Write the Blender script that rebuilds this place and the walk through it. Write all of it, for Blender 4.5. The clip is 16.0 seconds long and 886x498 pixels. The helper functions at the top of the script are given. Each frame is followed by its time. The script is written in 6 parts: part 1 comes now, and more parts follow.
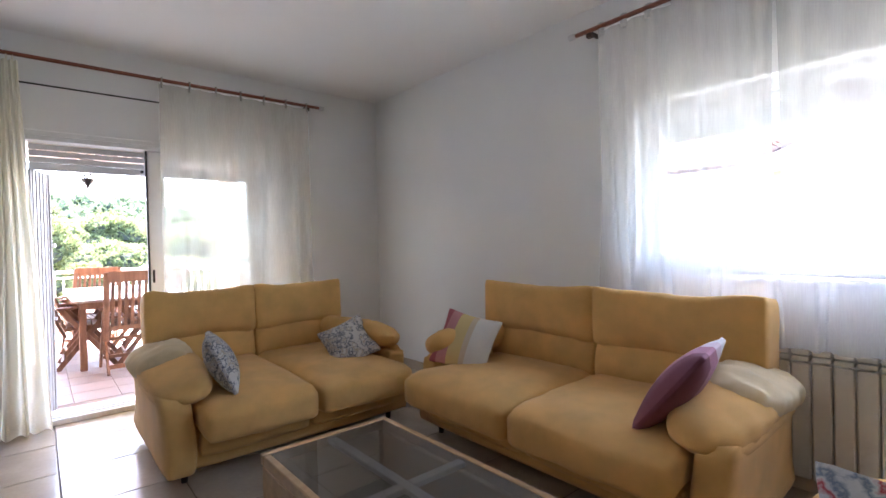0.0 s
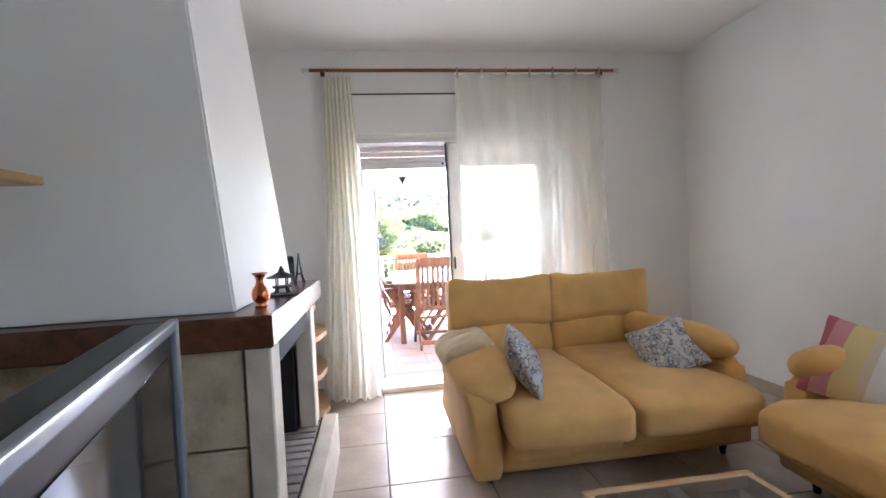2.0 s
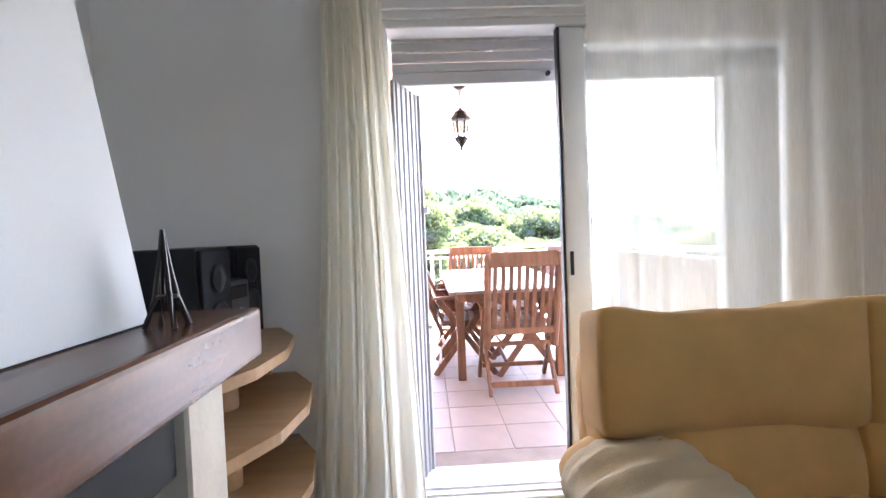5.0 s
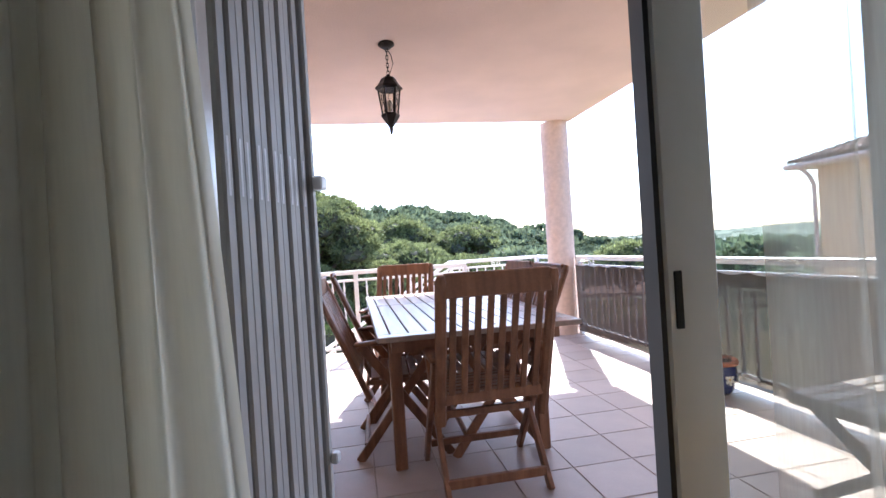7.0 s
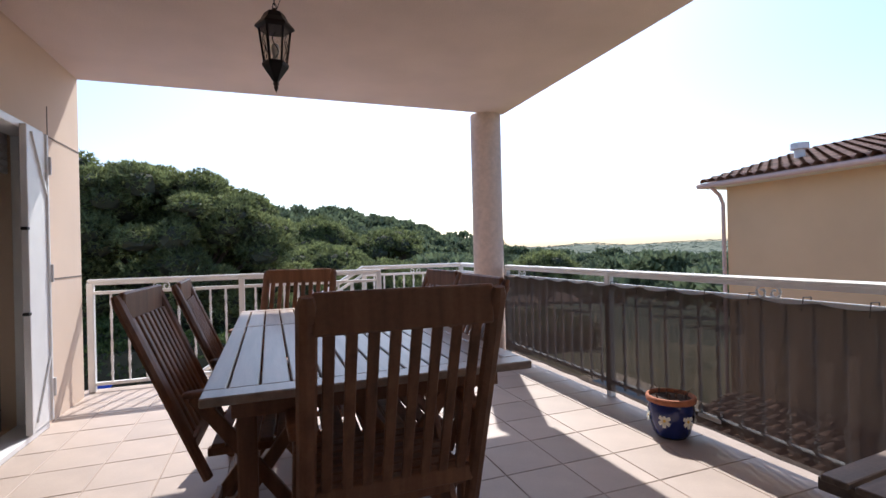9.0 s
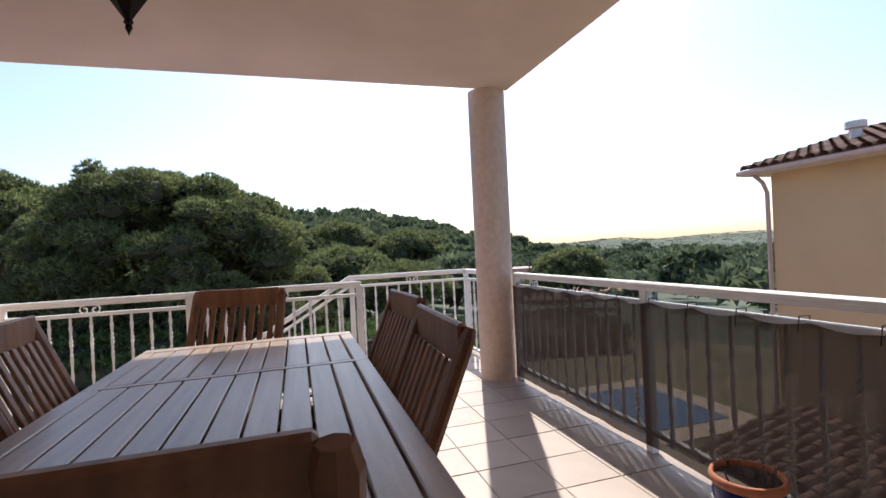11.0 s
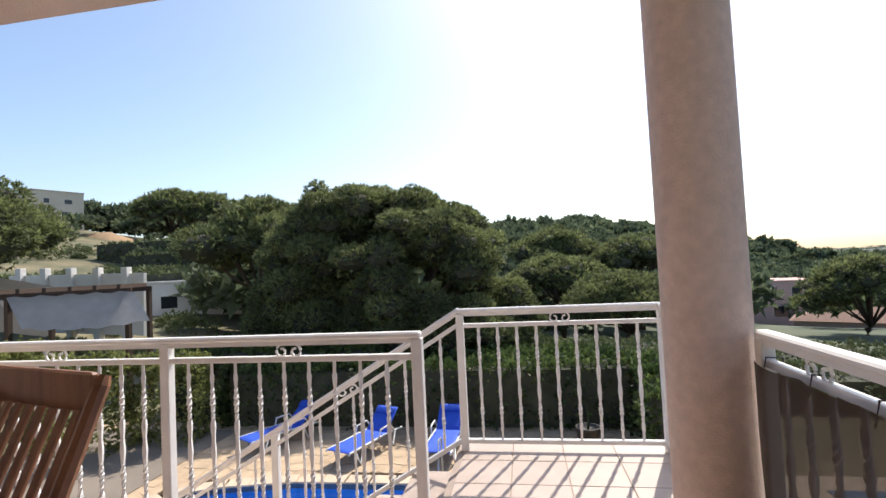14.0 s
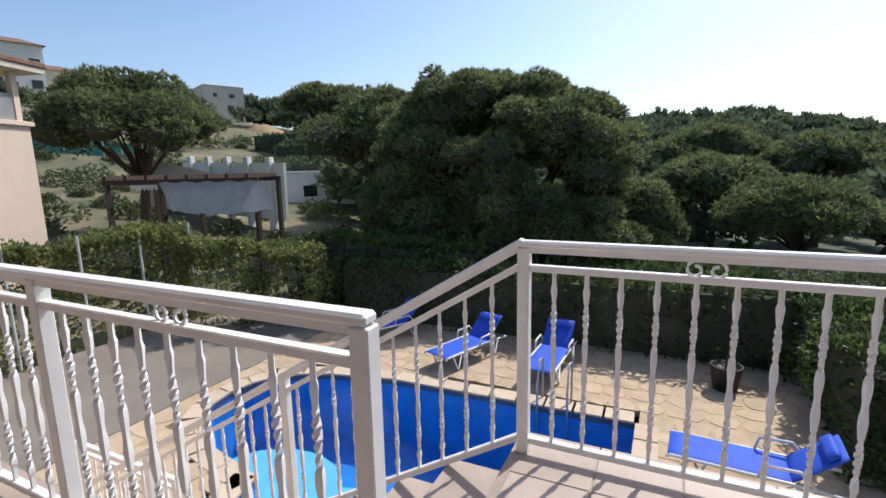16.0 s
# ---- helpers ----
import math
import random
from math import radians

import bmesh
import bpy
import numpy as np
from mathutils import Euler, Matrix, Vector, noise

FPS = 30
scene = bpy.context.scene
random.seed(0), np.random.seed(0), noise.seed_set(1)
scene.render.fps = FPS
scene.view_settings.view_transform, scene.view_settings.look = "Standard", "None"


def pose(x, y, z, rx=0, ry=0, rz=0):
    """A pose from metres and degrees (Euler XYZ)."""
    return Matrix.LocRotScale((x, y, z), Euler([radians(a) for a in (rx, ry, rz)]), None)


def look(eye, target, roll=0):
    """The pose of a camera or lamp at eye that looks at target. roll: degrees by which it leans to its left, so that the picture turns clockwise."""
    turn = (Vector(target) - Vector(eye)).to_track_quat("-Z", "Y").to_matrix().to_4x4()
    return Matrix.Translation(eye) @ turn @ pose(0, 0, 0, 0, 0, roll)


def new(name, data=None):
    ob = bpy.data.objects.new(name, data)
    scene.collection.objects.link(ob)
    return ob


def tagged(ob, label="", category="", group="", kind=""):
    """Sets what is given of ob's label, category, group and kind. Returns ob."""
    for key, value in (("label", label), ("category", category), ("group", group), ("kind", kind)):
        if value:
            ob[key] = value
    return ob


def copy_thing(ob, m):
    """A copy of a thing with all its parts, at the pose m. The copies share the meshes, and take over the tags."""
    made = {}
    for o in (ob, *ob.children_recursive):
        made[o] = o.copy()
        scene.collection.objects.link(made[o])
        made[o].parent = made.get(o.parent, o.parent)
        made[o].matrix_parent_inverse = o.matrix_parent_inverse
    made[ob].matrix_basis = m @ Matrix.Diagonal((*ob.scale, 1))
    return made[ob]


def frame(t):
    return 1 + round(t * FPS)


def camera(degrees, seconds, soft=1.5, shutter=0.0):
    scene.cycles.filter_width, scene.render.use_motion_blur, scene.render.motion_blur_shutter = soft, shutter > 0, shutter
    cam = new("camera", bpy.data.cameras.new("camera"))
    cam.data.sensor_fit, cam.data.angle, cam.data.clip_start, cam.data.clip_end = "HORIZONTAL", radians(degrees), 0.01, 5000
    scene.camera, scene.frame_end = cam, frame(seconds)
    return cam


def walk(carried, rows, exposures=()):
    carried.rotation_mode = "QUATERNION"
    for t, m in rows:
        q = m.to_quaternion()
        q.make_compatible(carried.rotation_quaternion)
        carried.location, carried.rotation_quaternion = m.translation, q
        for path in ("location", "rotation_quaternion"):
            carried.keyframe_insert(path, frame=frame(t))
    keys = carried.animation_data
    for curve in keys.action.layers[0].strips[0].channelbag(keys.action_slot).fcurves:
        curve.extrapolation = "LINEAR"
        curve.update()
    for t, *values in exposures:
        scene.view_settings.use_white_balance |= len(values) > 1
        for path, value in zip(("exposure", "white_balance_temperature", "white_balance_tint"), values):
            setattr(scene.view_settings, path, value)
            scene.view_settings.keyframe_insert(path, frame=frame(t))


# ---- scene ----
cam = camera(86.0, 16.0)

PATH = [
    (0, (0.276, -4.39, 1.247), (1.573, -2.869, 1.22), -1.3),
    (0.5, (0.251, -4.278, 1.253), (1.358, -2.613, 1.218), -1.0),
    (1, (0.235, -4.184, 1.257), (1.13, -2.396, 1.203), -0.8),
    (1.5, (0.268, -4.032, 1.25), (0.848, -2.119, 1.183), -1.7),
    (2, (0.323, -3.883, 1.254), (0.608, -1.904, 1.202), -2.9),
    (2.5, (0.361, -3.687, 1.233), (0.489, -1.691, 1.203), -2.7),
    (3, (0.403, -3.407, 1.251), (0.45, -1.408, 1.204), -2.3),
    (5.5, (0.345, -1.627, 1.165), (0.444, 0.369, 1.102), -2.4),
    (6, (0.34, -1.288, 1.164), (0.555, 0.7, 1.116), -2.7),
    (6.5, (0.389, -0.978, 1.157), (0.667, 1.002, 1.127), -3.8),
    (7, (0.428, -0.717, 1.146), (0.801, 1.248, 1.14), -3.6),
    (7.5, (0.464, -0.481, 1.142), (0.951, 1.459, 1.161), -2.1),
    (8, (0.529, -0.289, 1.135), (1.083, 1.633, 1.161), -1.9),
    (8.5, (0.616, -0.105, 1.135), (1.232, 1.798, 1.152), -2.2),
    (9, (0.696, 0.051, 1.132), (1.381, 1.93, 1.134), -1.4),
    (11.5, (1.447, 1.042, 1.191), (1.958, 2.975, 1.2), -3.7),
    (12, (1.663, 1.334, 1.184), (2.02, 3.301, 1.241), -3.6),
    (12.5, (1.848, 1.649, 1.191), (1.989, 3.643, 1.273), -2.9),
    (13, (2.012, 2.007, 1.19), (1.919, 4.003, 1.283), -3.0),
    (13.5, (2.13, 2.367, 1.202), (1.902, 4.352, 1.297), -2.8),
    (14, (2.231, 2.701, 1.234), (1.907, 4.673, 1.314), -2.8),
    (14.5, (2.292, 3.034, 1.245), (1.821, 4.977, 1.294), -2.1),
    (15, (2.296, 3.39, 1.244), (1.714, 5.303, 1.201), -2.3),
    (15.5, (2.307, 3.727, 1.243), (1.606, 5.59, 1.051), -2.5),
    (16, (2.311, 4.037, 1.248), (1.47, 5.821, 0.914), -1.2),
]
EXPOSE = [(0, 4.65, 6000, 19), (1.0, 4.76, 6000, 19), (2.0, 5.1, 6000, 19), (3.2, 5.4, 6000, 19), (5.4, 4.05, 5850, 17), (6.2, 3.1, 5800, 16), (7.0, 2.2, 5750, 15), (7.6, 1.6, 5750, 14), (8.2, 1.0, 5800, 13), (9.0, 0.65, 6000, 12), (12.0, 0.55, 6500, 12), (14.0, 0.55, 6650, 11), (15.4, 0.55, 6650, 11), (16.0, 0.15, 6200, 11)]
walk(cam, [(t, look(eye, target, roll)) for t, eye, target, roll in PATH], EXPOSE)

# ---------------------------------------------------------------- light
SUN_AZ, SUN_EL = 20.5, 49.5
world = bpy.data.worlds.new("sky")
scene.world = world
world.use_nodes = True
wn = world.node_tree.nodes
sky = wn.new("ShaderNodeTexSky")
sky.sky_type = 'NISHITA'
sky.sun_disc = False
sky.sun_elevation, sky.sun_rotation = radians(SUN_EL), radians(SUN_AZ)
sky.air_density, sky.dust_density, sky.ozone_density = 1.0, 1.5, 2.0
bg = [n for n in wn if n.type == 'BACKGROUND'][0]
bg.inputs['Strength'].default_value = 0.15
world.node_tree.links.new(sky.outputs[0], bg.inputs['Color'])

sun_data = bpy.data.lights.new("sun", 'SUN')
sun_data.energy, sun_data.angle, sun_data.color = 4.2, radians(0.53), (1.0, 0.94, 0.85)
sun = new("sun", sun_data)
sun_dir = Vector((math.sin(radians(SUN_AZ)) * math.cos(radians(SUN_EL)), math.cos(radians(SUN_AZ)) * math.cos(radians(SUN_EL)), math.sin(radians(SUN_EL))))
sun.matrix_world = look(sun_dir * 60, (0, 0, 0))


def area_lamp(name, eye, target, w, h, watts, col=(0.93, 0.97, 1.0)):
    d = bpy.data.lights.new(name, 'AREA')
    d.shape, d.size, d.size_y, d.energy, d.color = 'RECTANGLE', w, h, watts, col
    ob = new(name, d)
    ob.matrix_world = look(eye, target)
    return ob


# sky light through the terrace door and the window
area_lamp("door_daylight", (1.15, 0.33, 1.0), (1.15, -3, 0.8), 1.8, 1.7, 1.3)
area_lamp("window_daylight", (3.34, -3.99, 1.50), (0, -3.99, 1.3), 2.0, 0.7, 0.9)


# ---------------------------------------------------------------- materials
def mat(name, base, rough=0.6, metal=0.0, var=0.12, scale=6.0, bump=0.0, bscale=60.0, spec=0.5, rnd=0.0, island=0.0, tint=None, trans=0.0, sheen=0.0, stain=0.0):
    """Principled surface with two scales of colour variation and fine relief."""
    m = bpy.data.materials.new(name)
    m.use_nodes = True
    nt = m.node_tree
    N, L = nt.nodes, nt.links
    p = [n for n in N if n.type == 'BSDF_PRINCIPLED'][0]
    p.inputs['Roughness'].default_value = rough
    p.inputs['Metallic'].default_value = metal
    p.inputs['Specular IOR Level'].default_value = spec
    if sheen:
        p.inputs['Sheen Weight'].default_value = sheen
    tc = N.new("ShaderNodeTexCoord")
    n1 = N.new("ShaderNodeTexNoise")
    n1.inputs['Scale'].default_value, n1.inputs['Detail'].default_value = scale, 6
    L.new(tc.outputs['Object'], n1.inputs['Vector'])
    n2 = N.new("ShaderNodeTexNoise")
    n2.inputs['Scale'].default_value, n2.inputs['Detail'].default_value = bscale, 4
    L.new(tc.outputs['Object'], n2.inputs['Vector'])
    mix = N.new("ShaderNodeMix")
    mix.data_type = 'RGBA'
    lo = tint if tint else tuple(c * (1 - var) for c in base)
    hi = tuple(min(1, c * (1 + var)) for c in base)
    mix.inputs['A'].default_value, mix.inputs['B'].default_value = (*lo, 1), (*hi, 1)
    ramp = N.new("ShaderNodeMapRange")
    ramp.inputs['From Min'].default_value, ramp.inputs['From Max'].default_value = 0.3, 0.7
    L.new(n1.outputs['Fac'], ramp.inputs['Value'])
    L.new(ramp.outputs['Result'], mix.inputs['Factor'])
    out = mix.outputs['Result']
    fine = N.new("ShaderNodeMix")
    fine.data_type, fine.blend_type = 'RGBA', 'MULTIPLY'
    fine.inputs['Factor'].default_value = 0.35
    fr = N.new("ShaderNodeMapRange")
    fr.inputs['To Min'].default_value, fr.inputs['To Max'].default_value = 1 - 2 * var, 1 + 2 * var
    L.new(n2.outputs['Fac'], fr.inputs['Value'])
    L.new(out, fine.inputs['A'])
    L.new(fr.outputs['Result'], fine.inputs['B'])
    out = fine.outputs['Result']
    if rnd or island:
        hsv = N.new("ShaderNodeHueSaturation")
        mr = N.new("ShaderNodeMapRange")
        amount = rnd or island
        mr.inputs['To Min'].default_value, mr.inputs['To Max'].default_value = 1 - amount, 1 + amount
        if rnd:
            src = N.new("ShaderNodeObjectInfo").outputs['Random']
        else:
            src = N.new("ShaderNodeNewGeometry").outputs['Random Per Island']
        L.new(src, mr.inputs['Value'])
        L.new(mr.outputs['Result'], hsv.inputs['Value'])
        L.new(out, hsv.inputs['Color'])
        out = hsv.outputs['Color']
    L.new(out, p.inputs['Base Color'])
    if bump:
        b = N.new("ShaderNodeBump")
        b.inputs['Strength'].default_value, b.inputs['Distance'].default_value = bump, 0.01
        L.new(n2.outputs['Fac'], b.inputs['Height'])
        L.new(b.outputs['Normal'], p.inputs['Normal'])
    if stain:
        rr = N.new("ShaderNodeMapRange")
        rr.inputs['To Min'].default_value, rr.inputs['To Max'].default_value = max(0.02, rough - stain), min(1, rough + stain)
        L.new(n1.outputs['Fac'], rr.inputs['Value'])
        L.new(rr.outputs['Result'], p.inputs['Roughness'])
    if trans:
        t = N.new("ShaderNodeBsdfTranslucent")
        L.new(out, t.inputs['Color'])
        ms = N.new("ShaderNodeMixShader")
        ms.inputs[0].default_value = trans
        o = [n for n in N if n.type == 'OUTPUT_MATERIAL'][0]
        L.new(p.outputs[0], ms.inputs[1])
        L.new(t.outputs[0], ms.inputs[2])
        L.new(ms.outputs[0], o.inputs['Surface'])
    return m


def wood(name, base, rough=0.5, grain=(2, 40, 40), var=0.3, rnd=0.12, relief=0.05):
    m = mat(name, base, rough, var=var, scale=1.0, bump=relief, bscale=90, rnd=rnd)
    nt = m.node_tree
    n1 = [n for n in nt.nodes if n.type == 'TEX_NOISE'][0]
    tc = [n for n in nt.nodes if n.type == 'TEX_COORD'][0]
    mp = nt.nodes.new("ShaderNodeMapping")
    mp.inputs['Scale'].default_value = grain
    nt.links.new(tc.outputs['Object'], mp.inputs['Vector'])
    nt.links.new(mp.outputs['Vector'], n1.inputs['Vector'])
    return m


def glass(name, tint=(0.97, 0.99, 0.98), base=0.04):
    """Thin clear glass: straight through, with gloss that grows towards grazing angles."""
    m = bpy.data.materials.new(name)
    m.use_nodes = True
    N, L = m.node_tree.nodes, m.node_tree.links
    o = [n for n in N if n.type == 'OUTPUT_MATERIAL'][0]
    lw, pw, ma = N.new("ShaderNodeLayerWeight"), N.new("ShaderNodeMath"), N.new("ShaderNodeMath")
    lw.inputs['Blend'].default_value = 0.5
    pw.operation, ma.operation = 'POWER', 'MULTIPLY_ADD'
    pw.inputs[1].default_value = 5.0
    ma.inputs[1].default_value, ma.inputs[2].default_value = 1 - base, base
    t, g, ms = N.new("ShaderNodeBsdfTransparent"), N.new("ShaderNodeBsdfGlossy"), N.new("ShaderNodeMixShader")
    t.inputs['Color'].default_value = (*tint, 1)
    g.inputs['Roughness'].default_value = 0.01
    L.new(lw.outputs['Facing'], pw.inputs[0])
    L.new(pw.outputs[0], ma.inputs[0])
    L.new(ma.outputs[0], ms.inputs[0])
    L.new(t.outputs[0], ms.inputs[1])
    L.new(g.outputs[0], ms.inputs[2])
    L.new(ms.outputs[0], o.inputs['Surface'])
    return m


def cloth(name, col, see=0.3, trl=0.5, weave=900.0):
    """Curtain cloth or netting: see-through share, translucent share, the rest diffuse."""
    m = bpy.data.materials.new(name)
    m.use_nodes = True
    N, L = m.node_tree.nodes, m.node_tree.links
    o = [n for n in N if n.type == 'OUTPUT_MATERIAL'][0]
    tc, nz = N.new("ShaderNodeTexCoord"), N.new("ShaderNodeTexNoise")
    mp = N.new("ShaderNodeMapping")
    mp.inputs['Scale'].default_value = (60, 60, 4)
    nz.inputs['Scale'].default_value = 3
    L.new(tc.outputs['Object'], mp.inputs['Vector'])
    L.new(mp.outputs['Vector'], nz.inputs['Vector'])
    mr = N.new("ShaderNodeMapRange")
    mr.inputs['To Min'].default_value, mr.inputs['To Max'].default_value = max(0, see - 0.05), see + 0.05
    L.new(nz.outputs['Fac'], mr.inputs['Value'])
    d, t, a = N.new("ShaderNodeBsdfDiffuse"), N.new("ShaderNodeBsdfTranslucent"), N.new("ShaderNodeBsdfTransparent")
    d.inputs['Color'].default_value = t.inputs['Color'].default_value = (*col, 1)
    m1, m2 = N.new("ShaderNodeMixShader"), N.new("ShaderNodeMixShader")
    m1.inputs[0].default_value = trl
    L.new(d.outputs[0], m1.inputs[1])
    L.new(t.outputs[0], m1.inputs[2])
    L.new(mr.outputs['Result'], m2.inputs[0])
    L.new(m1.outputs[0], m2.inputs[1])
    L.new(a.outputs[0], m2.inputs[2])
    L.new(m2.outputs[0], o.inputs['Surface'])
    return m


def patterned(name, stops, scale, kind='NOISE', rough=0.9):
    """Printed cloth: colour steps over a noise, or over the cloth's own x for stripes."""
    m = mat(name, stops[0][1], rough, var=0.05, bump=0.15, bscale=300)
    N, L = m.node_tree.nodes, m.node_tree.links
    p = [n for n in N if n.type == 'BSDF_PRINCIPLED'][0]
    tc = [n for n in N if n.type == 'TEX_COORD'][0]
    cr = N.new("ShaderNodeValToRGB")
    cr.color_ramp.interpolation = 'CONSTANT' if kind == 'STRIPE' else 'LINEAR'
    while len(cr.color_ramp.elements) < len(stops):
        cr.color_ramp.elements.new(0.5)
    for e, (pos, c) in zip(cr.color_ramp.elements, stops):
        e.position, e.color = pos, (*c, 1)
    if kind == 'STRIPE':
        sx, mr = N.new("ShaderNodeSeparateXYZ"), N.new("ShaderNodeMapRange")
        mr.inputs['From Min'].default_value, mr.inputs['From Max'].default_value = -scale, scale
        L.new(tc.outputs['Object'], sx.inputs[0])
        L.new(sx.outputs['X'], mr.inputs['Value'])
        L.new(mr.outputs['Result'], cr.inputs['Fac'])
    else:
        nz = N.new("ShaderNodeTexNoise")
        nz.inputs['Scale'].default_value, nz.inputs['Detail'].default_value = scale, 8
        L.new(tc.outputs['Object'], nz.inputs['Vector'])
        L.new(nz.outputs['Fac'], cr.inputs['Fac'])
    L.new(cr.outputs['Color'], p.inputs['Base Color'])
    return m


M_WALL = mat("white_plaster", (0.80, 0.80, 0.79), 0.85, var=0.03, scale=1.5, bump=0.05, bscale=180)
M_CEIL = mat("white_ceiling_paint", (0.80, 0.79, 0.78), 0.9, var=0.02, scale=1.2, bump=0.04, bscale=150)
M_COLUMN = mat("weathered_peach_stucco", (0.67, 0.525, 0.44), 0.9, var=0.09, scale=22.0, bump=0.6, bscale=120, stain=0.08)
M_STUCCO = mat("peach_stucco", (0.67, 0.53, 0.445), 0.9, var=0.06, scale=2.0, bump=0.5, bscale=140)
M_STUCCO2 = mat("cream_render", (0.70, 0.55, 0.43), 0.9, var=0.05, scale=1.2, bump=0.15, bscale=120)
M_GROOVE = mat("dark_joint", (0.16, 0.13, 0.11), 0.9)
M_TILE_IN = mat("beige_glazed_tile", (0.50, 0.42, 0.33), 0.22, var=0.12, scale=3.5, bump=0.02, bscale=40, rnd=0.05, stain=0.06)
M_GROUT_IN = mat("brown_grout", (0.22, 0.18, 0.14), 0.9)
M_TILE_OUT = mat("terracotta_beige_tile", (0.41, 0.328, 0.275), 0.5, var=0.08, scale=5.0, bump=0.06, bscale=90, rnd=0.07, stain=0.1)
M_GROUT_OUT = mat("grey_grout", (0.36, 0.29, 0.24), 0.95)
M_WHITE = mat("white_aluminium", (0.78, 0.78, 0.78), 0.35, var=0.03)
M_GREY_SLAT = mat("grey_lacquered_metal", (0.37, 0.36, 0.345), 0.5, var=0.05, rnd=0.05)
M_SHUTTER = mat("pale_grey_shutter_plastic", (0.62, 0.61, 0.62), 0.5, var=0.04)
M_DARK = mat("black_rubber_seal", (0.015, 0.015, 0.015), 0.5)
M_RAIL = mat("white_rail_paint", (0.78, 0.77, 0.75), 0.38, var=0.05, scale=9, bump=0.08, bscale=150)
M_SOFA = mat("mustard_chenille", (0.73, 0.425, 0.130), 0.95, var=0.10, scale=7, bump=0.25, bscale=420, sheen=0.15)
M_SOFA_LT = mat("pale_yellow_cover", (0.76, 0.60, 0.36), 0.95, var=0.08, scale=9, bump=0.3, bscale=300, sheen=0.15)
M_LEG = wood("dark_leg_wood", (0.05, 0.028, 0.018), 0.4)
M_TEAK = wood("oiled_teak", (0.235, 0.108, 0.055), 0.5, grain=(30, 30, 2.2), var=0.28, rnd=0.16)
M_TEAK_TOP = wood("weathered_teak", (0.35, 0.26, 0.20), 0.30, grain=(30, 2.2, 30), var=0.2, rnd=0.12)
M_TEAK_GREY = wood("grey_weathered_wood", (0.15, 0.115, 0.09), 0.6, grain=(2.2, 30, 30), var=0.3, rnd=0.2)
M_MANTEL = wood("dark_stained_mantel", (0.105, 0.040, 0.019), 0.24, grain=(25, 2, 25), var=0.25, rnd=0, relief=0.004)
M_STONE = mat("beige_travertine", (0.47, 0.38, 0.25), 0.75, var=0.22, scale=9, bump=0.35, bscale=60, rnd=0.05)
M_STONE_LT = mat("pale_cut_stone", (0.64, 0.565, 0.44), 0.7, var=0.10, scale=7, bump=0.15, bscale=70, rnd=0.04)
M_SOOT = mat("sooty_iron", (0.012, 0.011, 0.011), 0.85)
M_BRICK = mat("grey_brick", (0.33, 0.28, 0.25), 0.9, var=0.15, scale=12, bump=0.3, bscale=70, rnd=0.2)
M_MORTAR = mat("dark_mortar", (0.05, 0.045, 0.045), 0.95)
M_BEECH = wood("light_beech", (0.46, 0.28, 0.13), 0.4, grain=(2, 20, 20), var=0.15, rnd=0.05)
M_BLACK = mat("black_plastic", (0.009, 0.010, 0.012), 0.35, var=0.05, spec=0.25)
M_GRILL = mat("black_speaker_cloth", (0.010, 0.011, 0.013), 0.7, spec=0.2, bump=0.3, bscale=500)
M_TVSILVER = mat("blue_grey_silver", (0.30, 0.33, 0.38), 0.3, metal=0.5, var=0.03)
M_STEREO = mat("dark_silver_plastic", (0.10, 0.11, 0.13), 0.3, metal=0.4, var=0.04)
M_SILVER = mat("silver_plastic", (0.50, 0.52, 0.54), 0.3, metal=0.6, var=0.03)
M_SCREEN = mat("dark_glossy_screen", (0.012, 0.012, 0.014), 0.06, var=0.02, spec=0.3)
M_COPPER = mat("polished_copper", (0.62, 0.20, 0.09), 0.22, metal=1.0, var=0.15, scale=14, stain=0.1)
M_IRON = mat("blackened_iron", (0.025, 0.021, 0.02), 0.45, metal=0.6, var=0.2)
M_ROD = wood("red_brown_rod", (0.20, 0.06, 0.03), 0.35, grain=(2, 30, 30))
M_SHEER = cloth("ivory_sheer", (0.92, 0.89, 0.79), see=0.60, trl=0.35)
M_SHEER2 = cloth("ivory_curtain", (0.88, 0.85, 0.73), see=0.14, trl=0.45)
M_WSHEER = cloth("white_sheer", (0.90, 0.90, 0.88), see=0.52, trl=0.15)
M_NET = cloth("brown_privacy_netting", (0.085, 0.063, 0.052), see=0.10, trl=0.3)
M_GLASS = glass("clear_glass")
M_LAMPGLASS = glass("lantern_glass", (0.9, 0.9, 0.88))
M_SMOKE = glass("smoked_table_glass", (0.70, 0.68, 0.66), 0.13)
M_FLORAL = patterned("grey_floral_print", [(0.0, (0.55, 0.53, 0.50)), (0.44, (0.60, 0.57, 0.53)), (0.5, (0.10, 0.11, 0.14)), (0.54, (0.58, 0.56, 0.53)), (0.60, (0.40, 0.33, 0.24)), (0.65, (0.62, 0.60, 0.56))], 22)
M_ROSES = patterned("rose_print", [(0.0, (0.60, 0.58, 0.57)), (0.44, (0.66, 0.65, 0.66)), (0.50, (0.20, 0.24, 0.33)), (0.55, (0.68, 0.66, 0.66)), (0.61, (0.50, 0.05, 0.07)), (0.68, (0.68, 0.66, 0.66))], 13)
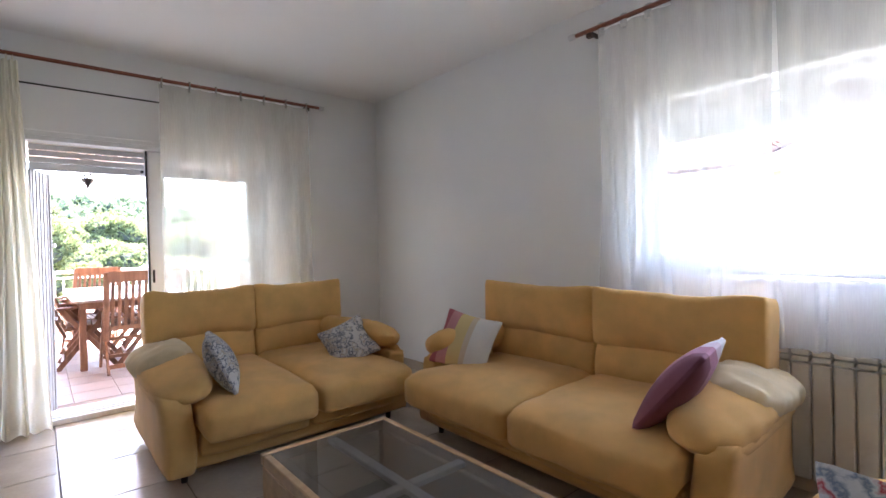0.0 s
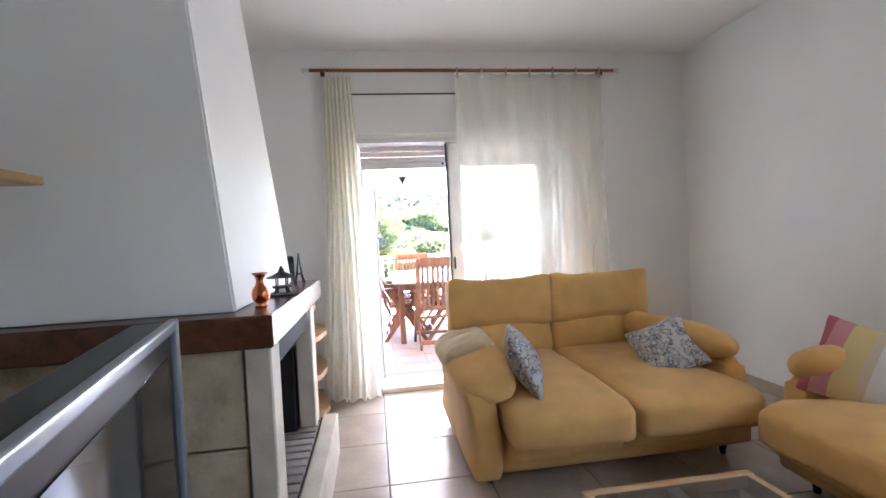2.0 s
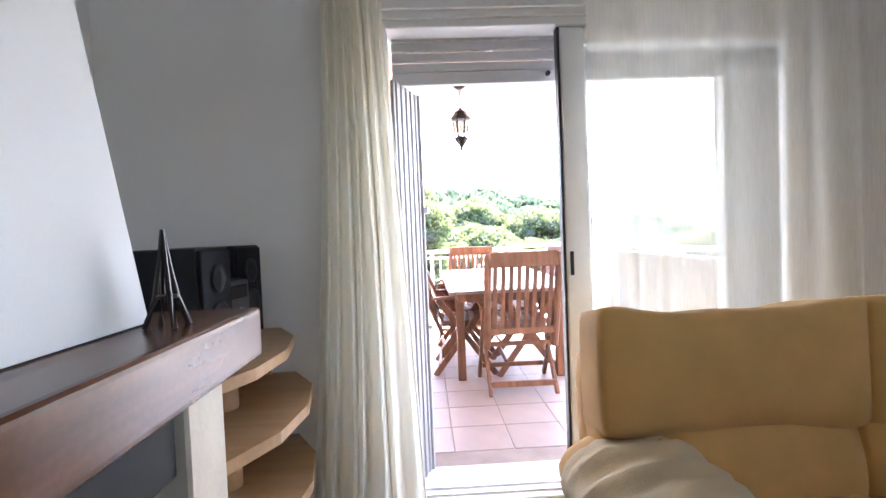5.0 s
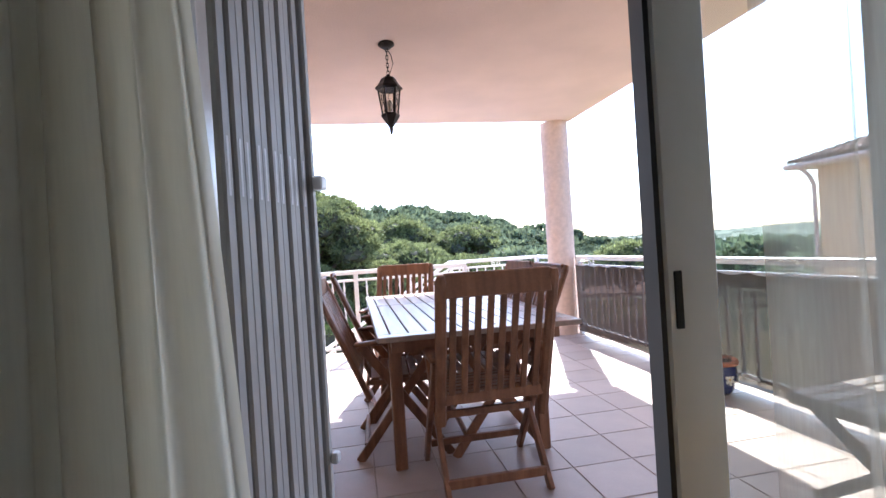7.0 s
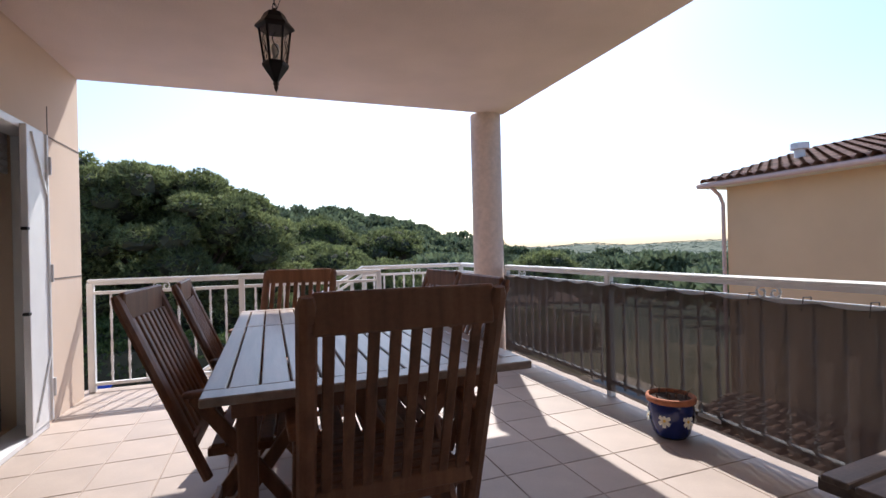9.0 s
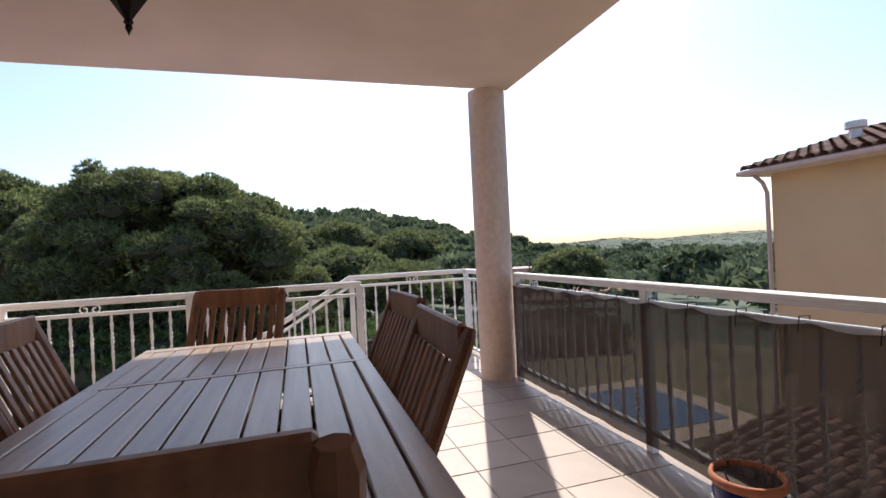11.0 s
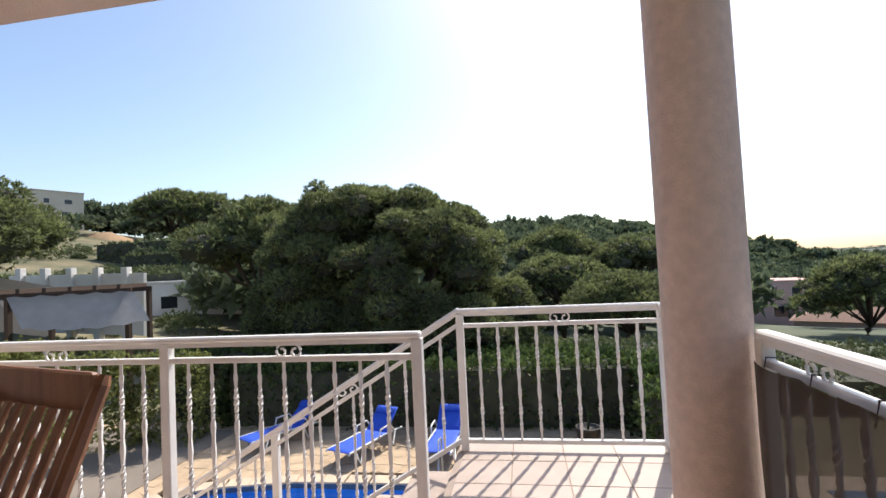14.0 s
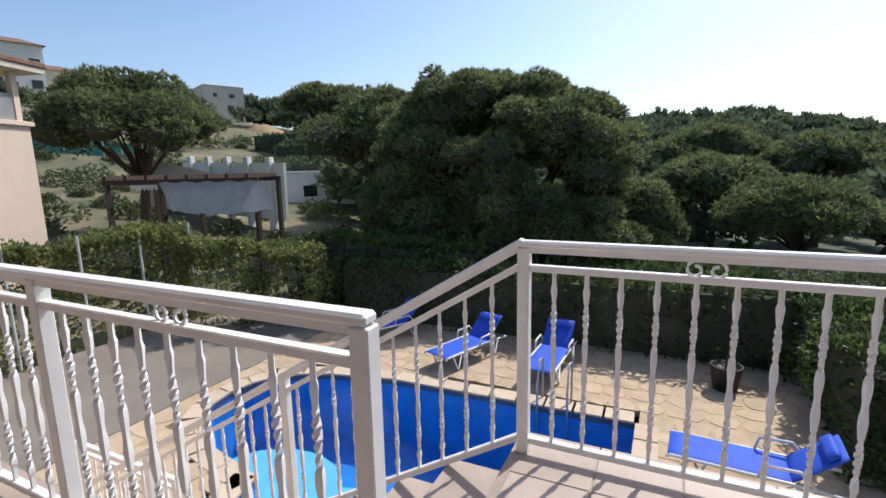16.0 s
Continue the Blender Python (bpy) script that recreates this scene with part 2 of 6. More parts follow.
M_STRIPE = patterned("striped_cloth", [(0.0, (0.42, 0.11, 0.13)), (0.18, (0.55, 0.24, 0.24)), (0.33, (0.66, 0.50, 0.22)), (0.52, (0.62, 0.50, 0.36)), (0.60, (0.70, 0.66, 0.60))], 0.23, 'STRIPE')
M_STRIPE2 = patterned("plum_striped_cloth", [(0.0, (0.22, 0.07, 0.10)), (0.30, (0.42, 0.18, 0.23)), (0.62, (0.66, 0.52, 0.55)), (0.80, (0.70, 0.66, 0.66))], 0.23, 'STRIPE')
M_POT = mat("cobalt_glaze", (0.012, 0.022, 0.12), 0.15, var=0.15, scale=10)
M_TERRA = mat("terracotta", (0.38, 0.14, 0.07), 0.8, var=0.15, scale=20, bump=0.1)
M_PETAL = mat("white_glaze", (0.75, 0.74, 0.68), 0.3)
M_YELLOW = mat("yellow_glaze", (0.70, 0.45, 0.06), 0.3)
M_SOIL = mat("dry_soil", (0.06, 0.04, 0.03), 0.95, bump=0.6, bscale=80, var=0.3)
M_TWIG = mat("dry_twig", (0.09, 0.06, 0.045), 0.9, var=0.2)
M_RADIATOR = mat("cream_enamel", (0.72, 0.68, 0.62), 0.4, var=0.03)
M_BLUE = mat("blue_mesh_cloth", (0.015, 0.085, 0.55), 0.7, var=0.08, scale=8, bump=0.2, bscale=200)
M_PLASTIC = mat("white_plastic", (0.75, 0.75, 0.74), 0.4, var=0.04)
M_POOLTILE = mat("deep_blue_mosaic", (0.03, 0.21, 0.58), 0.3, var=0.12, scale=4, island=0.06)
M_POOLSTEP = mat("pale_blue_mosaic", (0.16, 0.50, 0.85), 0.3, var=0.1, scale=4)
M_POOLBAND = mat("patterned_tile_band", (0.05, 0.07, 0.12), 0.3, var=0.6, scale=30)
M_WATER = glass("pool_water", (0.80, 0.93, 1.0), 0.02)
M_WATER2 = mat("neighbour_pool_blue", (0.03, 0.11, 0.20), 0.1, var=0.1, scale=3)
M_FLAG = mat("sand_flagstone", (0.49, 0.365, 0.24), 0.9, var=0.14, scale=2.5, bump=0.4, bscale=30, island=0.06)
M_FLAGJ = mat("sandy_joint", (0.45, 0.335, 0.22), 0.95, var=0.15, scale=4)
M_COPING = mat("pale_coping_stone", (0.56, 0.44, 0.32), 0.85, var=0.08, scale=5, bump=0.2, bscale=60, rnd=0.06)
M_GROUND = mat("dry_scrub_ground", (0.17, 0.14, 0.08), 0.95, var=0.3, scale=0.22, bump=0.3, bscale=1.2, tint=(0.06, 0.075, 0.033))
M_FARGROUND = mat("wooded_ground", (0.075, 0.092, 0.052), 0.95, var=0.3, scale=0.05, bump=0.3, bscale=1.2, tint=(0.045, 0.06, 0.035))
# grey-brown, darker than the flagstones next to it
M_PATH = mat("grey_brown_path_concrete", (0.22, 0.185, 0.15), 0.9, var=0.15, scale=0.9, bump=0.2, bscale=25)
M_BARK = mat("pine_bark", (0.085, 0.058, 0.042), 0.95, var=0.3, scale=9, bump=0.8, bscale=25)
M_PINE = mat("pine_needles", (0.190, 0.215, 0.085), 0.7, var=0.35, scale=0.9, tint=(0.070, 0.090, 0.042), island=0.45, trans=0.45)
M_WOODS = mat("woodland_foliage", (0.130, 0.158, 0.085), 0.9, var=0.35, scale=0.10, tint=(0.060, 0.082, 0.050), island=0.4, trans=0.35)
# distance haze is mixed into this pale blue-green
M_FARWOODS = mat("haze_tinted_far_foliage", (0.12, 0.16, 0.125), 0.95, var=0.25, scale=0.01, tint=(0.09, 0.125, 0.105), island=0.2)
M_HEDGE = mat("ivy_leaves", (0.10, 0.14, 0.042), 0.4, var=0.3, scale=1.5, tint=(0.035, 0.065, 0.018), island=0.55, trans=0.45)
# yellowish ivy, lightened beyond the hedge green to carry sunlight
M_IVY = mat("sun_lightened_ivy_leaves", (0.26, 0.27, 0.09), 0.45, var=0.3, scale=1.5, tint=(0.13, 0.16, 0.05), island=0.5, trans=0.5)
M_SHRUB = mat("grey_green_shrub", (0.16, 0.18, 0.085), 0.85, var=0.3, scale=0.8, tint=(0.08, 0.11, 0.04), island=0.4, trans=0.2)
# near-black green of the solid cores, standing in for shade among the leaves
M_DARKCORE = mat("inner_shade_core", (0.058, 0.060, 0.038), 0.95, var=0.3, scale=3)
M_HOUSE = mat("ochre_render", (0.62, 0.40, 0.23), 0.9, var=0.05, scale=1.0, bump=0.2, bscale=60)
M_HOUSEW = mat("white_render", (0.72, 0.69, 0.64), 0.9, var=0.05, scale=0.8)
M_HOUSEB = mat("beige_render", (0.60, 0.54, 0.44), 0.9, var=0.06, scale=0.6)
M_HOUSEP = mat("pink_render", (0.56, 0.38, 0.33), 0.9, var=0.06, scale=0.6)
M_ROOF = mat("brown_clay_tile", (0.20, 0.11, 0.075), 0.85, var=0.25, scale=6, bump=0.3, bscale=40, island=0.25)
M_WINDOW = mat("dark_window_pane", (0.03, 0.035, 0.04), 0.1)
M_TARP = mat("grey_shade_cloth", (0.50, 0.50, 0.51), 0.9, trans=0.5, var=0.1, scale=3, bump=0.2, bscale=40)
M_BEAM = wood("dark_pergola_timber", (0.05, 0.03, 0.02), 0.7)
# awning cloth; its white also paints daylight in the shutter slots
M_AWNING = mat("white_awning_and_slot_light", (0.75, 0.72, 0.66), 0.9, var=0.04)
M_GREENNET = mat("green_fence_net", (0.06, 0.22, 0.17), 0.8, var=0.2, scale=2)
M_EARTH = mat("bare_earth", (0.38, 0.25, 0.14), 0.95, var=0.2, scale=0.5)
M_CONCRETE = mat("pale_concrete", (0.45, 0.41, 0.36), 0.9, var=0.12, scale=0.7, bump=0.2, bscale=20)
# plaster colour lowered to paint the dimness of the side room
M_ROOMDARK = mat("darkened_room_plaster", (0.35, 0.31, 0.27), 0.9, var=0.05)


# ---------------------------------------------------------------- mesh helpers
def link_mesh(name, bm, material, smooth=False):
    me = bpy.data.meshes.new(name)
    bm.normal_update()
    bm.to_mesh(me)
    bm.free()
    me.materials.append(material)
    if smooth:
        me.polygons.foreach_set("use_smooth", [True] * len(me.polygons))
    return new(name, me)


def part(name, bm, material, parent, label="", smooth=False):
    ob = link_mesh(name, bm, material, smooth)
    ob.parent = parent
    return tagged(ob, label)


def share(name, me, parent, m):
    """One more object on an existing mesh, as a piece of parent."""
    ob = new(name, me)
    ob.parent = parent
    ob.matrix_local = m
    return ob


def thing(name, label, category, m=None, group=""):
    ob = new(name)
    ob.empty_display_size = 0.1
    if m is not None:
        ob.matrix_world = m
    return tagged(ob, label, category, group)


def single(name, bm, material, label, category, m=None, group="", smooth=False, kind=""):
    ob = link_mesh(name, bm, material, smooth)
    if m is not None:
        ob.matrix_world = m
    return tagged(ob, label, category, group, kind)


def setting(name, bm, material, label, category):
    return tagged(link_mesh(name, bm, material), label, category, "", "structure")


def box(lo, hi, bevel=0.0, seg=1, bm=None, m=None):
    """A box from corner to corner, added to bm or in a new bmesh."""
    own = bmesh.new()
    bmesh.ops.create_cube(own, size=1)
    for v in own.verts:
        v.co = Vector([lo[i] + (v.co[i] + 0.5) * (hi[i] - lo[i]) for i in range(3)])
    if bevel:
        bmesh.ops.bevel(own, geom=own.edges[:], offset=bevel, segments=seg, affect='EDGES', profile=0.6)
    if m is not None:
        own.transform(m)
    return join(bm, own)


def join(bm, own):
    if bm is None:
        return own
    me = bpy.data.meshes.new("tmp")
    own.to_mesh(me)
    own.free()
    bm.from_mesh(me)
    bpy.data.meshes.remove(me)
    return bm


def lathe(profile, seg=24, bm=None, m=None):
    """A turned body from (radius, height) pairs."""
    own = bmesh.new()
    rings = []
    for r, z in profile:
        if r < 1e-5:
            rings.append([own.verts.new((0, 0, z))])
        else:
            rings.append([own.verts.new((r * math.cos(2 * math.pi * k / seg), r * math.sin(2 * math.pi * k / seg), z)) for k in range(seg)])
    for a, b in zip(rings, rings[1:]):
        for k in range(seg):
            n = (k + 1) % seg
            if len(a) == 1 and len(b) == 1:
                continue
            if len(a) == 1:
                own.faces.new((a[0], b[n], b[k]))
            elif len(b) == 1:
                own.faces.new((a[k], a[n], b[0]))
            else:
                own.faces.new((a[k], a[n], b[n], b[k]))
    bmesh.ops.recalc_face_normals(own, faces=own.faces)
    if m is not None:
        own.transform(m)
    return join(bm, own)


def tube(points, r, seg=8, bm=None, twist=0.0, flat=1.0):
    """A bar along a line of points; r a number or one a point."""
    own = bmesh.new()
    pts = [Vector(p) for p in points]
    rad = r if isinstance(r, (list, tuple)) else [r] * len(pts)
    rings = []
    up = Vector((0, 0, 1))
    for i, p in enumerate(pts):
        d = (pts[min(i + 1, len(pts) - 1)] - pts[max(i - 1, 0)]).normalized()
        ref = up if abs(d.dot(up)) < 0.95 else Vector((1, 0, 0))
        a = d.cross(ref).normalized()
        b = d.cross(a).normalized()
        off = twist * i
        rings.append([own.verts.new(p + rad[i] * (math.cos(2 * math.pi * k / seg + off) * a + flat * math.sin(2 * math.pi * k / seg + off) * b)) for k in range(seg)])
    for u, v in zip(rings, rings[1:]):
        for k in range(seg):
            own.faces.new((u[k], u[(k + 1) % seg], v[(k + 1) % seg], v[k]))
    own.faces.new(rings[0][::-1])
    own.faces.new(rings[-1])
    bmesh.ops.recalc_face_normals(own, faces=own.faces)
    return join(bm, own)


def beam(a, b, w, t, bm=None, bevel=0.0):
    """A rectangular bar from a to b, w wide (level) and t deep."""
    a, b = Vector(a), Vector(b)
    d = b - a
    n = d.normalized()
    ref = Vector((0, 0, 1)) if abs(n.z) < 0.95 else Vector((0, 1, 0))
    side = n.cross(ref).normalized()
    top = side.cross(n).normalized()
    m = Matrix((side, top, n)).transposed().to_4x4()
    m.translation = (a + b) / 2
    return box((-w / 2, -t / 2, -d.length / 2), (w / 2, t / 2, d.length / 2), bevel, 1, bm, m)


def soft(size, r, puff=(0, 0, 0), cuts=7, wrinkle=0.0, m=None, bm=None, shape=None):
    """An upholstered block: rounded by r, puffed out on its faces, lightly wrinkled."""
    own = bmesh.new()
    bmesh.ops.create_cube(own, size=2)
    bmesh.ops.subdivide_edges(own, edges=own.edges[:], cuts=cuts, use_grid_fill=True)
    half = Vector(size) / 2
    for v in own.verts:
        u = v.co.copy()
        p = Vector([u[i] * half[i] for i in range(3)])
        inner = Vector([max(-(half[i] - r), min(half[i] - r, p[i])) for i in range(3)])
        off = p - inner
        if off.length > 1e-6:
            p = inner + off.normalized() * min(r, max(abs(off[0]), abs(off[1]), abs(off[2])))
        for i in range(3):
            j, k = (i + 1) % 3, (i + 2) % 3
            p[i] += puff[i] * u[i] * (1 - u[j] ** 2) * (1 - u[k] ** 2)
        if wrinkle:
            p += Vector((0, 0, 1)) * wrinkle * noise.noise(p * 9 + Vector(size) * 7) + Vector((wrinkle, wrinkle, 0)) * 0.5 * noise.noise(p * 5)
        if shape:
            p = shape(p, u)
        v.co = p
    if m is not None:
        own.transform(m)
    return join(bm, own)


def smooth(a, b, x):
    """0 at a, 1 at b, eased between."""
    t = min(1, max(0, (x - a) / (b - a)))
    return t * t * (3 - 2 * t)


def plate(bm, polygon, z0, z1):
    """A flat slab from an outline of (x, y)."""
    lo = [bm.verts.new((x, y, z0)) for x, y in polygon]
    hi = [bm.verts.new((x, y, z1)) for x, y in polygon]
    bm.faces.new(hi)
    bm.faces.new(lo[::-1])
    n = len(polygon)
    for i in range(n):
        bm.faces.new((lo[i], lo[(i + 1) % n], hi[(i + 1) % n], hi[i]))
    return bm


def wall_with_hole(axis, at, thick, u0, u1, z0, z1, holes):
    """A wall across axis ('x' or 'y') from at to at + thick, with rectangular holes (u0, u1, z0, z1)."""
    bm = bmesh.new()
    us = sorted({u0, u1, *[h[0] for h in holes], *[h[1] for h in holes]})
    zs = sorted({z0, z1, *[h[2] for h in holes], *[h[3] for h in holes]})
    for a, b in zip(us, us[1:]):
        for c, d in zip(zs, zs[1:]):
            if any(h[0] <= a and b <= h[1] and h[2] <= c and d <= h[3] for h in holes):
                continue
            if axis == 'y':
                box((a, at, c), (b, at + thick, d), bm=bm)
            else:
                box((at, a, c), (at + thick, b, d), bm=bm)
    bmesh.ops.remove_doubles(bm, verts=bm.verts[:], dist=1e-4)
    inner = {}
    for f in bm.faces:
        inner.setdefault(tuple(round(c, 3) for c in f.calc_center_median()), []).append(f)
    bmesh.ops.delete(bm, geom=[f for fs in inner.values() if len(fs) > 1 for f in fs], context='FACES')
    return bm

# ---------------------------------------------------------------- structure: living room
XL, XR, YB, ZC = -0.95, 3.10, -8.6, 2.77        # left wall, right wall, back wall, ceiling
DOOR = (0.20, 2.12, 0.0, 2.07)
WIN = (-5.05, -2.93, 1.04, 2.06)
YO = 0.35                                        # outer face of the terrace wall
setting("wall_north", wall_with_hole('y', 0.0, YO, XL - 0.25, XR + 0.25, 0.0, ZC, [DOOR]), M_WALL, "white plastered wall with the terrace door opening", "wall")
setting("wall_east", wall_with_hole('x', XR, 0.25, YB, 0.0, 0.0, ZC, [WIN]), M_WALL, "white plastered wall with a wide window opening", "wall")
setting("wall_west", box((XL - 0.25, YB, 0), (XL, 0.0, ZC)), M_WALL, "white plastered wall behind the fireplace", "wall")
setting("wall_south", box((XL - 0.25, YB - 0.25, 0), (XR + 0.25, YB, ZC)), M_WALL, "plain white plastered wall closing the room", "wall")
setting("ceiling", box((XL - 0.25, YB - 0.25, ZC), (XR + 0.25, YO, ZC + 0.2)), M_CEIL, "smooth white painted ceiling", "ceiling")
floor_in = setting("floor", box((XL - 0.25, YB - 0.25, -0.2), (XR + 0.25, 0.13, -0.006)), M_GROUT_IN, "glazed beige floor tiles with dark joints", "floor")
bb = box((1.0 * XL + 0.0, -0.014, 0), (0.14, 0, 0.085), 0.003)
box((2.2, -0.014, 0), (XR, 0, 0.085), 0.003, bm=bb)
box((XR - 0.014, YB, 0), (XR, -0.016, 0.085), 0.003, bm=bb)
setting("baseboard", bb, M_TILE_IN, "beige tiled skirting along the walls", "skirting")
# outer skin of the house round the terrace
setting("facade_north", wall_with_hole('y', YO + 0.003, 0.02, -1.1, 3.35, -0.02, 2.62, [(DOOR[0], DOOR[1], -0.02, 2.07)]), M_STUCCO2, "cream rendered house wall on the terrace", "wall")
setting("wall_lower", box((-4.2, -6.8, -3.2), (3.30, 4.80, -0.12)), M_STUCCO2, "rendered lower storey below the terrace", "wall")

# terrace door: fixed frame, sliding leaves, roller shutter, lid of its box, sill
door = tagged(new("door_1"), "white sliding terrace door, one leaf slid open", "door", "", "structure")
fr = box((0.20, 0.012, 0.0), (0.228, 0.13, 2.07), 0.004)
box((2.085, 0.012, 0.0), (2.12, 0.13, 2.07), 0.004, bm=fr)
box((0.229, 0.012, 2.035), (2.084, 0.13, 2.07), 0.004, bm=fr)
part("door_frame", fr, M_WHITE, door)
sl = box((0.229, -0.012, 0.0), (2.084, 0.145, 0.042), 0.006)
box((0.229, 0.146, 0.0), (2.084, 0.33, 0.028), 0.004, bm=sl)
box((0.229, 0.036, 0.0415), (2.084, 0.050, 0.05), bm=sl)
box((0.229, 0.092, 0.0415), (2.084, 0.106, 0.05), bm=sl)
part("door_sill", sl, M_WHITE, door, "white raised sliding-door threshold")


def leaf(x0, x1, y, edge, wide=0.108):
    lf = part("door_leaf", box((x0, y - 0.022, 0.05), (x0 + wide, y + 0.022, 2.03), 0.006), M_WHITE, door, "white aluminium sliding leaf")
    part("stile", box((x1 - 0.085, y - 0.022, 0.05), (x1, y + 0.022, 2.03), 0.006), M_WHITE, lf)
    rr = box((x0 + wide + 0.001, y - 0.02, 0.05), (x1 - 0.086, y + 0.02, 0.13), 0.004)
    box((x0 + wide + 0.001, y - 0.02, 1.955), (x1 - 0.086, y + 0.02, 2.03), 0.004, bm=rr)
    part("door_rail", rr, M_WHITE, lf)
    pane = part("pane", box((x0 + wide - 0.008, y - 0.004, 0.125), (x1 - 0.08, y + 0.004, 1.96)), M_GLASS, lf)
    pane.visible_shadow = False
    if not edge:
        return
    part("seal", box((x0 - 0.012, y - 0.02, 0.05), (x0 - 0.001, y + 0.02, 2.03)), M_DARK, lf, "black brush seal on the edge")
    part("door_handle", box((x0 + 0.016, y - 0.025, 0.978), (x0 + 0.032, y - 0.0205, 1.080), 0.0018), M_DARK, lf, "dark recessed pull handle")


leaf(0.958, 2.02, 0.045, True)
leaf(1.03, 2.08, 0.10, False, 0.06)
sh = tagged(new("roller_shutter"), "pale grey roller shutter drawn up, last slats showing", "shutter")
sh.location = (1.16, 0.175, 1.90)
for i in range(6):
    s = box((-0.92, -0.011, 0.002 + i * 0.046), (0.92, 0.011, 0.044 + i * 0.046), 0.008, 2)
    o = part("slat", s, M_SHUTTER, sh)
    if i in (1, 2, 3, 4):
        hb = bmesh.new()  # white blocks standing for daylight through the slots of one row
        for k in range(30):
            x = -0.9 + k * 0.062
            box((x, -0.0125, 0.0455 + (i - 0) * 0.046 - 0.0015), (x + 0.026, 0.0125, 0.0455 + i * 0.046 + 0.004), bm=hb)
        tagged(part("light_slots", hb, M_AWNING, sh, "white blocks painting daylight in the pierced slots between the slats"), kind="stuff")
bar = part("bottom_bar", box((-0.92, -0.014, -0.055), (0.92, 0.014, 0.0), 0.004), M_SHUTTER, sh)
part("stop", lathe([(0, -0.012), (0.011, -0.012), (0.011, 0.012), (0, 0.012)], 12, m=pose(-0.22, -0.015, -0.02, 90)), M_DARK, bar)
lid = box((0.20, -0.018, 2.10), (2.14, -0.002, 2.415), 0.003)
setting("trim", lid, M_WALL, "white lid of the shutter box above the door", "trim")
setting("trim_groove", box((0.20, -0.012, 2.4165), (2.14, 0.0, 2.428)), M_DARK, "dark gap above the shutter box lid", "trim")

# folded security shutter in the door opening
gs = thing("folding_shutter", "grey metal folding security shutter, folded to the jamb", "shutter", pose(0.238, 0.030, 0.0435) @ pose(0, 0, 0, 0, 0, 68.7))
for i in range(10):
    x = 0.002 + i * 0.0258
    sl_ = part("slat", box((x, -0.012 - 0.004 * (i % 2), 0.0), (x + 0.0245, 0.004 - 0.004 * (i % 2), 1.79), 0.004), M_GREY_SLAT, gs)
    part("slot", box((x + 0.009, -0.0125 - 0.004 * (i % 2), 1.20), (x + 0.0145, -0.0118 - 0.004 * (i % 2), 1.29)), M_SHUTTER, sl_, "pale slot in the slat")
endp = part("end_post", box((0.262, -0.024, 0.0), (0.282, 0.010, 1.79), 0.004), M_GREY_SLAT, gs)
part("latch", box((0.262, -0.045, 1.234), (0.290, -0.0245, 1.262), 0.003), M_WHITE, endp)
part("catch", box((0.266, -0.040, 0.680), (0.286, -0.0245, 0.702), 0.003), M_SHUTTER, endp)

gs2 = thing("folding_shutter", "grey metal folding security shutter behind the closed leaf", "shutter", pose(1.80, 0.29, 0.029))
for i in range(13):
    x = 0.024 + i * 0.0195
    part("slat", box((x, -0.045 + 0.006 * (i % 2), 0.0), (x + 0.0165, 0.03, 1.95), 0.004), M_GREY_SLAT, gs2)
part("end_post", box((0.0, -0.05, 0.0), (0.022, 0.03, 1.95), 0.004), M_GREY_SLAT, gs2)

# window on the east wall
wd = tagged(new("window_1"), "white aluminium sliding window, shutter half raised", "window", "", "structure")
y0, y1, z0, z1 = WIN
wf = box((XR + 0.08, y1 - 0.05, z0), (XR + 0.16, y1, z1), 0.004)
box((XR + 0.08, y0, z0), (XR + 0.16, y0 + 0.05, z1), 0.004, bm=wf)
box((XR + 0.08, y0 + 0.05, z0), (XR + 0.16, y1 - 0.05, z0 + 0.06), 0.004, bm=wf)
box((XR + 0.08, y0 + 0.05, z1 - 0.06), (XR + 0.16, y1 - 0.05, z1), 0.004, bm=wf)
part("window_frame", wf, M_WHITE, wd)
for a, b, xx in ((y1 - 0.93, y1 - 0.05, 0.10), (y1 - 1.98, y1 - 1.06, 0.13), (y0 + 0.05, y0 + 0.2, 0.10)):
    sf = box((XR + xx, a, z0 + 0.06), (XR + xx + 0.03, a + 0.055, z1 - 0.06), 0.003)
    box((XR + xx, b - 0.055, z0 + 0.06), (XR + xx + 0.03, b, z1 - 0.06), 0.003, bm=sf)
    box((XR + xx, a + 0.055, z0 + 0.06), (XR + xx + 0.03, b - 0.055, z0 + 0.11), 0.003, bm=sf)
    box((XR + xx, a + 0.055, z1 - 0.11), (XR + xx + 0.03, b - 0.055, z1 - 0.06), 0.003, bm=sf)
    so = part("sash", sf, M_WHITE, wd)
    p = part("pane", box((XR + xx + 0.011, a + 0.05, z0 + 0.105), (XR + xx + 0.019, b - 0.05, z1 - 0.105)), M_GLASS, so)
    p.visible_shadow = False
part("window_sill", box((XR - 0.03, y0 - 0.03, z0 - 0.035), (XR + 0.10, y1 + 0.03, z0), 0.005), M_WHITE, wd, "white stone window sill")
ws = thing("roller_shutter", "pale grey roller shutter over the window top", "shutter", pose(XR + 0.20, (y0 + y1) / 2, 1.83))
for i in range(5):
    part("slat", box((-0.01, -1.04, i * 0.046 - 0.004), (0.01 + 0.002 * (i % 2), 1.04, i * 0.046 + 0.047), 0.003), M_SHUTTER, ws)


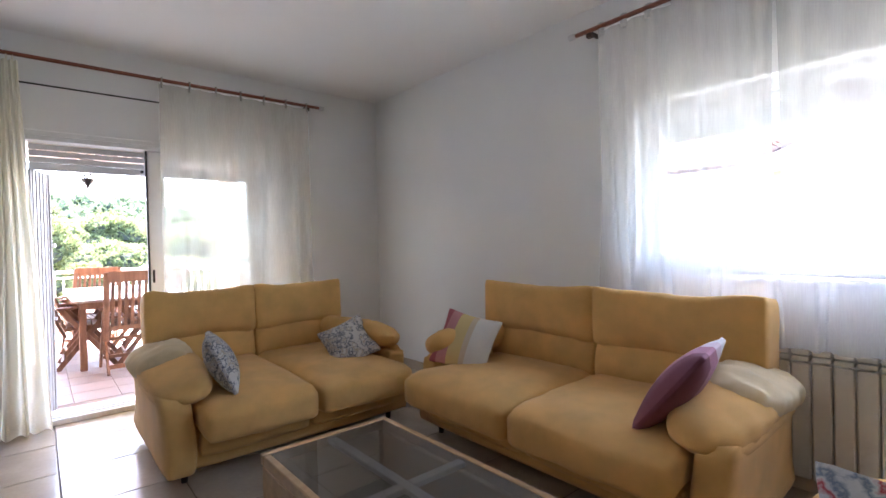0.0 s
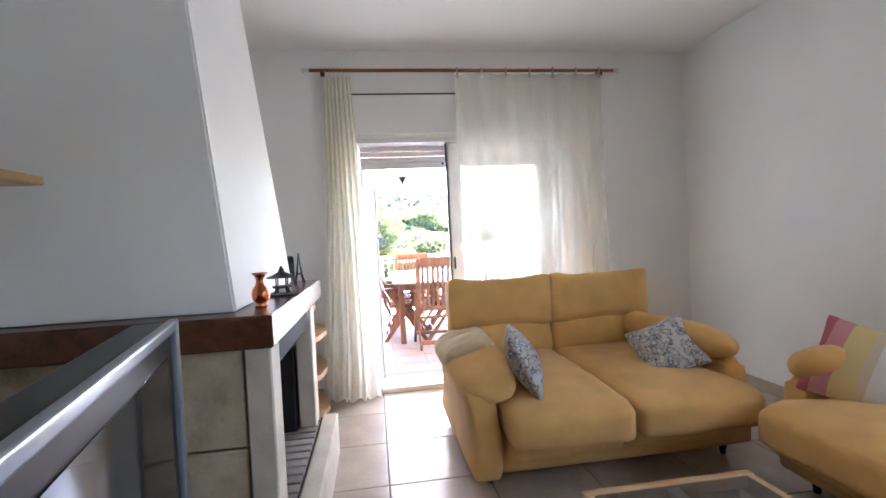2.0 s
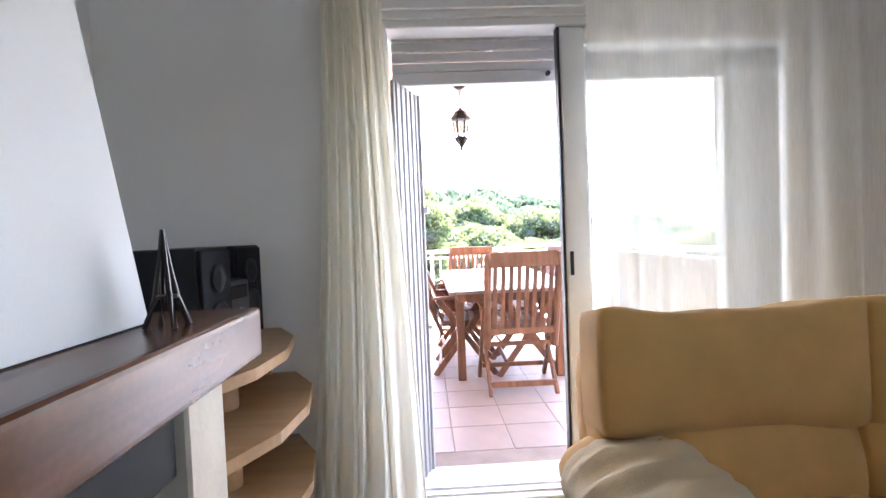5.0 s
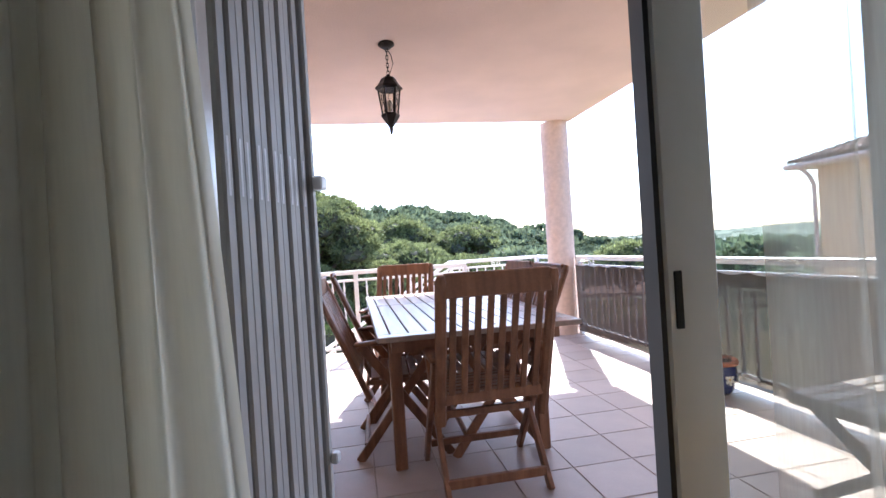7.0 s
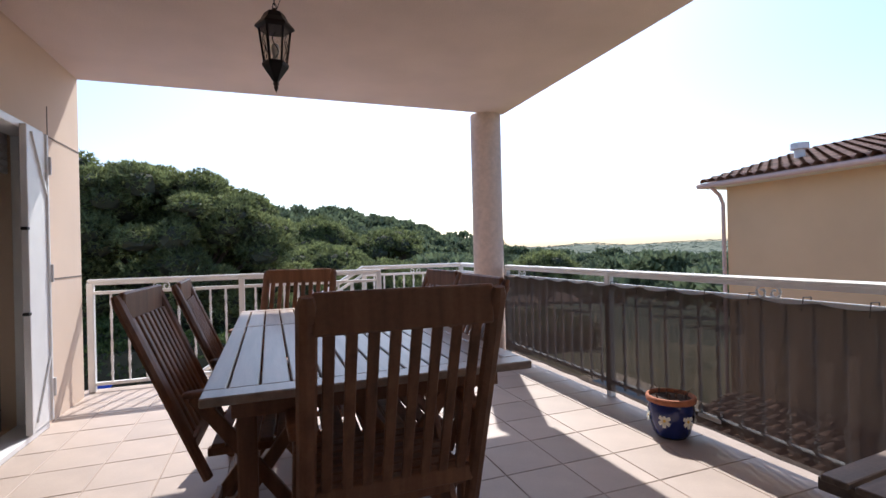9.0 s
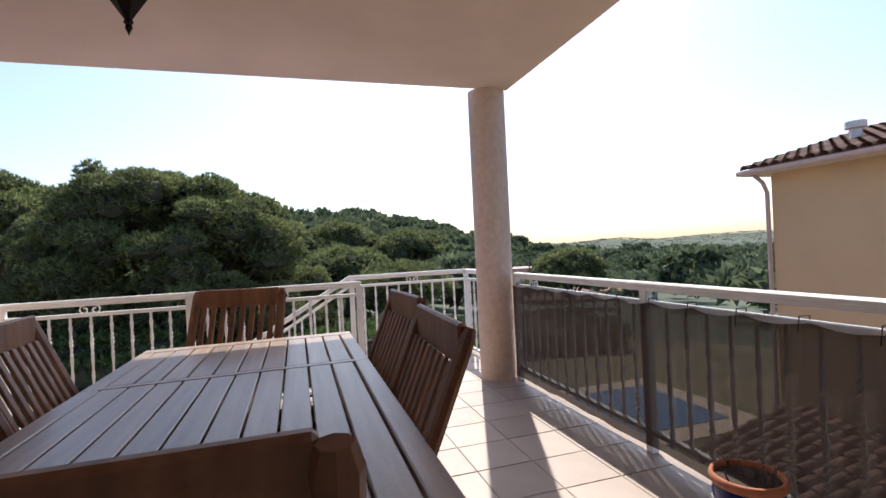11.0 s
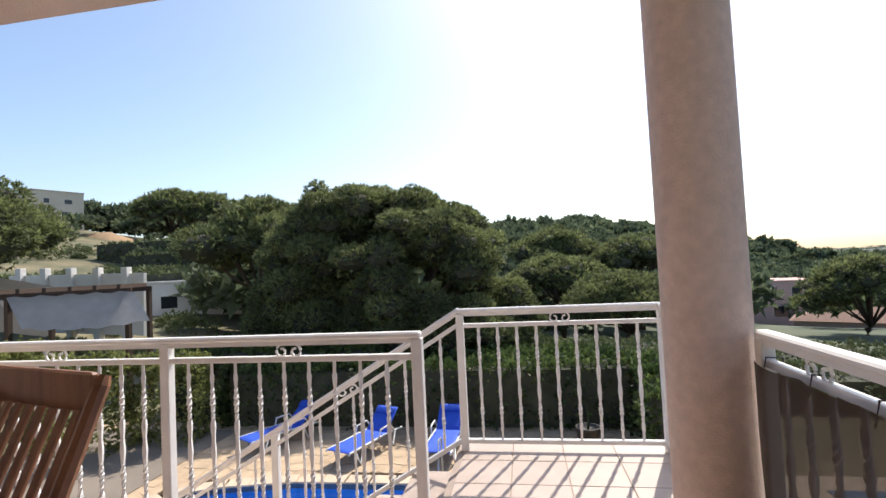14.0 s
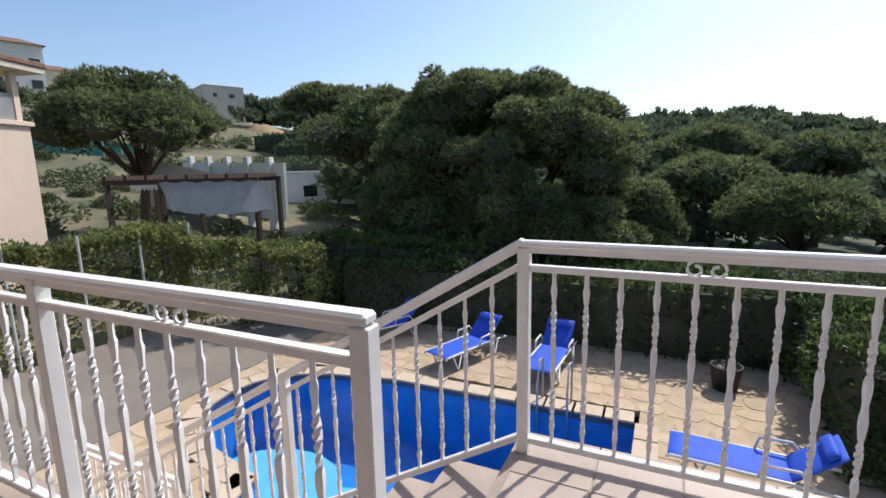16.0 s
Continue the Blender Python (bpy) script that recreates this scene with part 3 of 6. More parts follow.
# ---------------------------------------------------------------- curtains
def curtain(name, label, along, origin, width_top, width_low, top, low, folds, depth, material, shift=0.0, gather=0.0, seed=1):
    """A hanging cloth with folds; along is 'x' or 'y'; gather draws it in below the heading."""
    own = bmesh.new()
    nu, nv = folds * 12, 28
    grid = []
    for j in range(nv + 1):
        v = j / nv
        z = top + (low - top) * v
        w = width_top + (width_low - width_top) * (v ** 1.4)
        row = []
        for i in range(nu + 1):
            u = i / nu
            ph = u * folds * 2 * math.pi
            k = depth * (0.5 + 0.7 * v) * (1 + 0.5 * noise.noise((u * 4 + seed, v * 2, seed)))
            a = shift * v * v + u * w + 0.25 * w / folds * math.sin(ph * 0.5 + 3 * noise.noise((u * 2, v * 1.5, seed + 3)))* v
            d = k * math.sin(ph + 1.2 * noise.noise((u * 3, v * 1.2, seed + 7)))
            if v > 0.96:
                d += 0.02 * math.sin(u * 9)
            row.append(own.verts.new((origin[0] + a, origin[1] + d, z) if along == 'x' else (origin[0] + d, origin[1] - a, z)))
        grid.append(row)
    for a, b in zip(grid, grid[1:]):
        for i in range(nu):
            own.faces.new((a[i], a[i + 1], b[i + 1], b[i]))
    return own


def rod(name, a, b, parent_label, hooks):
    r = thing(name, parent_label, "curtain rod")
    part("pole", tube([a, b], 0.014, 12), M_ROD, r, "", True)
    for end, o in ((a, b), (b, a)):
        d = (Vector(end) - Vector(o)).normalized()
        part("finial", tube([Vector(end), Vector(end) + d * 0.012, Vector(end) + d * 0.05, Vector(end) + d * 0.055], [0.014, 0.02, 0.02, 0.012], 12), M_SHUTTER, r, "grey end cap", True)
    for p in hooks:
        q = Vector(p)
        part("bracket", box(q + Vector((-0.018, -0.018, -0.035)), q + Vector((0.018, 0.018, 0.016)), 0.004), M_LEG, r, "dark wooden bracket")
    return r


rod_n = rod("curtain_rod", (-0.10, -0.115, 2.575), (2.38, -0.115, 2.575), "red-brown wooden curtain rod over the terrace door", [(0.0, -0.095, 2.57), (2.27, -0.095, 2.57)])
part("bracket_arm", box((-0.012, -0.095, 2.555), (0.012, 0.0, 2.58), 0.003), M_LEG, rod_n)
part("bracket_arm", box((2.258, -0.095, 2.555), (2.282, 0.0, 2.58), 0.003), M_LEG, rod_n)
rod_e = rod("curtain_rod", (2.985, -2.60, 2.575), (2.985, -5.35, 2.575), "red-brown wooden curtain rod over the window", [(3.0, -2.69, 2.57), (3.0, -5.25, 2.57)])
part("bracket_arm", box((3.0, -2.70, 2.555), (XR, -2.68, 2.58), 0.003), M_LEG, rod_e)


def curtain_set(label, bm, material, loops, group):
    c = thing("curtain", label, "curtain", group=group)
    part("cloth", bm, material, c, "", True)
    for p, s in loops:
        p = Vector(p)
        part("tab", tube([p + Vector((0, 0.0, -0.06)), p + Vector((0, 0, 0.021))], [s, s], 4, flat=0.35), material, c)
    return c


GC = "terrace door curtains"
curtain_set("gathered ivory curtain drawn aside at the terrace door", curtain("c", "", 'x', (-0.005, -0.115), 0.21, 0.47, 2.53, 0.008, 7, 0.034, M_SHEER2, -0.14, seed=2), M_SHEER2, [((0.02 + 0.032 * k, -0.115, 2.575), 0.012) for k in range(6)], GC)
curtain_set("long ivory sheer curtain across the closed door leaf", curtain("c", "", 'x', (1.03, -0.115), 1.24, 1.27, 2.545, 0.01, 8, 0.020, M_SHEER, 0.0, seed=5), M_SHEER, [((1.05 + 0.2 * k, -0.115, 2.575), 0.025) for k in range(7)], GC)
GW = "window curtains"
curtain_set("white sheer curtain on the window", curtain("c", "", 'y', (2.985, -2.76), 0.93, 0.93, 2.545, 0.70, 7, 0.022, M_WSHEER, 0.0, seed=8), M_WSHEER, [((2.985, -2.78 - 0.15 * k, 2.575), 0.022) for k in range(7)], GW)
curtain_set("white sheer curtain beside the window's middle", curtain("c", "", 'y', (2.985, -3.70), 1.5, 1.5, 2.545, 0.70, 10, 0.022, M_WSHEER, 0.0, seed=9), M_WSHEER, [((2.985, -3.72 - 0.16 * k, 2.575), 0.022) for k in range(10)], GW)


# ---------------------------------------------------------------- living room: furniture
def pillow_roll(length, rx, rz, m, sag=0.0, crease=0.008, seed=0.0, nl=22, na=20):
    """A stuffed arm pad along y (front at -y): rounded ends, sagging front, creased cloth."""
    own = bmesh.new()
    rings = []
    for i in range(nl + 1):
        t = i / nl
        e = min(1.0, max(0.0, 1 - abs(2 * t - 1) ** (4.5 if t > 0.5 else 9))) ** 0.42 * (1.0 - 0.12 * t ** 4)
        ring = []
        for k in range(na):
            a = 2 * math.pi * k / na
            c, sn = math.cos(a), math.sin(a)
            x = rx * e * math.copysign(abs(c) ** 0.8, c)
            z = rz * e * math.copysign(abs(sn) ** 0.8, sn)
            y = length * (0.5 - t)
            p = Vector((x, y, z - sag * t ** 2.4))
            w = crease * (noise.noise(Vector((x * 7, y * 16 + 3 * x, seed))) + 0.6 * noise.noise(Vector((x * 20, y * 30, seed + 5))))
            ring.append(own.verts.new(p + Vector((c, 0, sn)) * w))
        rings.append(ring)
    for u, v in zip(rings, rings[1:]):
        for k in range(na):
            own.faces.new((u[k], u[(k + 1) % na], v[(k + 1) % na], v[k]))
    own.faces.new(rings[0][::-1])
    own.faces.new(rings[-1])
    bmesh.ops.recalc_face_normals(own, faces=own.faces)
    own.transform(m)
    return own


def sofa(label, inner, m, group, seats=2, cover=(True, True), dp=0.0, tuck=0.10, wide=(False, False), sag=(0.0, 0.0)):
    """Sofa facing -y: frame, seat, back and head cushions, arms with rolls, pads and loose covers, feet."""
    s = thing("sofa" if seats > 1 else "armchair", label, "sofa" if seats > 1 else "armchair", m, group)
    h = inner / 2
    ha = h - tuck
    part("frame", soft((2 * ha + 0.28, 0.78 + dp, 0.215), 0.03, (0, 0.008, 0), 5, m=pose(0, 0.02 + dp / 2, 0.195)), M_SOFA, s, "", True)
    part("back_panel", soft((inner - 0.03, 0.14, 0.60), 0.05, (0, 0.02, 0), 5, m=pose(0, 0.37 + dp, 0.51, -8)), M_SOFA, s, "", True)
    w = inner / seats
    for i in range(seats):
        x = -h + w * (i + 0.5)
        ws = 2 * (ha + 0.01) / seats
        xs_ = -ha - 0.01 + ws * (i + 0.5)
        part("apron", soft((ws - 0.015, 0.10, 0.13), 0.035, (0, 0.015, 0), 6, 0.004, m=pose(xs_, -0.375, 0.225)), M_SOFA, s, "", True)
        flare = (-0.05 if wide[0] and i == 0 else 0.0, 0.06 if wide[1] and i == seats - 1 else 0.0)

        def seat_shape(p, u, flare=flare):
            p.z += -0.03 * max(0, -u.y) ** 2 * (1 if u.z > 0 else 1.6)
            front = smooth(-0.30, -0.62, u.y)
            p.x += flare[0] * front * max(0, -u.x) ** 2 + flare[1] * front * max(0, u.x) ** 2
            return p
        part("seat", soft((ws - 0.004, 0.78 + dp, 0.165), 0.05, (0.004, 0.014, 0.028), 11, 0.010, pose(xs_, -0.17 + dp / 2, 0.385), shape=seat_shape), M_SOFA, s, "", True)

        def back_shape(p, u):
            p.y += 0.03 * u.z * u.z * (1 if u.y < 0 else 0)
            return p
        part("back_cushion", soft((w - 0.006, 0.18, 0.30), 0.045, (0.004, 0.03, 0.008), 9, 0.010, pose(x, 0.225 + dp, 0.55, -16), shape=back_shape), M_SOFA, s, "", True)

        def head_shape(p, u):
            p.z += 0.030 * u.x * u.x * max(0, u.z) - 0.02 * (u.x * u.x) * max(0, -u.z)
            p.y += -0.03 * u.z
            p.z += 0.010 * noise.noise(Vector((p.x * 5 + x * 9, 0, 3))) * max(0, u.z)
            k = max(0, abs(u.x) - 0.62) * max(0, u.z)
            p.y += 0.05 * k * noise.noise(Vector((p.x * 26, p.z * 40, 1)))
            return p
        part("head_cushion", soft((w + 0.004, 0.22, 0.30), 0.036, (0.004, 0.034, 0.004), 12, 0.010, pose(x, 0.235 + dp, 0.782, -12), shape=head_shape), M_SOFA, s, "", True)
    for q, (sgn, cov) in enumerate(((-1, cover[0]), (1, cover[1]))):
        def side_shape(p, u, sgn=sgn):
            p.x += sgn * (0.02 * (u.z + 1) * (0.5 + 0.5 * max(0, -u.y)) - 0.01 + 0.030 * max(0, -u.z) ** 2)
            p.y -= 0.02 * max(0, -u.y) * (1 - u.z)
            return p
        short = 0.10 if wide[q] else 0.0
        arm = part("arm", soft((0.15, 0.74 + dp - short, 0.40), 0.035, (0.008, 0.012, 0), 7, 0.004, pose(sgn * (ha + 0.078), -0.03 + dp / 2 + short / 2, 0.295), shape=side_shape), M_SOFA, s, "", True)
        ln = 0.70 + dp - short
        part("arm_roll", pillow_roll(ln, 0.075 if wide[q] else 0.052, 0.075 if wide[q] else 0.05, pose(sgn * (ha + 0.135), -0.04 + dp / 2 + short / 2, 0.475), 0.02, 0.004, q + seats), M_SOFA, arm, "", True)
        mp = pose(sgn * (ha + 0.055), -0.05 + dp / 2 + short / 2, 0.575) @ pose(0, 0, 0, -3, sgn * (24 if wide[q] else 14), 0)
        pad = pillow_roll(ln + 0.05, 0.160, 0.092 if wide[q] else 0.072, mp, sag[q], 0.010, 3 * q + seats)
        part("arm_pad", pad, M_SOFA, arm, "", True)
        if cov:
            mc = pose(sgn * (ha + 0.068), 0.10 + dp / 2, 0.588) @ pose(0, 0, 0, -3 - 40 * sag[q], sgn * 16, 0)
            part("arm_cover", pillow_roll(0.46 + dp * 0.4, 0.160, 0.081, mc, sag[q] * 0.35, 0.022, 11 + q, 30, 26), M_SOFA_LT, arm, "pale wrinkled loose arm cover", True)
    for x in (-ha - 0.05, ha + 0.05):
        for y in (-0.25, 0.33 + dp):
            part("foot", lathe([(0, 0), (0.016, 0), (0.026, 0.11), (0, 0.11)], 12, m=pose(x, y, 0)), M_LEG, s, "dark turned wooden foot", True)
    return s


GS = "yellow living room suite"
sofa("mustard yellow two-seat fabric sofa below the terrace door curtain", 1.40, pose(1.49, -1.31, 0), GS, 2, (True, False), 0.35, 0.10, (False, True), (0.13, 0.0))
sofa("mustard yellow long fabric sofa under the window", 1.76, pose(2.515, -2.83, 0, 0, 0, -90), GS, 2, (False, True), 0.09, 0.10, (True, False), (0.0, 0.13))
sofa("mustard yellow fabric armchair beside the long sofa", 0.56, pose(1.62, -4.55, 0, 0, 0, -92), GS, 1, (False, False), 0.0, 0.0)


def pillow(label, w, material, m):
    def shape(p, u):
        k = (1 - u.x ** 2) * (1 - u.y ** 2)
        p.x *= 1 - 0.10 * (1 - u.y ** 2)
        p.y *= 1 - 0.10 * (1 - u.x ** 2)
        p.z = u.z * (0.012 + 0.065 * k ** 0.6)
        return p
    c = single("cushion", soft((w, w, 0.1), 0.02, (0, 0, 0), 11, 0, shape=shape), material, label, "cushion", m, "scatter cushions", True)
    return c


pillow("small grey floral cushion leaning on the sofa arm", 0.34, M_FLORAL, pose(1.04, -1.56, 0.61, 66, 0, 76))
pillow("small grey floral cushion in the sofa corner", 0.34, M_FLORAL, pose(1.92, -1.42, 0.565, 50, 0, -34) @ pose(0, 0, 0, 0, 0, 28))
pillow("pink, yellow and white striped cushion on the long sofa", 0.39, M_STRIPE, pose(2.38, -2.13, 0.60, 58, 0, -58) @ pose(0, 0, 0, 0, 0, -14))
pillow("plum and white striped cushion against the sofa arm", 0.45, M_STRIPE2, pose(2.34, -3.50, 0.62, -52, 0, 10))
pillow("white rose-print cushion on the armchair", 0.42, M_ROSES, pose(1.42, -4.36, 0.60, 62, 0, -80))

# coffee table
ct = thing("coffee_table", "beech coffee table with smoked glass panels", "coffee table", pose(0.94, -3.62, 0))
W, D, H = 0.60, 1.18, 0.41
for x in (0, W - 0.05):
    part("side_panel", box((x, 0.02, 0.0), (x + 0.05, D - 0.02, H - 0.045), 0.004), M_BEECH, ct)
tf = box((0, 0, H - 0.045), (W, 0.035, H), 0.004)
box((0, D - 0.035, H - 0.045), (W, D, H), 0.004, bm=tf)
box((0, 0.036, H - 0.045), (0.03, D - 0.036, H), 0.004, bm=tf)
box((W - 0.03, 0.036, H - 0.045), (W, D - 0.036, H), 0.004, bm=tf)
part("top_frame", tf, M_BEECH, ct)
cb = box((W / 2 - 0.02, 0.036, H - 0.03), (W / 2 + 0.02, D - 0.036, H - 0.009), 0.002)
box((0.031, D / 2 - 0.02, H - 0.03), (W / 2 - 0.021, D / 2 + 0.02, H - 0.009), 0.002, bm=cb)
box((W / 2 + 0.021, D / 2 - 0.02, H - 0.03), (W - 0.031, D / 2 + 0.02, H - 0.009), 0.002, bm=cb)
part("cross_bar", cb, M_WHITE, ct, "pale frosted bars under the glass")
part("glass_top", box((0.031, 0.036, H - 0.008), (W - 0.031, D - 0.036, H - 0.001)), M_SMOKE, ct, "smoked glass top")
part("shelf", box((0.051, 0.05, 0.12), (W - 0.051, D - 0.05, 0.14), 0.003), M_TEAK_GREY, ct, "dark lower shelf")

# radiator
ra = thing("radiator", "cream aluminium radiator on the wall under the window", "radiator", pose(XR - 0.11, -3.42, 0.10))
for k in range(20):
    y = -0.08 * k
    rb = box((0, y - 0.074, 0), (0.022, y, 0.545), 0.006)
    box((0.022, y - 0.05, 0.0), (0.085, y - 0.024, 0.58), 0.004, bm=rb)
    for q in range(2):
        box((0.0, y - 0.074 + 0.002, 0.553 + q * 0.03), (0.085, y - 0.002, 0.575 + q * 0.03), 0.003, bm=rb)
    part("fin", rb, M_RADIATOR, ra)
part("hanger", box((0.085, -1.5, 0.3), (0.11, -0.1, 0.33)), M_RADIATOR, ra)

# ---------------------------------------------------------------- fireplace
fp = thing("fireplace", "stone fireplace with dark mantel and white plaster hood", "fireplace")
hd = bmesh.new()
lowq = [(XL, -2.20), (-0.15, -2.20), (-0.15, -1.10), (XL, -1.10)]
topq = [(XL, -2.14), (-0.325, -2.14), (-0.325, -1.29), (XL, -1.29)]
va = [hd.verts.new((x, y, 1.036)) for x, y in lowq]
vb = [hd.verts.new((x, y, ZC)) for x, y in topq]
for k in range(4):
    hd.faces.new((va[k], va[(k + 1) % 4], vb[(k + 1) % 4], vb[k]))
hd.faces.new(vb)
hd.faces.new(va[::-1])
bmesh.ops.recalc_face_normals(hd, faces=hd.faces)
bmesh.ops.bevel(hd, geom=hd.edges[:], offset=0.008, segments=2, affect='EDGES')
part("hood", hd, M_WALL, fp, "white plastered tapering hood")
part("mantel", box((XL, -2.31, 0.925), (-0.012, -0.925, 1.033), 0.012, 3), M_MANTEL, fp, "dark varnished wooden mantel shelf")
for y0_, y1_, nm in ((-2.20, -2.06, "near"), (-1.20, -1.06, "far")):
    post = part("post", box((-0.135, y0_, 0.24), (-0.045, y1_, 0.924), 0.006), M_STONE_LT, fp, "pale cut stone post")
for za, zb in ((0.24, 0.56), (0.567, 0.924)):
    part("side_stone", box((XL, -2.19, za), (-0.142, -2.10, zb), 0.005), M_STONE, fp, "rough beige stone slab")
    part("side_stone", box((XL, -1.15, za), (-0.142, -1.07, zb), 0.005), M_STONE, fp)
part("inner_stone", box((-0.40, -1.25, 0.24), (-0.145, -1.155, 0.924), 0.004), M_SOOT, fp)
part("firebox", box((XL, -2.095, 0.24), (-0.62, -1.26, 0.924)), M_SOOT, fp, "soot-black firebox back")
part("firebox_wall", box((-0.62, -2.095, 0.24), (-0.145, -2.055, 0.924)), M_SOOT, fp)
part("firebox_top", box((-0.62, -2.05, 0.80), (-0.145, -1.26, 0.924)), M_SOOT, fp)
part("fire_surround", box((-0.15, -2.05, 0.80), (-0.06, -1.21, 0.924), 0.004), M_SOOT, fp, "black iron lintel over the opening")
hearth = part("hearth", box((XL, -2.26, 0.0), (0.055, -1.0, 0.205), 0.006), M_STONE_LT, fp, "raised pale stone hearth")
part("hearth_edge", box((-0.03, -2.26, 0.206), (0.055, -1.0, 0.235), 0.006), M_STONE_LT, hearth)
part("mortar_bed", box((-0.62, -2.05, 0.206), (-0.032, -1.02, 0.222)), M_MORTAR, hearth)
gr = thing("fire_grate", "blackened iron grate in the firebox", "fire grate", pose(-0.38, -1.65, 0.235))
for k in range(7):
    part("bar", tube([(-0.13, -0.24 + 0.08 * k, 0.06), (0.13, -0.24 + 0.08 * k, 0.06), (0.17, -0.24 + 0.08 * k, 0.12)], 0.008, 6), M_IRON, gr)
for y in (-0.26, 0.26):
    part("leg", tube([(-0.12, y, 0.0), (-0.12, y, 0.06), (0.12, y, 0.06), (0.12, y, 0.0)], 0.009, 6), M_IRON, gr)

# ornaments on the mantel
ZM = 1.034
single("vase", lathe([(0, 0), (0.026, 0), (0.030, 0.004), (0.024, 0.012), (0.036, 0.035), (0.040, 0.06), (0.034, 0.085), (0.020, 0.105), (0.017, 0.125), (0.024, 0.145), (0.038, 0.158), (0.034, 0.158), (0.014, 0.128), (0, 0.128)], 24, m=Matrix.Diagonal((0.8, 0.8, 0.78, 1))), M_COPPER, "small polished copper vase on the mantel", "vase", pose(-0.09, -2.10, ZM), smooth=True)
pg = thing("lantern_ornament", "small black iron pagoda lantern on the mantel", "ornament", pose(-0.085, -1.73, ZM) @ Matrix.Scale(0.82, 4))
part("tray", lathe([(0, 0), (0.085, 0), (0.09, 0.006), (0.085, 0.010), (0, 0.010)], 8), M_IRON, pg)
for a in range(4):
    c, s_ = math.cos(a * math.pi / 2 + 0.785), math.sin(a * math.pi / 2 + 0.785)
    part("leg", tube([(0.045 * c, 0.045 * s_, 0.01), (0.035 * c, 0.035 * s_, 0.04)], 0.006, 6), M_IRON, pg)
    part("upright", tube([(0.035 * c, 0.035 * s_, 0.052), (0.035 * c, 0.035 * s_, 0.098)], 0.004, 6), M_IRON, pg)
part("floor", lathe([(0, 0.04), (0.05, 0.04), (0.05, 0.052), (0, 0.052)], 8), M_IRON, pg)
part("roof", lathe([(0.085, 0.094), (0.05, 0.108), (0.018, 0.125), (0.012, 0.14), (0.004, 0.155), (0, 0.16)], 8), M_IRON, pg)
fg = thing("figurine", "small dark wire tower figurine on the mantel", "figurine", pose(-0.10, -1.14, ZM))
for a in range(4):
    c, s_ = math.cos(a * math.pi / 2 + 0.785), math.sin(a * math.pi / 2 + 0.785)
    part("leg", tube([(0.035 * c, 0.035 * s_, 0), (0.018 * c, 0.018 * s_, 0.05), (0.008 * c, 0.008 * s_, 0.11), (0.002 * c, 0.002 * s_, 0.17)], [0.006, 0.005, 0.004, 0.002], 6), M_IRON, fg)
part("platform", lathe([(0, 0.05), (0.02, 0.05), (0.02, 0.056), (0, 0.056)], 8), M_IRON, fg)

# shelf on the west wall
single("wall_shelf", box((0, 0, 0), (0.27, 0.62, 0.028), 0.003), M_BEECH, "light brown wooden wall shelf beside the hood", "shelf", pose(XL, -2.86, 1.475))

# corner unit with curved shelves and the stereo
cu = thing("corner_shelf_unit", "light beech corner unit with curved open shelves", "shelf unit", pose(XL, -0.016, 0))


def curved(r):
    out = [(0, 0)]
    pts = [(0.75 * r, -0.0), (0.86 * r, -0.18), (0.90 * r, -0.40), (0.875 * r, -0.62), (0.78 * r, -0.82), (0.0, -0.84)]
    for a, b in zip(pts, pts[1:]):
        for k in range(4):
            out.append((a[0] + (b[0] - a[0]) * k / 4, a[1] + (b[1] - a[1]) * k / 4))
    out.append(pts[-1])
    return out


for z, r in ((0.785, 0.93), (0.60, 1.0), (0.34, 1.0), (0.06, 1.0)):
    bd = bmesh.new()
    plate(bd, curved(r), z, z + 0.034)
    bmesh.ops.recalc_face_normals(bd, faces=bd.faces)
    part("shelf", bd, M_BEECH, cu)
part("back_panel", box((0, -0.84, 0), (0.02, 0.0, 0.785), 0.002), M_BEECH, cu)
part("upright", box((0.02, -0.03, 0), (0.66, -0.01, 0.785), 0.002), M_BEECH, cu)
part("column", lathe([(0, 0), (0.05, 0), (0.05, 0.784), (0, 0.784)], 16, m=pose(0.62, -0.40, 0)), M_BEECH, cu, "", True)


def speaker(label, m):
    s = thing("loudspeaker", label, "loudspeaker", m, "stereo set")
    part("cabinet", box((-0.10, -0.12, 0), (0.10, 0.12, 0.345), 0.006, 2), M_BLACK, s)
    gp = part("grille", box((-0.092, -0.132, 0.008), (0.092, -0.121, 0.337), 0.005, 2), M_GRILL, s)
    for z, r in ((0.25, 0.045), (0.12, 0.062)):
        part("cone", lathe([(r, 0), (r, 0.007), (r * 0.85, 0.004), (r * 0.3, -0.001), (0, 0.003)], 24, m=pose(0, -0.133, z, 90)), M_BLACK, gp, "", True)
    part("maker_mark", box((-0.02, -0.134, 0.018), (0.02, -0.1325, 0.024)), M_SILVER, gp, "small pale maker's bar")


ZS = 0.8195
speaker("black loudspeaker on the corner unit", pose(-0.41, -0.515, ZS, 0, 0, 88))
speaker("black loudspeaker beside the stereo", pose(-0.44, -0.155, ZS, 0, 0, 84))
st = thing("stereo", "black and silver compact stereo between the loudspeakers", "stereo", pose(-0.33, -0.325, ZS, 0, 0, 82))
part("body", box((-0.075, -0.02, 0), (0.075, 0.15, 0.23), 0.005), M_BLACK, st)
fpn = part("front", box((-0.075, -0.036, 0.004), (0.075, -0.021, 0.226), 0.006, 2), M_STEREO, st, "curved dark silver front")
part("knob", lathe([(0, 0), (0.022, 0), (0.020, 0.014), (0, 0.014)], 20, m=pose(0.01, -0.037, 0.11, 90)), M_SILVER, fpn, "", True)
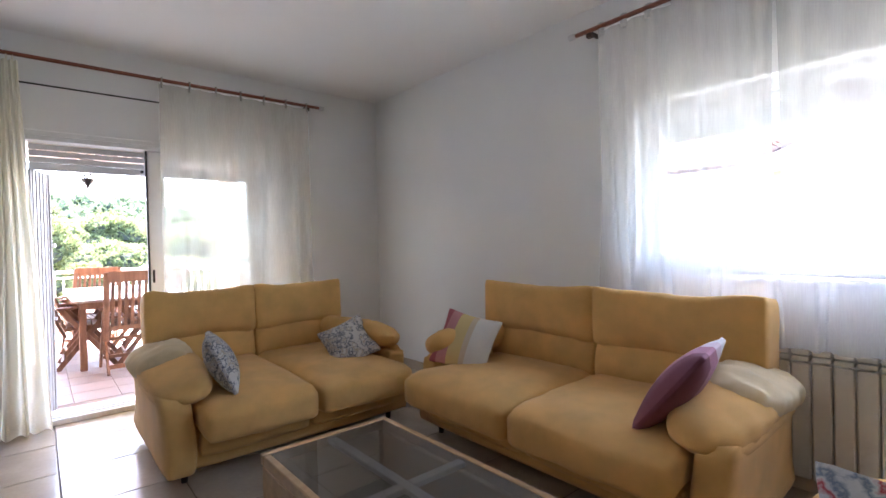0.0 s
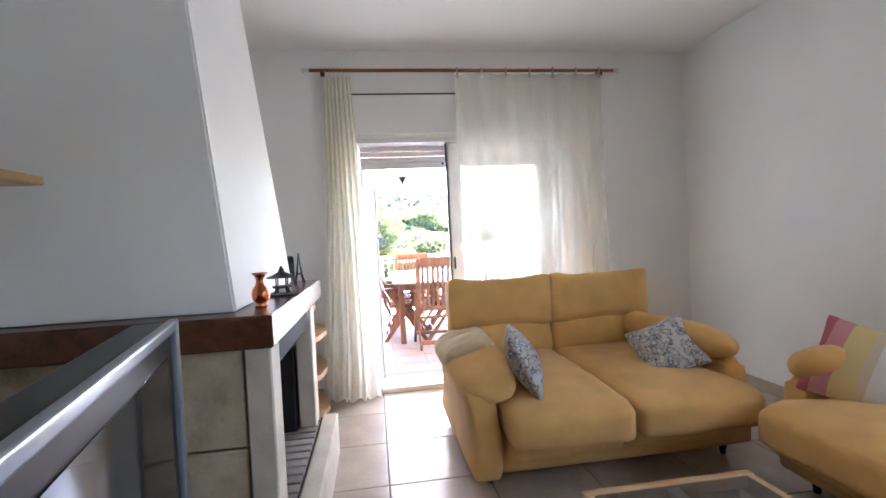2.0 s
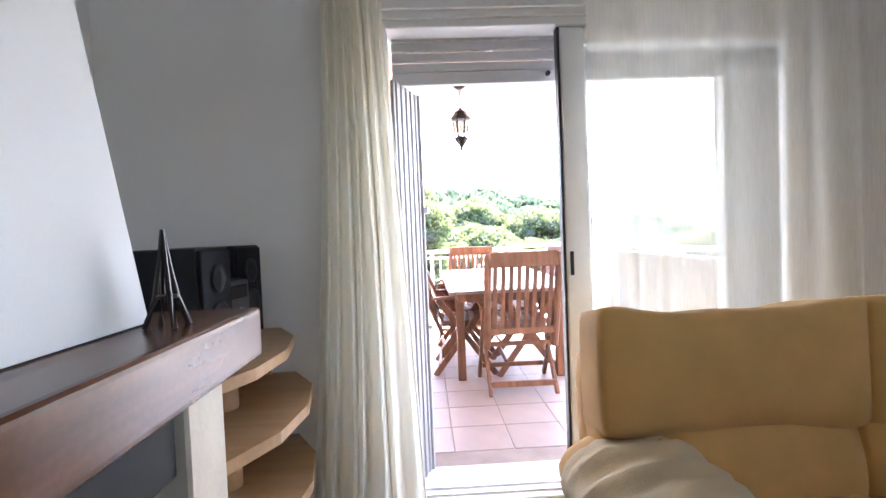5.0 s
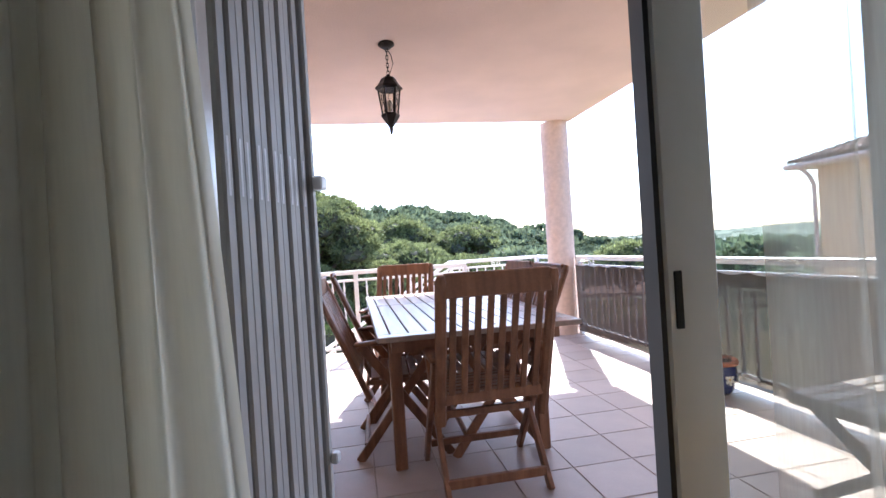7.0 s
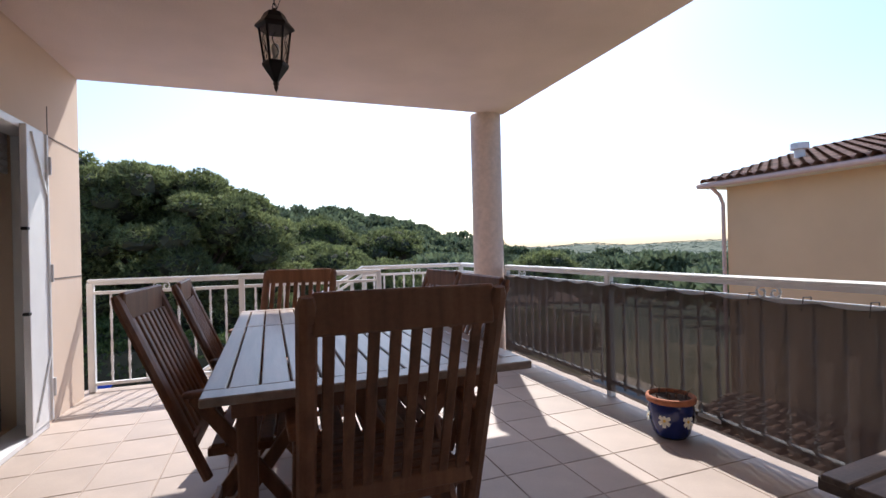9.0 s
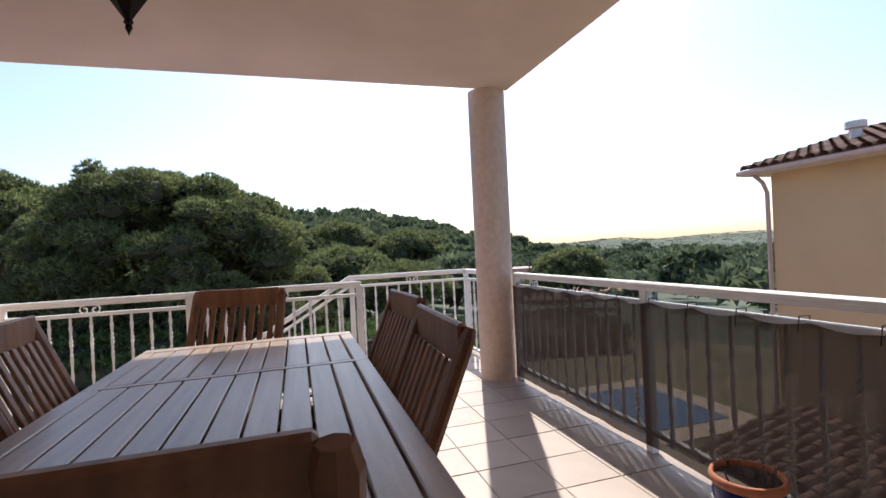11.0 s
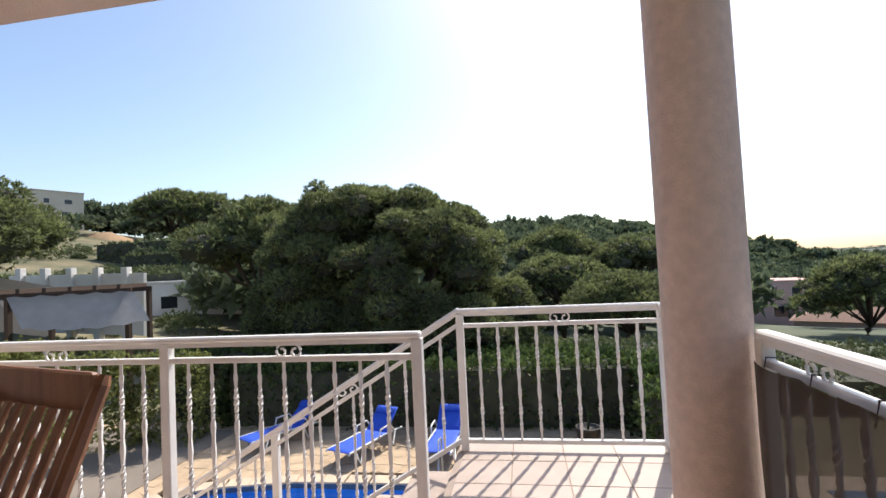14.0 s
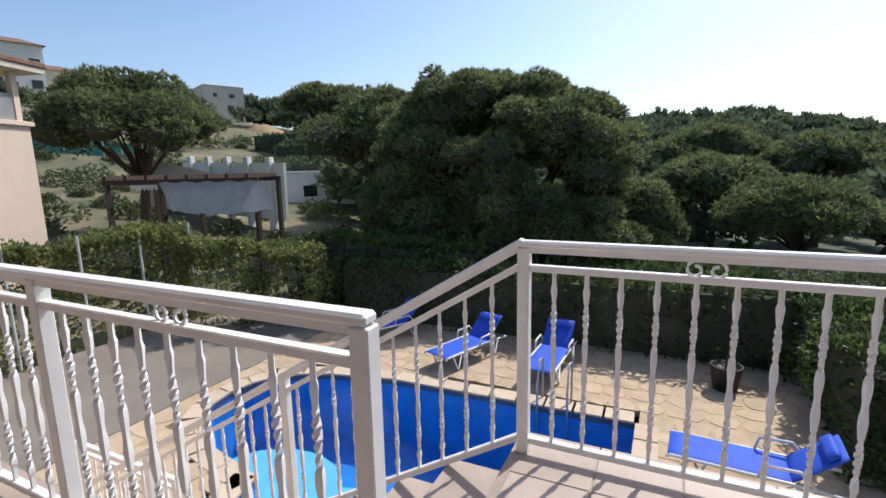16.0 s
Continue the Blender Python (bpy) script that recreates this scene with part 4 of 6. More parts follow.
part("display", box((-0.055, -0.0385, 0.165), (0.055, -0.0365, 0.21), 0.002), M_SCREEN, fpn)
part("slot", box((-0.055, -0.0385, 0.045), (0.055, -0.0365, 0.07), 0.002), M_BLACK, fpn)

# television on its stand
tv = thing("television", "silver-framed flat television with a dark glossy screen", "television", pose(-0.155, -2.975, 0.45, 0, 0, -78.4 + 180))
hw = 0.515
body = part("housing", box((-hw + 0.006, -0.003, 0.045), (hw - 0.006, 0.085, 0.608), 0.012, 2), M_BLACK, tv)
fr4 = box((-hw, -0.03, 0.04), (-hw + 0.030, -0.004, 0.614), 0.008, 3)
box((hw - 0.030, -0.03, 0.04), (hw, -0.004, 0.614), 0.008, 3, bm=fr4)
box((-hw + 0.031, -0.03, 0.584), (hw - 0.031, -0.004, 0.614), 0.008, 3, bm=fr4)
box((-hw + 0.031, -0.03, 0.04), (hw - 0.031, -0.004, 0.09), 0.008, 3, bm=fr4)
part("bezel", fr4, M_TVSILVER, tv, "brushed silver bezel", True)
part("inner_edge", box((-hw + 0.032, -0.012, 0.092), (hw - 0.032, -0.0035, 0.582)), M_BLACK, tv)
part("screen", box((-hw + 0.095, -0.016, 0.15), (hw - 0.095, -0.0125, 0.525)), M_SCREEN, tv, "dark reflective screen")
part("pedestal", box((-0.22, -0.08, 0.0), (0.22, 0.12, 0.038), 0.01, 2), M_SILVER, tv)
ts = thing("tv_stand", "low dark television stand with open shelf", "tv stand", pose(-0.30, -2.98, 0, 0, 0, -78.4 + 180))
part("top", box((-0.52, -0.16, 0.415), (0.52, 0.20, 0.449), 0.004), M_LEG, ts)
part("shelf", box((-0.50, -0.14, 0.12), (0.50, 0.18, 0.145), 0.003), M_LEG, ts)
for x in (-0.5, 0.47):
    part("side", box((x, -0.14, 0), (x + 0.03, 0.18, 0.414), 0.003), M_LEG, ts)

# ---------------------------------------------------------------- terrace structure
TX0, TX1, TY1, TZ = -0.75, 3.12, 4.70, 2.59
sl = box((TX0 - 0.2, YO, -0.12), (3.22, 4.95, -0.004))
box((1.74, 4.951, -0.12), (3.22, 6.05, -0.004), bm=sl)
terrace = setting("terrace_floor", sl, M_GROUT_OUT, "terrace floor of square terracotta-beige tiles", "floor")
setting("terrace_ceiling", box((TX0 - 0.25, YO + 0.025, TZ), (TX1, TY1, TZ + 0.28)), M_STUCCO, "peach stuccoed terrace ceiling", "ceiling")
WD = (1.75, 4.02, 0.0, 2.0)
setting("wall_wing", wall_with_hole('x', TX0 - 0.25, 0.25, YO + 0.025, TY1, -0.1, TZ, [(WD[0], WD[1], 0.0, 2.0)]), M_STUCCO2, "cream rendered side wall of the terrace with a door", "wall")
gv = bmesh.new()
for z in (0.985, 1.985):
    box((TX0 - 0.001, WD[1] + 0.04, z), (TX0 + 0.003, TY1 - 0.001, z + 0.010), bm=gv)
box((TX0 - 0.001, 4.11, 0.0), (TX0 + 0.003, 4.12, 2.2), bm=gv)
setting("trim_score_lines", gv, M_GROOVE, "scored joints in the rendered wall", "trim")
col = bmesh.new()
lathe([(0.165, 0.0), (0.165, TZ)], 40, bm=col, m=pose(2.955, 4.79, 0))
tagged(link_mesh("column", col, M_COLUMN, True), "round peach stuccoed terrace column", "column", "", "structure")
# closed room behind the side door, its dimness painted as darker plaster
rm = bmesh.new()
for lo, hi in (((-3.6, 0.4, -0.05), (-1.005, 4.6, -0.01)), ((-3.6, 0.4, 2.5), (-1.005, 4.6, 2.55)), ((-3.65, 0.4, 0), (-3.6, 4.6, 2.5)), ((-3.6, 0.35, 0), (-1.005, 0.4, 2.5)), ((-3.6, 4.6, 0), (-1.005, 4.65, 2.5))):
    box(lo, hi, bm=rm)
setting("wall_bedroom", rm, M_ROOMDARK, "room behind the side door, its dimness put into the plaster colour", "wall")

# side door with rolled shutter and an opened white shutter leaf
d2 = tagged(new("door_2"), "white side door standing open on a dark room", "door", "", "structure")
f2 = box((TX0 - 0.15, WD[1] - 0.05, 0.0), (TX0 + 0.012, WD[1], 2.0), 0.004)
box((TX0 - 0.15, WD[0], 0.0), (TX0 + 0.012, WD[0] + 0.05, 2.0), 0.004, bm=f2)
box((TX0 - 0.15, WD[0] + 0.051, 1.95), (TX0 + 0.012, WD[1] - 0.051, 2.0), 0.004, bm=f2)
box((TX0 - 0.15, WD[0] + 0.051, 0.0), (TX0 + 0.03, WD[1] - 0.051, 0.04), 0.004, bm=f2)
part("door_frame", f2, M_WHITE, d2)
gl = part("door_leaf", box((TX0 - 0.12, 2.0, 0.045), (TX0 - 0.08, 2.08, 1.945), 0.004), M_WHITE, d2, "white glazed sliding leaf")
part("stile", box((TX0 - 0.12, 2.9, 0.045), (TX0 - 0.08, 2.98, 1.945), 0.004), M_WHITE, gl)
part("pane", box((TX0 - 0.104, 2.081, 0.05), (TX0 - 0.096, 2.899, 1.94)), M_GLASS, gl)
for i in range(6):
    part("shutter_slat", box((TX0 - 0.19, WD[0] + 0.03, 1.70 + i * 0.046), (TX0 - 0.17, WD[1] - 0.03, 1.744 + i * 0.046), 0.008, 2), M_SHUTTER, d2)
sl2 = thing("shutter_leaf", "white metal braced shutter leaf folded against the jamb", "shutter", pose(TX0 + 0.014, WD[1] - 0.33, 0.045))
part("panel", box((0.0, 0.02, 0), (0.022, 0.285, 1.93), 0.003), M_WHITE, sl2)
part("edge", box((-0.004, -0.004, 0), (0.034, 0.019, 1.93), 0.003), M_WHITE, sl2)
part("edge", box((-0.004, 0.286, 0), (0.034, 0.308, 1.93), 0.003), M_WHITE, sl2)
part("brace", beam((0.028, 0.08, 1.90), (0.028, 0.28, 1.52), 0.012, 0.012), M_WHITE, sl2)
part("brace", beam((0.028, 0.08, 0.05), (0.028, 0.28, 0.43), 0.012, 0.012), M_WHITE, sl2)
for z in (0.16, 0.93, 1.66):
    part("hinge", tube([(0.036, 0.312, z), (0.036, 0.312, z + 0.12)], 0.011, 10), M_SHUTTER, sl2)
for z in (0.74, 1.27):
    part("bolt", box((0.0, -0.022, z), (0.036, 0.012, z + 0.02), 0.003), M_DARK, sl2)
c2 = curtain("c", "", 'y', (TX0 - 0.32, 3.95), 0.55, 0.75, 2.1, 0.02, 5, 0.03, M_SHEER2, 0.0, seed=21)
single("curtain", c2, M_SHEER2, "pale curtain inside the dark room", "curtain", smooth=True)


# ---------------------------------------------------------------- railings
def baluster_mesh(h):
    """A square bar with two twisted stretches and swollen middles."""
    pts, rad = [], []
    n = 44
    for k in range(n + 1):
        u = k / n
        r = 0.0075
        if 0.08 < u < 0.92:
            r = 0.0075 + 0.0036 * math.sin(u * math.pi * 6) ** 2
        pts.append((0, 0, u * h))
        rad.append(r)
    own = bmesh.new()
    prev = None
    for k, (p, r) in enumerate(zip(pts, rad)):
        u = k / n
        tw = 2.6 * math.pi * min(max((u - 0.12) / 0.22, 0), 1) + 2.6 * math.pi * min(max((u - 0.62) / 0.22, 0), 1)
        ring = [own.verts.new((r * 1.3 * math.cos(tw + a * math.pi / 2 + 0.785), r * 1.3 * math.sin(tw + a * math.pi / 2 + 0.785), p[2])) for a in range(4)]
        if prev:
            for a in range(4):
                own.faces.new((prev[a], prev[(a + 1) % 4], ring[(a + 1) % 4], ring[a]))
        prev = ring
    bmesh.ops.recalc_face_normals(own, faces=own.faces)
    me = bpy.data.meshes.new("baluster")
    own.to_mesh(me)
    own.free()
    me.materials.append(M_RAIL)
    return me


def scroll_mesh():
    own = bmesh.new()
    for sg in (-1, 1):
        pts = [(0, 0, 0.098), (sg * 0.03, 0, 0.096)]
        for k in range(15):
            a = math.pi / 2 - k * 0.47
            r = 0.034 * (1 - 0.045 * k)
            pts.append((sg * (0.035 + r * math.cos(a) * 0.95), 0, 0.062 + r * math.sin(a)))
        tube(pts, 0.0065, 6, bm=own)
    me = bpy.data.meshes.new("scroll")
    own.to_mesh(me)
    own.free()
    me.materials.append(M_RAIL)
    return me


BAL, SCROLL = baluster_mesh(0.745), scroll_mesh()
RH = 0.95


def railing(label, a, b, posts, first, count, scrolls, slope=0.0, step=0.128, foot=0.062):
    """A white railing from a to b (x, y, floor z): posts and scrolls by distance, balusters evenly."""
    a, b = Vector(a), Vector(b)
    d = (b - a)
    flat = Vector((d.x, d.y, 0))
    n = flat.normalized()
    rz = math.degrees(math.atan2(n.y, n.x))
    r = thing("railing", label, "railing", group="terrace railings")

    def at(s, z):
        return a + n * s + Vector((0, 0, s * slope + z))
    ln = flat.length
    tr = beam(at(-0.02, RH - 0.014), at(ln + 0.02, RH - 0.014), 0.056, 0.028, bevel=0.008)
    beam(at(0, RH - 0.039), at(ln, RH - 0.039), 0.036, 0.022, bm=tr)
    part("top_rail", tr, M_RAIL, r)
    part("second_rail", beam(at(0, 0.835), at(ln, 0.835), 0.036, 0.028, bevel=0.004), M_RAIL, r)
    part("bottom_rail", beam(at(0, foot), at(ln, foot), 0.036, 0.028, bevel=0.004), M_RAIL, r)
    for s in posts:
        part("post", beam(at(s, 0), at(s, RH - 0.03), 0.05, 0.05, bevel=0.004), M_RAIL, r)
    for k in range(count):
        s = first + k * step
        if all(abs(s - p) > 0.05 for p in posts):
            share("baluster", BAL, r, Matrix.Translation(at(s, 0.076)) @ pose(0, 0, 0, 0, 0, rz))
    for s in scrolls:
        sh_ = pose(0, 0, 0, 0, 0, rz)
        if slope:
            sh_ = sh_ @ Matrix(((1, 0, 0, 0), (0, 1, 0, 0), (slope, 0, 1, 0), (0, 0, 0, 1)))
        share("scroll", SCROLL, r, Matrix.Translation(at(s, 0.808)) @ sh_)
    return r


railing("white iron railing with twisted balusters, front of the terrace", (-0.735, 4.85, 0), (1.735, 4.85, 0), (0, 1.178, 2.47), 0.145, 19, (0.525, 1.835))
railing("white iron railing round the stair landing", (1.79, 5.935, 0), (3.09, 5.935, 0), (0, 1.30), 0.125, 10, (0.665,))
railing("white iron railing at the landing's side", (3.09, 5.935, 0), (3.09, 4.98, 0), (0.955,), 0.12, 6, ())
railing("white iron railing covered with brown netting", (3.09, 4.62, 0), (3.09, 0.38, 0), (0.0, 1.63, 4.2), 0.12, 32, (0.32, 2.85), foot=0.115)
railing("white iron stair railing sloping down to the garden", (1.765, 5.935, 0), (-2.9, 5.935, 0), (1.36, 2.72, 4.0), 0.118, 35, (0.78, 2.1), slope=-0.60)
railing("white iron railing on the lower stair flight", (-1.65, 6.55, -2.45), (-3.2, 6.55, -2.35), (0, 1.5), 0.12, 12, ())

# privacy netting on the terrace side of the railing
nb = bmesh.new()
rows = []
NV, NU = 10, 130
for j in range(NV + 1):
    v = j / NV
    row = []
    for i in range(NU + 1):
        y = 4.60 - 4.2 * i / NU
        sag = 0.018 * abs(math.sin(i * math.pi / 8.7))
        z = 0.05 + v * (0.795 - (sag if j == NV else 0)) + (0.012 * noise.noise((y * 3, 0, 2)) if j == 0 else 0)
        x = 3.046 + 0.006 * math.sin(y * 24.5) * (0.5 + v) + 0.009 * noise.noise((y * 2.2, v * 2, 5))
        x += 0.032 * math.exp(-((y - 2.14) / 0.2) ** 2) * max(0, 1 - 1.5 * v)
        row.append(nb.verts.new((x, y, z)))
    rows.append(row)
for p, q in zip(rows, rows[1:]):
    for i in range(NU):
        nb.faces.new((p[i], p[i + 1], q[i + 1], q[i]))
net = single("privacy_netting", nb, M_NET, "brown woven privacy netting tied along the railing", "netting", smooth=True)
for k in range(16):
    y = 4.55 - k * 0.27
    part("tie", tube([(3.046, y, 0.80), (3.06, y, 0.865), (3.115, y, 0.862), (3.112, y, 0.81)], 0.003, 5), M_DARK, net)

# stairs down to the garden
stairs = thing("stairs", "terracotta-tiled outdoor stairs down to the pool", "stairs")
for k in range(16):
    x1 = 1.735 - k * 0.283
    z = -0.17 * (k + 1)
    st_ = part("step", box((x1 - 0.30, 4.96, max(-3.0, z - 0.34)), (x1, 5.99, z - 0.022)), M_STUCCO2, stairs)
    part("tread", box((x1 - 0.325, 4.955, z - 0.021), (x1, 5.995, z), 0.005), M_TILE_OUT, st_, "terracotta tile tread")


# ---------------------------------------------------------------- terrace furniture
tb = thing("garden_table", "large slatted teak extension table on the terrace", "table", pose(1.008, 2.449, 0))
TW, TL, TH = 0.497, 1.016, 0.757
for y0_, y1_ in ((-TL, -TL + 0.085), (TL - 0.085, TL), (0.26, 0.30)):
    part("end_board", box((-TW, y0_, TH - 0.026), (TW, y1_, TH), 0.004), M_TEAK_TOP, tb)
for sg in (-1, 1):
    part("side_board", box((sg * TW - (0.06 if sg > 0 else 0), -TL + 0.087, TH - 0.026), (sg * TW + (0.06 if sg < 0 else 0), TL - 0.087, TH - 0.0005), 0.004), M_TEAK_TOP, tb)
for seg0, seg1 in ((-TL + 0.088, 0.257), (0.303, TL - 0.088)):
    for k in range(10):
        x = -TW + 0.0665 + k * 0.0866
        part("slat", box((x, seg0, TH - 0.024), (x + 0.0795, seg1, TH - 0.001), 0.003), M_TEAK_TOP, tb)
for y in (-TL + 0.12, TL - 0.145):
    part("apron", box((-TW + 0.07, y, TH - 0.10), (TW - 0.07, y + 0.025, TH - 0.028)), M_TEAK, tb)
for x in (-TW + 0.075, TW - 0.10):
    part("apron", box((x, -TL + 0.146, TH - 0.10), (x + 0.025, TL - 0.146, TH - 0.028)), M_TEAK, tb)
for x in (-TW + 0.10, TW - 0.10):
    for y in (-0.66, 0.66):
        part("leg", box((x - 0.032, y - 0.032, 0), (x + 0.032, y + 0.032, TH - 0.028), 0.006), M_TEAK, tb)


def garden_chair(zt, yt):
    """High-backed folding teak armchair; sits facing +y, back leaning to -y."""
    c = thing("garden_chair", "reddish teak folding armchair with high slatted back", "chair", group="teak chairs round the table")
    W2 = 0.265
    zb, yb = 0.40, -0.19

    def back(s, x):
        return (x, yb + (yt - yb) * s, zb + (zt - zb) * s)
    bk = part("backrest", beam(back(0.93, -W2 + 0.03), back(0.93, W2 - 0.03), 0.022, 0.105, bevel=0.006), M_TEAK, c)
    part("lower_rail", beam(back(0.10, -W2 + 0.03), back(0.10, W2 - 0.03), 0.022, 0.05, bevel=0.004), M_TEAK, bk)
    for sg in (-1, 1):
        part("stile", tube([back(-0.1, sg * (W2 - 0.018)), back(0.4, sg * (W2 - 0.018)), back(0.96, sg * (W2 - 0.018)), back(1.0, sg * (W2 - 0.018))], [0.026, 0.026, 0.026, 0.017], 8, flat=0.7), M_TEAK, bk)
    for k in range(8):
        x = -W2 + 0.070 + k * (2 * W2 - 0.140) / 7
        part("back_slat", beam(back(0.13, x), back(0.86, x), 0.030, 0.012, bevel=0.003), M_TEAK, bk)
    st2 = part("seat", box((-W2 + 0.04, -0.17, 0.405), (-W2 + 0.07, 0.28, 0.435), 0.004), M_TEAK, c)
    part("seat_rail", box((W2 - 0.07, -0.17, 0.405), (W2 - 0.04, 0.28, 0.435), 0.004), M_TEAK, st2)
    for k in range(8):
        y = -0.155 + k * 0.055
        part("seat_slat", box((-W2 + 0.03, y, 0.436), (W2 - 0.03, y + 0.045, 0.452), 0.003), M_TEAK, st2)
    for sg in (-1, 1):
        x = sg * W2
        part("armrest", soft((0.055, 0.52, 0.026), 0.011, (0, 0.01, 0.002), 4, m=pose(x, 0.03, 0.655, 2)), M_TEAK, c, "", True)
        part("front_leg", beam((x, -0.20, 0.64), (x, 0.27, 0.0), 0.024, 0.048, bevel=0.004), M_TEAK, c)
        part("rear_leg", beam((x - sg * 0.026, 0.24, 0.63), (x - sg * 0.026, -0.24, 0.0), 0.024, 0.048, bevel=0.004), M_TEAK, c)
    part("stretcher", beam((-W2 + 0.03, -0.20, 0.075), (W2 - 0.03, -0.20, 0.075), 0.022, 0.042, bevel=0.003), M_TEAK, c)
    part("stretcher", beam((-W2 + 0.02, 0.20, 0.11), (W2 - 0.02, 0.20, 0.11), 0.022, 0.035, bevel=0.003), M_TEAK, c)
    part("stretcher", beam((-W2 + 0.03, -0.02, 0.33), (W2 - 0.03, -0.02, 0.33), 0.022, 0.035, bevel=0.003), M_TEAK, c)
    return c


garden_chair(1.03, -0.40).matrix_world = pose(1.02, 1.59, 0, 0, 0, 0)
ch = garden_chair(1.00, -0.44)
ch.matrix_world = pose(0.65, 2.17, 0, 0, 0, -93)
for x, y, rz in ((0.71, 2.76, -87), (0.80, 3.42, 165), (1.19, 2.08, 88), (1.25, 2.75, 92)):
    copy_thing(ch, pose(x, y, 0, 0, 0, rz))

# low slatted side table by the netting
lt = thing("side_table", "grey weathered slatted folding side table", "side table", pose(2.50, 0.71, 0, 0, 0, 4))
for k in range(7):
    part("slat", box((-0.30, -0.29 + k * 0.085, 0.435), (0.30, -0.29 + k * 0.085 + 0.07, 0.455), 0.003), M_TEAK_GREY, lt)
for sg in (-1, 1):
    part("rail", box((sg * 0.26 - 0.015, -0.30, 0.395), (sg * 0.26 + 0.015, 0.31, 0.434), 0.003), M_TEAK_GREY, lt)
    part("leg", beam((sg * 0.22, -0.27, 0.0), (sg * 0.22, 0.24, 0.394), 0.022, 0.045), M_TEAK_GREY, lt)
    part("leg", beam((sg * 0.195, 0.27, 0.0), (sg * 0.195, -0.24, 0.394), 0.022, 0.045), M_TEAK_GREY, lt)

# glazed pot
pt = thing("flower_pot", "cobalt blue glazed pot painted with white daisies, dry plant", "flower pot", pose(2.905, 2.24, 0) @ Matrix.Scale(0.85, 4) @ Matrix.Diagonal((0.95, 0.95, 1.08, 1)))
part("body", lathe([(0, 0), (0.10, 0), (0.125, 0.03), (0.152, 0.12), (0.158, 0.18), (0.150, 0.225), (0.145, 0.232), (0, 0.232)], 32), M_POT, pt, "", True)
part("rim", lathe([(0.147, 0.225), (0.168, 0.228), (0.172, 0.245), (0.166, 0.262), (0.150, 0.264), (0.145, 0.24)], 32), M_TERRA, pt, "terracotta rim", True)
part("soil", lathe([(0, 0.25), (0.10, 0.248), (0.146, 0.24)], 20), M_SOIL, pt)
for k in range(6):
    a = k * 1.047 + 0.5
    m0 = pose(0, 0, 0, 0, 0, math.degrees(a)) @ pose(0.1555, 0, 0.13, 0, 90 - 8, 0)
    fl = bmesh.new()
    for q in range(6):
        b = q * 1.047
        soft((0.034, 0.024, 0.006), 0.003, (0, 0, 0.001), 2, m=m0 @ pose(0, 0, 0, 0, 0, math.degrees(b)) @ pose(0.026, 0, 0), bm=fl)
    part("daisy", fl, M_PETAL, pt, "white painted daisy", True)
    part("daisy_heart", lathe([(0, -0.003), (0.010, -0.003), (0.009, 0.004), (0, 0.005)], 10, m=m0), M_YELLOW, pt)
for k in range(16):
    a, r = random.uniform(0, 6.28), random.uniform(0.01, 0.12)
    x, y = r * math.cos(a), r * math.sin(a)
    part("twig", tube([(x, y, 0.235), (x * 1.1 + random.uniform(-.02, .02), y * 1.1, 0.28), (x * 1.25 + random.uniform(-.03, .03), y * 1.25 + random.uniform(-.03, .03), random.uniform(0.28, 0.32))], [0.004, 0.003, 0.0015], 5), M_TWIG, pt)

# lantern
ln = thing("hanging_lantern", "black six-sided iron lantern hanging from the terrace ceiling", "lantern", pose(0.745, 2.595, 0))
part("canopy", lathe([(0, TZ), (0.055, TZ), (0.058, TZ - 0.012), (0.03, TZ - 0.035), (0, TZ - 0.035)], 20), M_IRON, ln, "", True)
for k in range(7):
    z = TZ - 0.045 - k * 0.027
    rot = 90 * (k % 2)
    pts = [Vector((0.009 * math.cos(a), 0, 0.018 * math.sin(a))) for a in [q * 2 * math.pi / 10 for q in range(11)]]
    part("chain_link", tube([pose(0, 0, z, 0, 0, rot) @ p for p in pts], 0.003, 6), M_IRON, ln)
part("cable", tube([(0, 0, TZ - 0.03), (0.03, 0.01, TZ - 0.08), (0.04, 0.0, TZ - 0.14), (0.01, 0, TZ - 0.22)], 0.003, 6), M_IRON, ln)
part("cap", lathe([(0, 2.375), (0.012, 2.372), (0.02, 2.355), (0.05, 2.345), (0.065, 2.315), (0.092, 2.285), (0.098, 2.272), (0.082, 2.262), (0, 2.262)], 6), M_IRON, ln)
part("glazing", lathe([(0.074, 2.262), (0.052, 2.095)], 6), M_LAMPGLASS, ln, "clear bevelled glass")
for k in range(6):
    a = k * math.pi / 3
    part("rib", tube([(0.076 * math.cos(a), 0.076 * math.sin(a), 2.265), (0.054 * math.cos(a), 0.054 * math.sin(a), 2.093)], 0.006, 6), M_IRON, ln)
    b = a + math.pi / 6
    pts = [(0.052 * math.cos(b) * (1 + .2 * t) + 0.014 * math.sin(t * 6.28) * -math.sin(b), 0.052 * math.sin(b) * (1 + .2 * t) + 0.014 * math.sin(t * 6.28) * math.cos(b), 2.105 + 0.12 * t) for t in [q / 8 for q in range(9)]]
    part("scroll", tube(pts, 0.0025, 5), M_IRON, ln)
part("base", lathe([(0.062, 2.097), (0.066, 2.088), (0.062, 2.075), (0.045, 2.05), (0.022, 2.015), (0.012, 2.0), (0.016, 1.99), (0.009, 1.982), (0.012, 1.972), (0.004, 1.955), (0, 1.944)], 6), M_IRON, ln)
part("bulb", lathe([(0, 2.20), (0.016, 2.19), (0.022, 2.165), (0.012, 2.13), (0.012, 2.10), (0, 2.10)], 14), M_PETAL, ln, "white bulb", True)


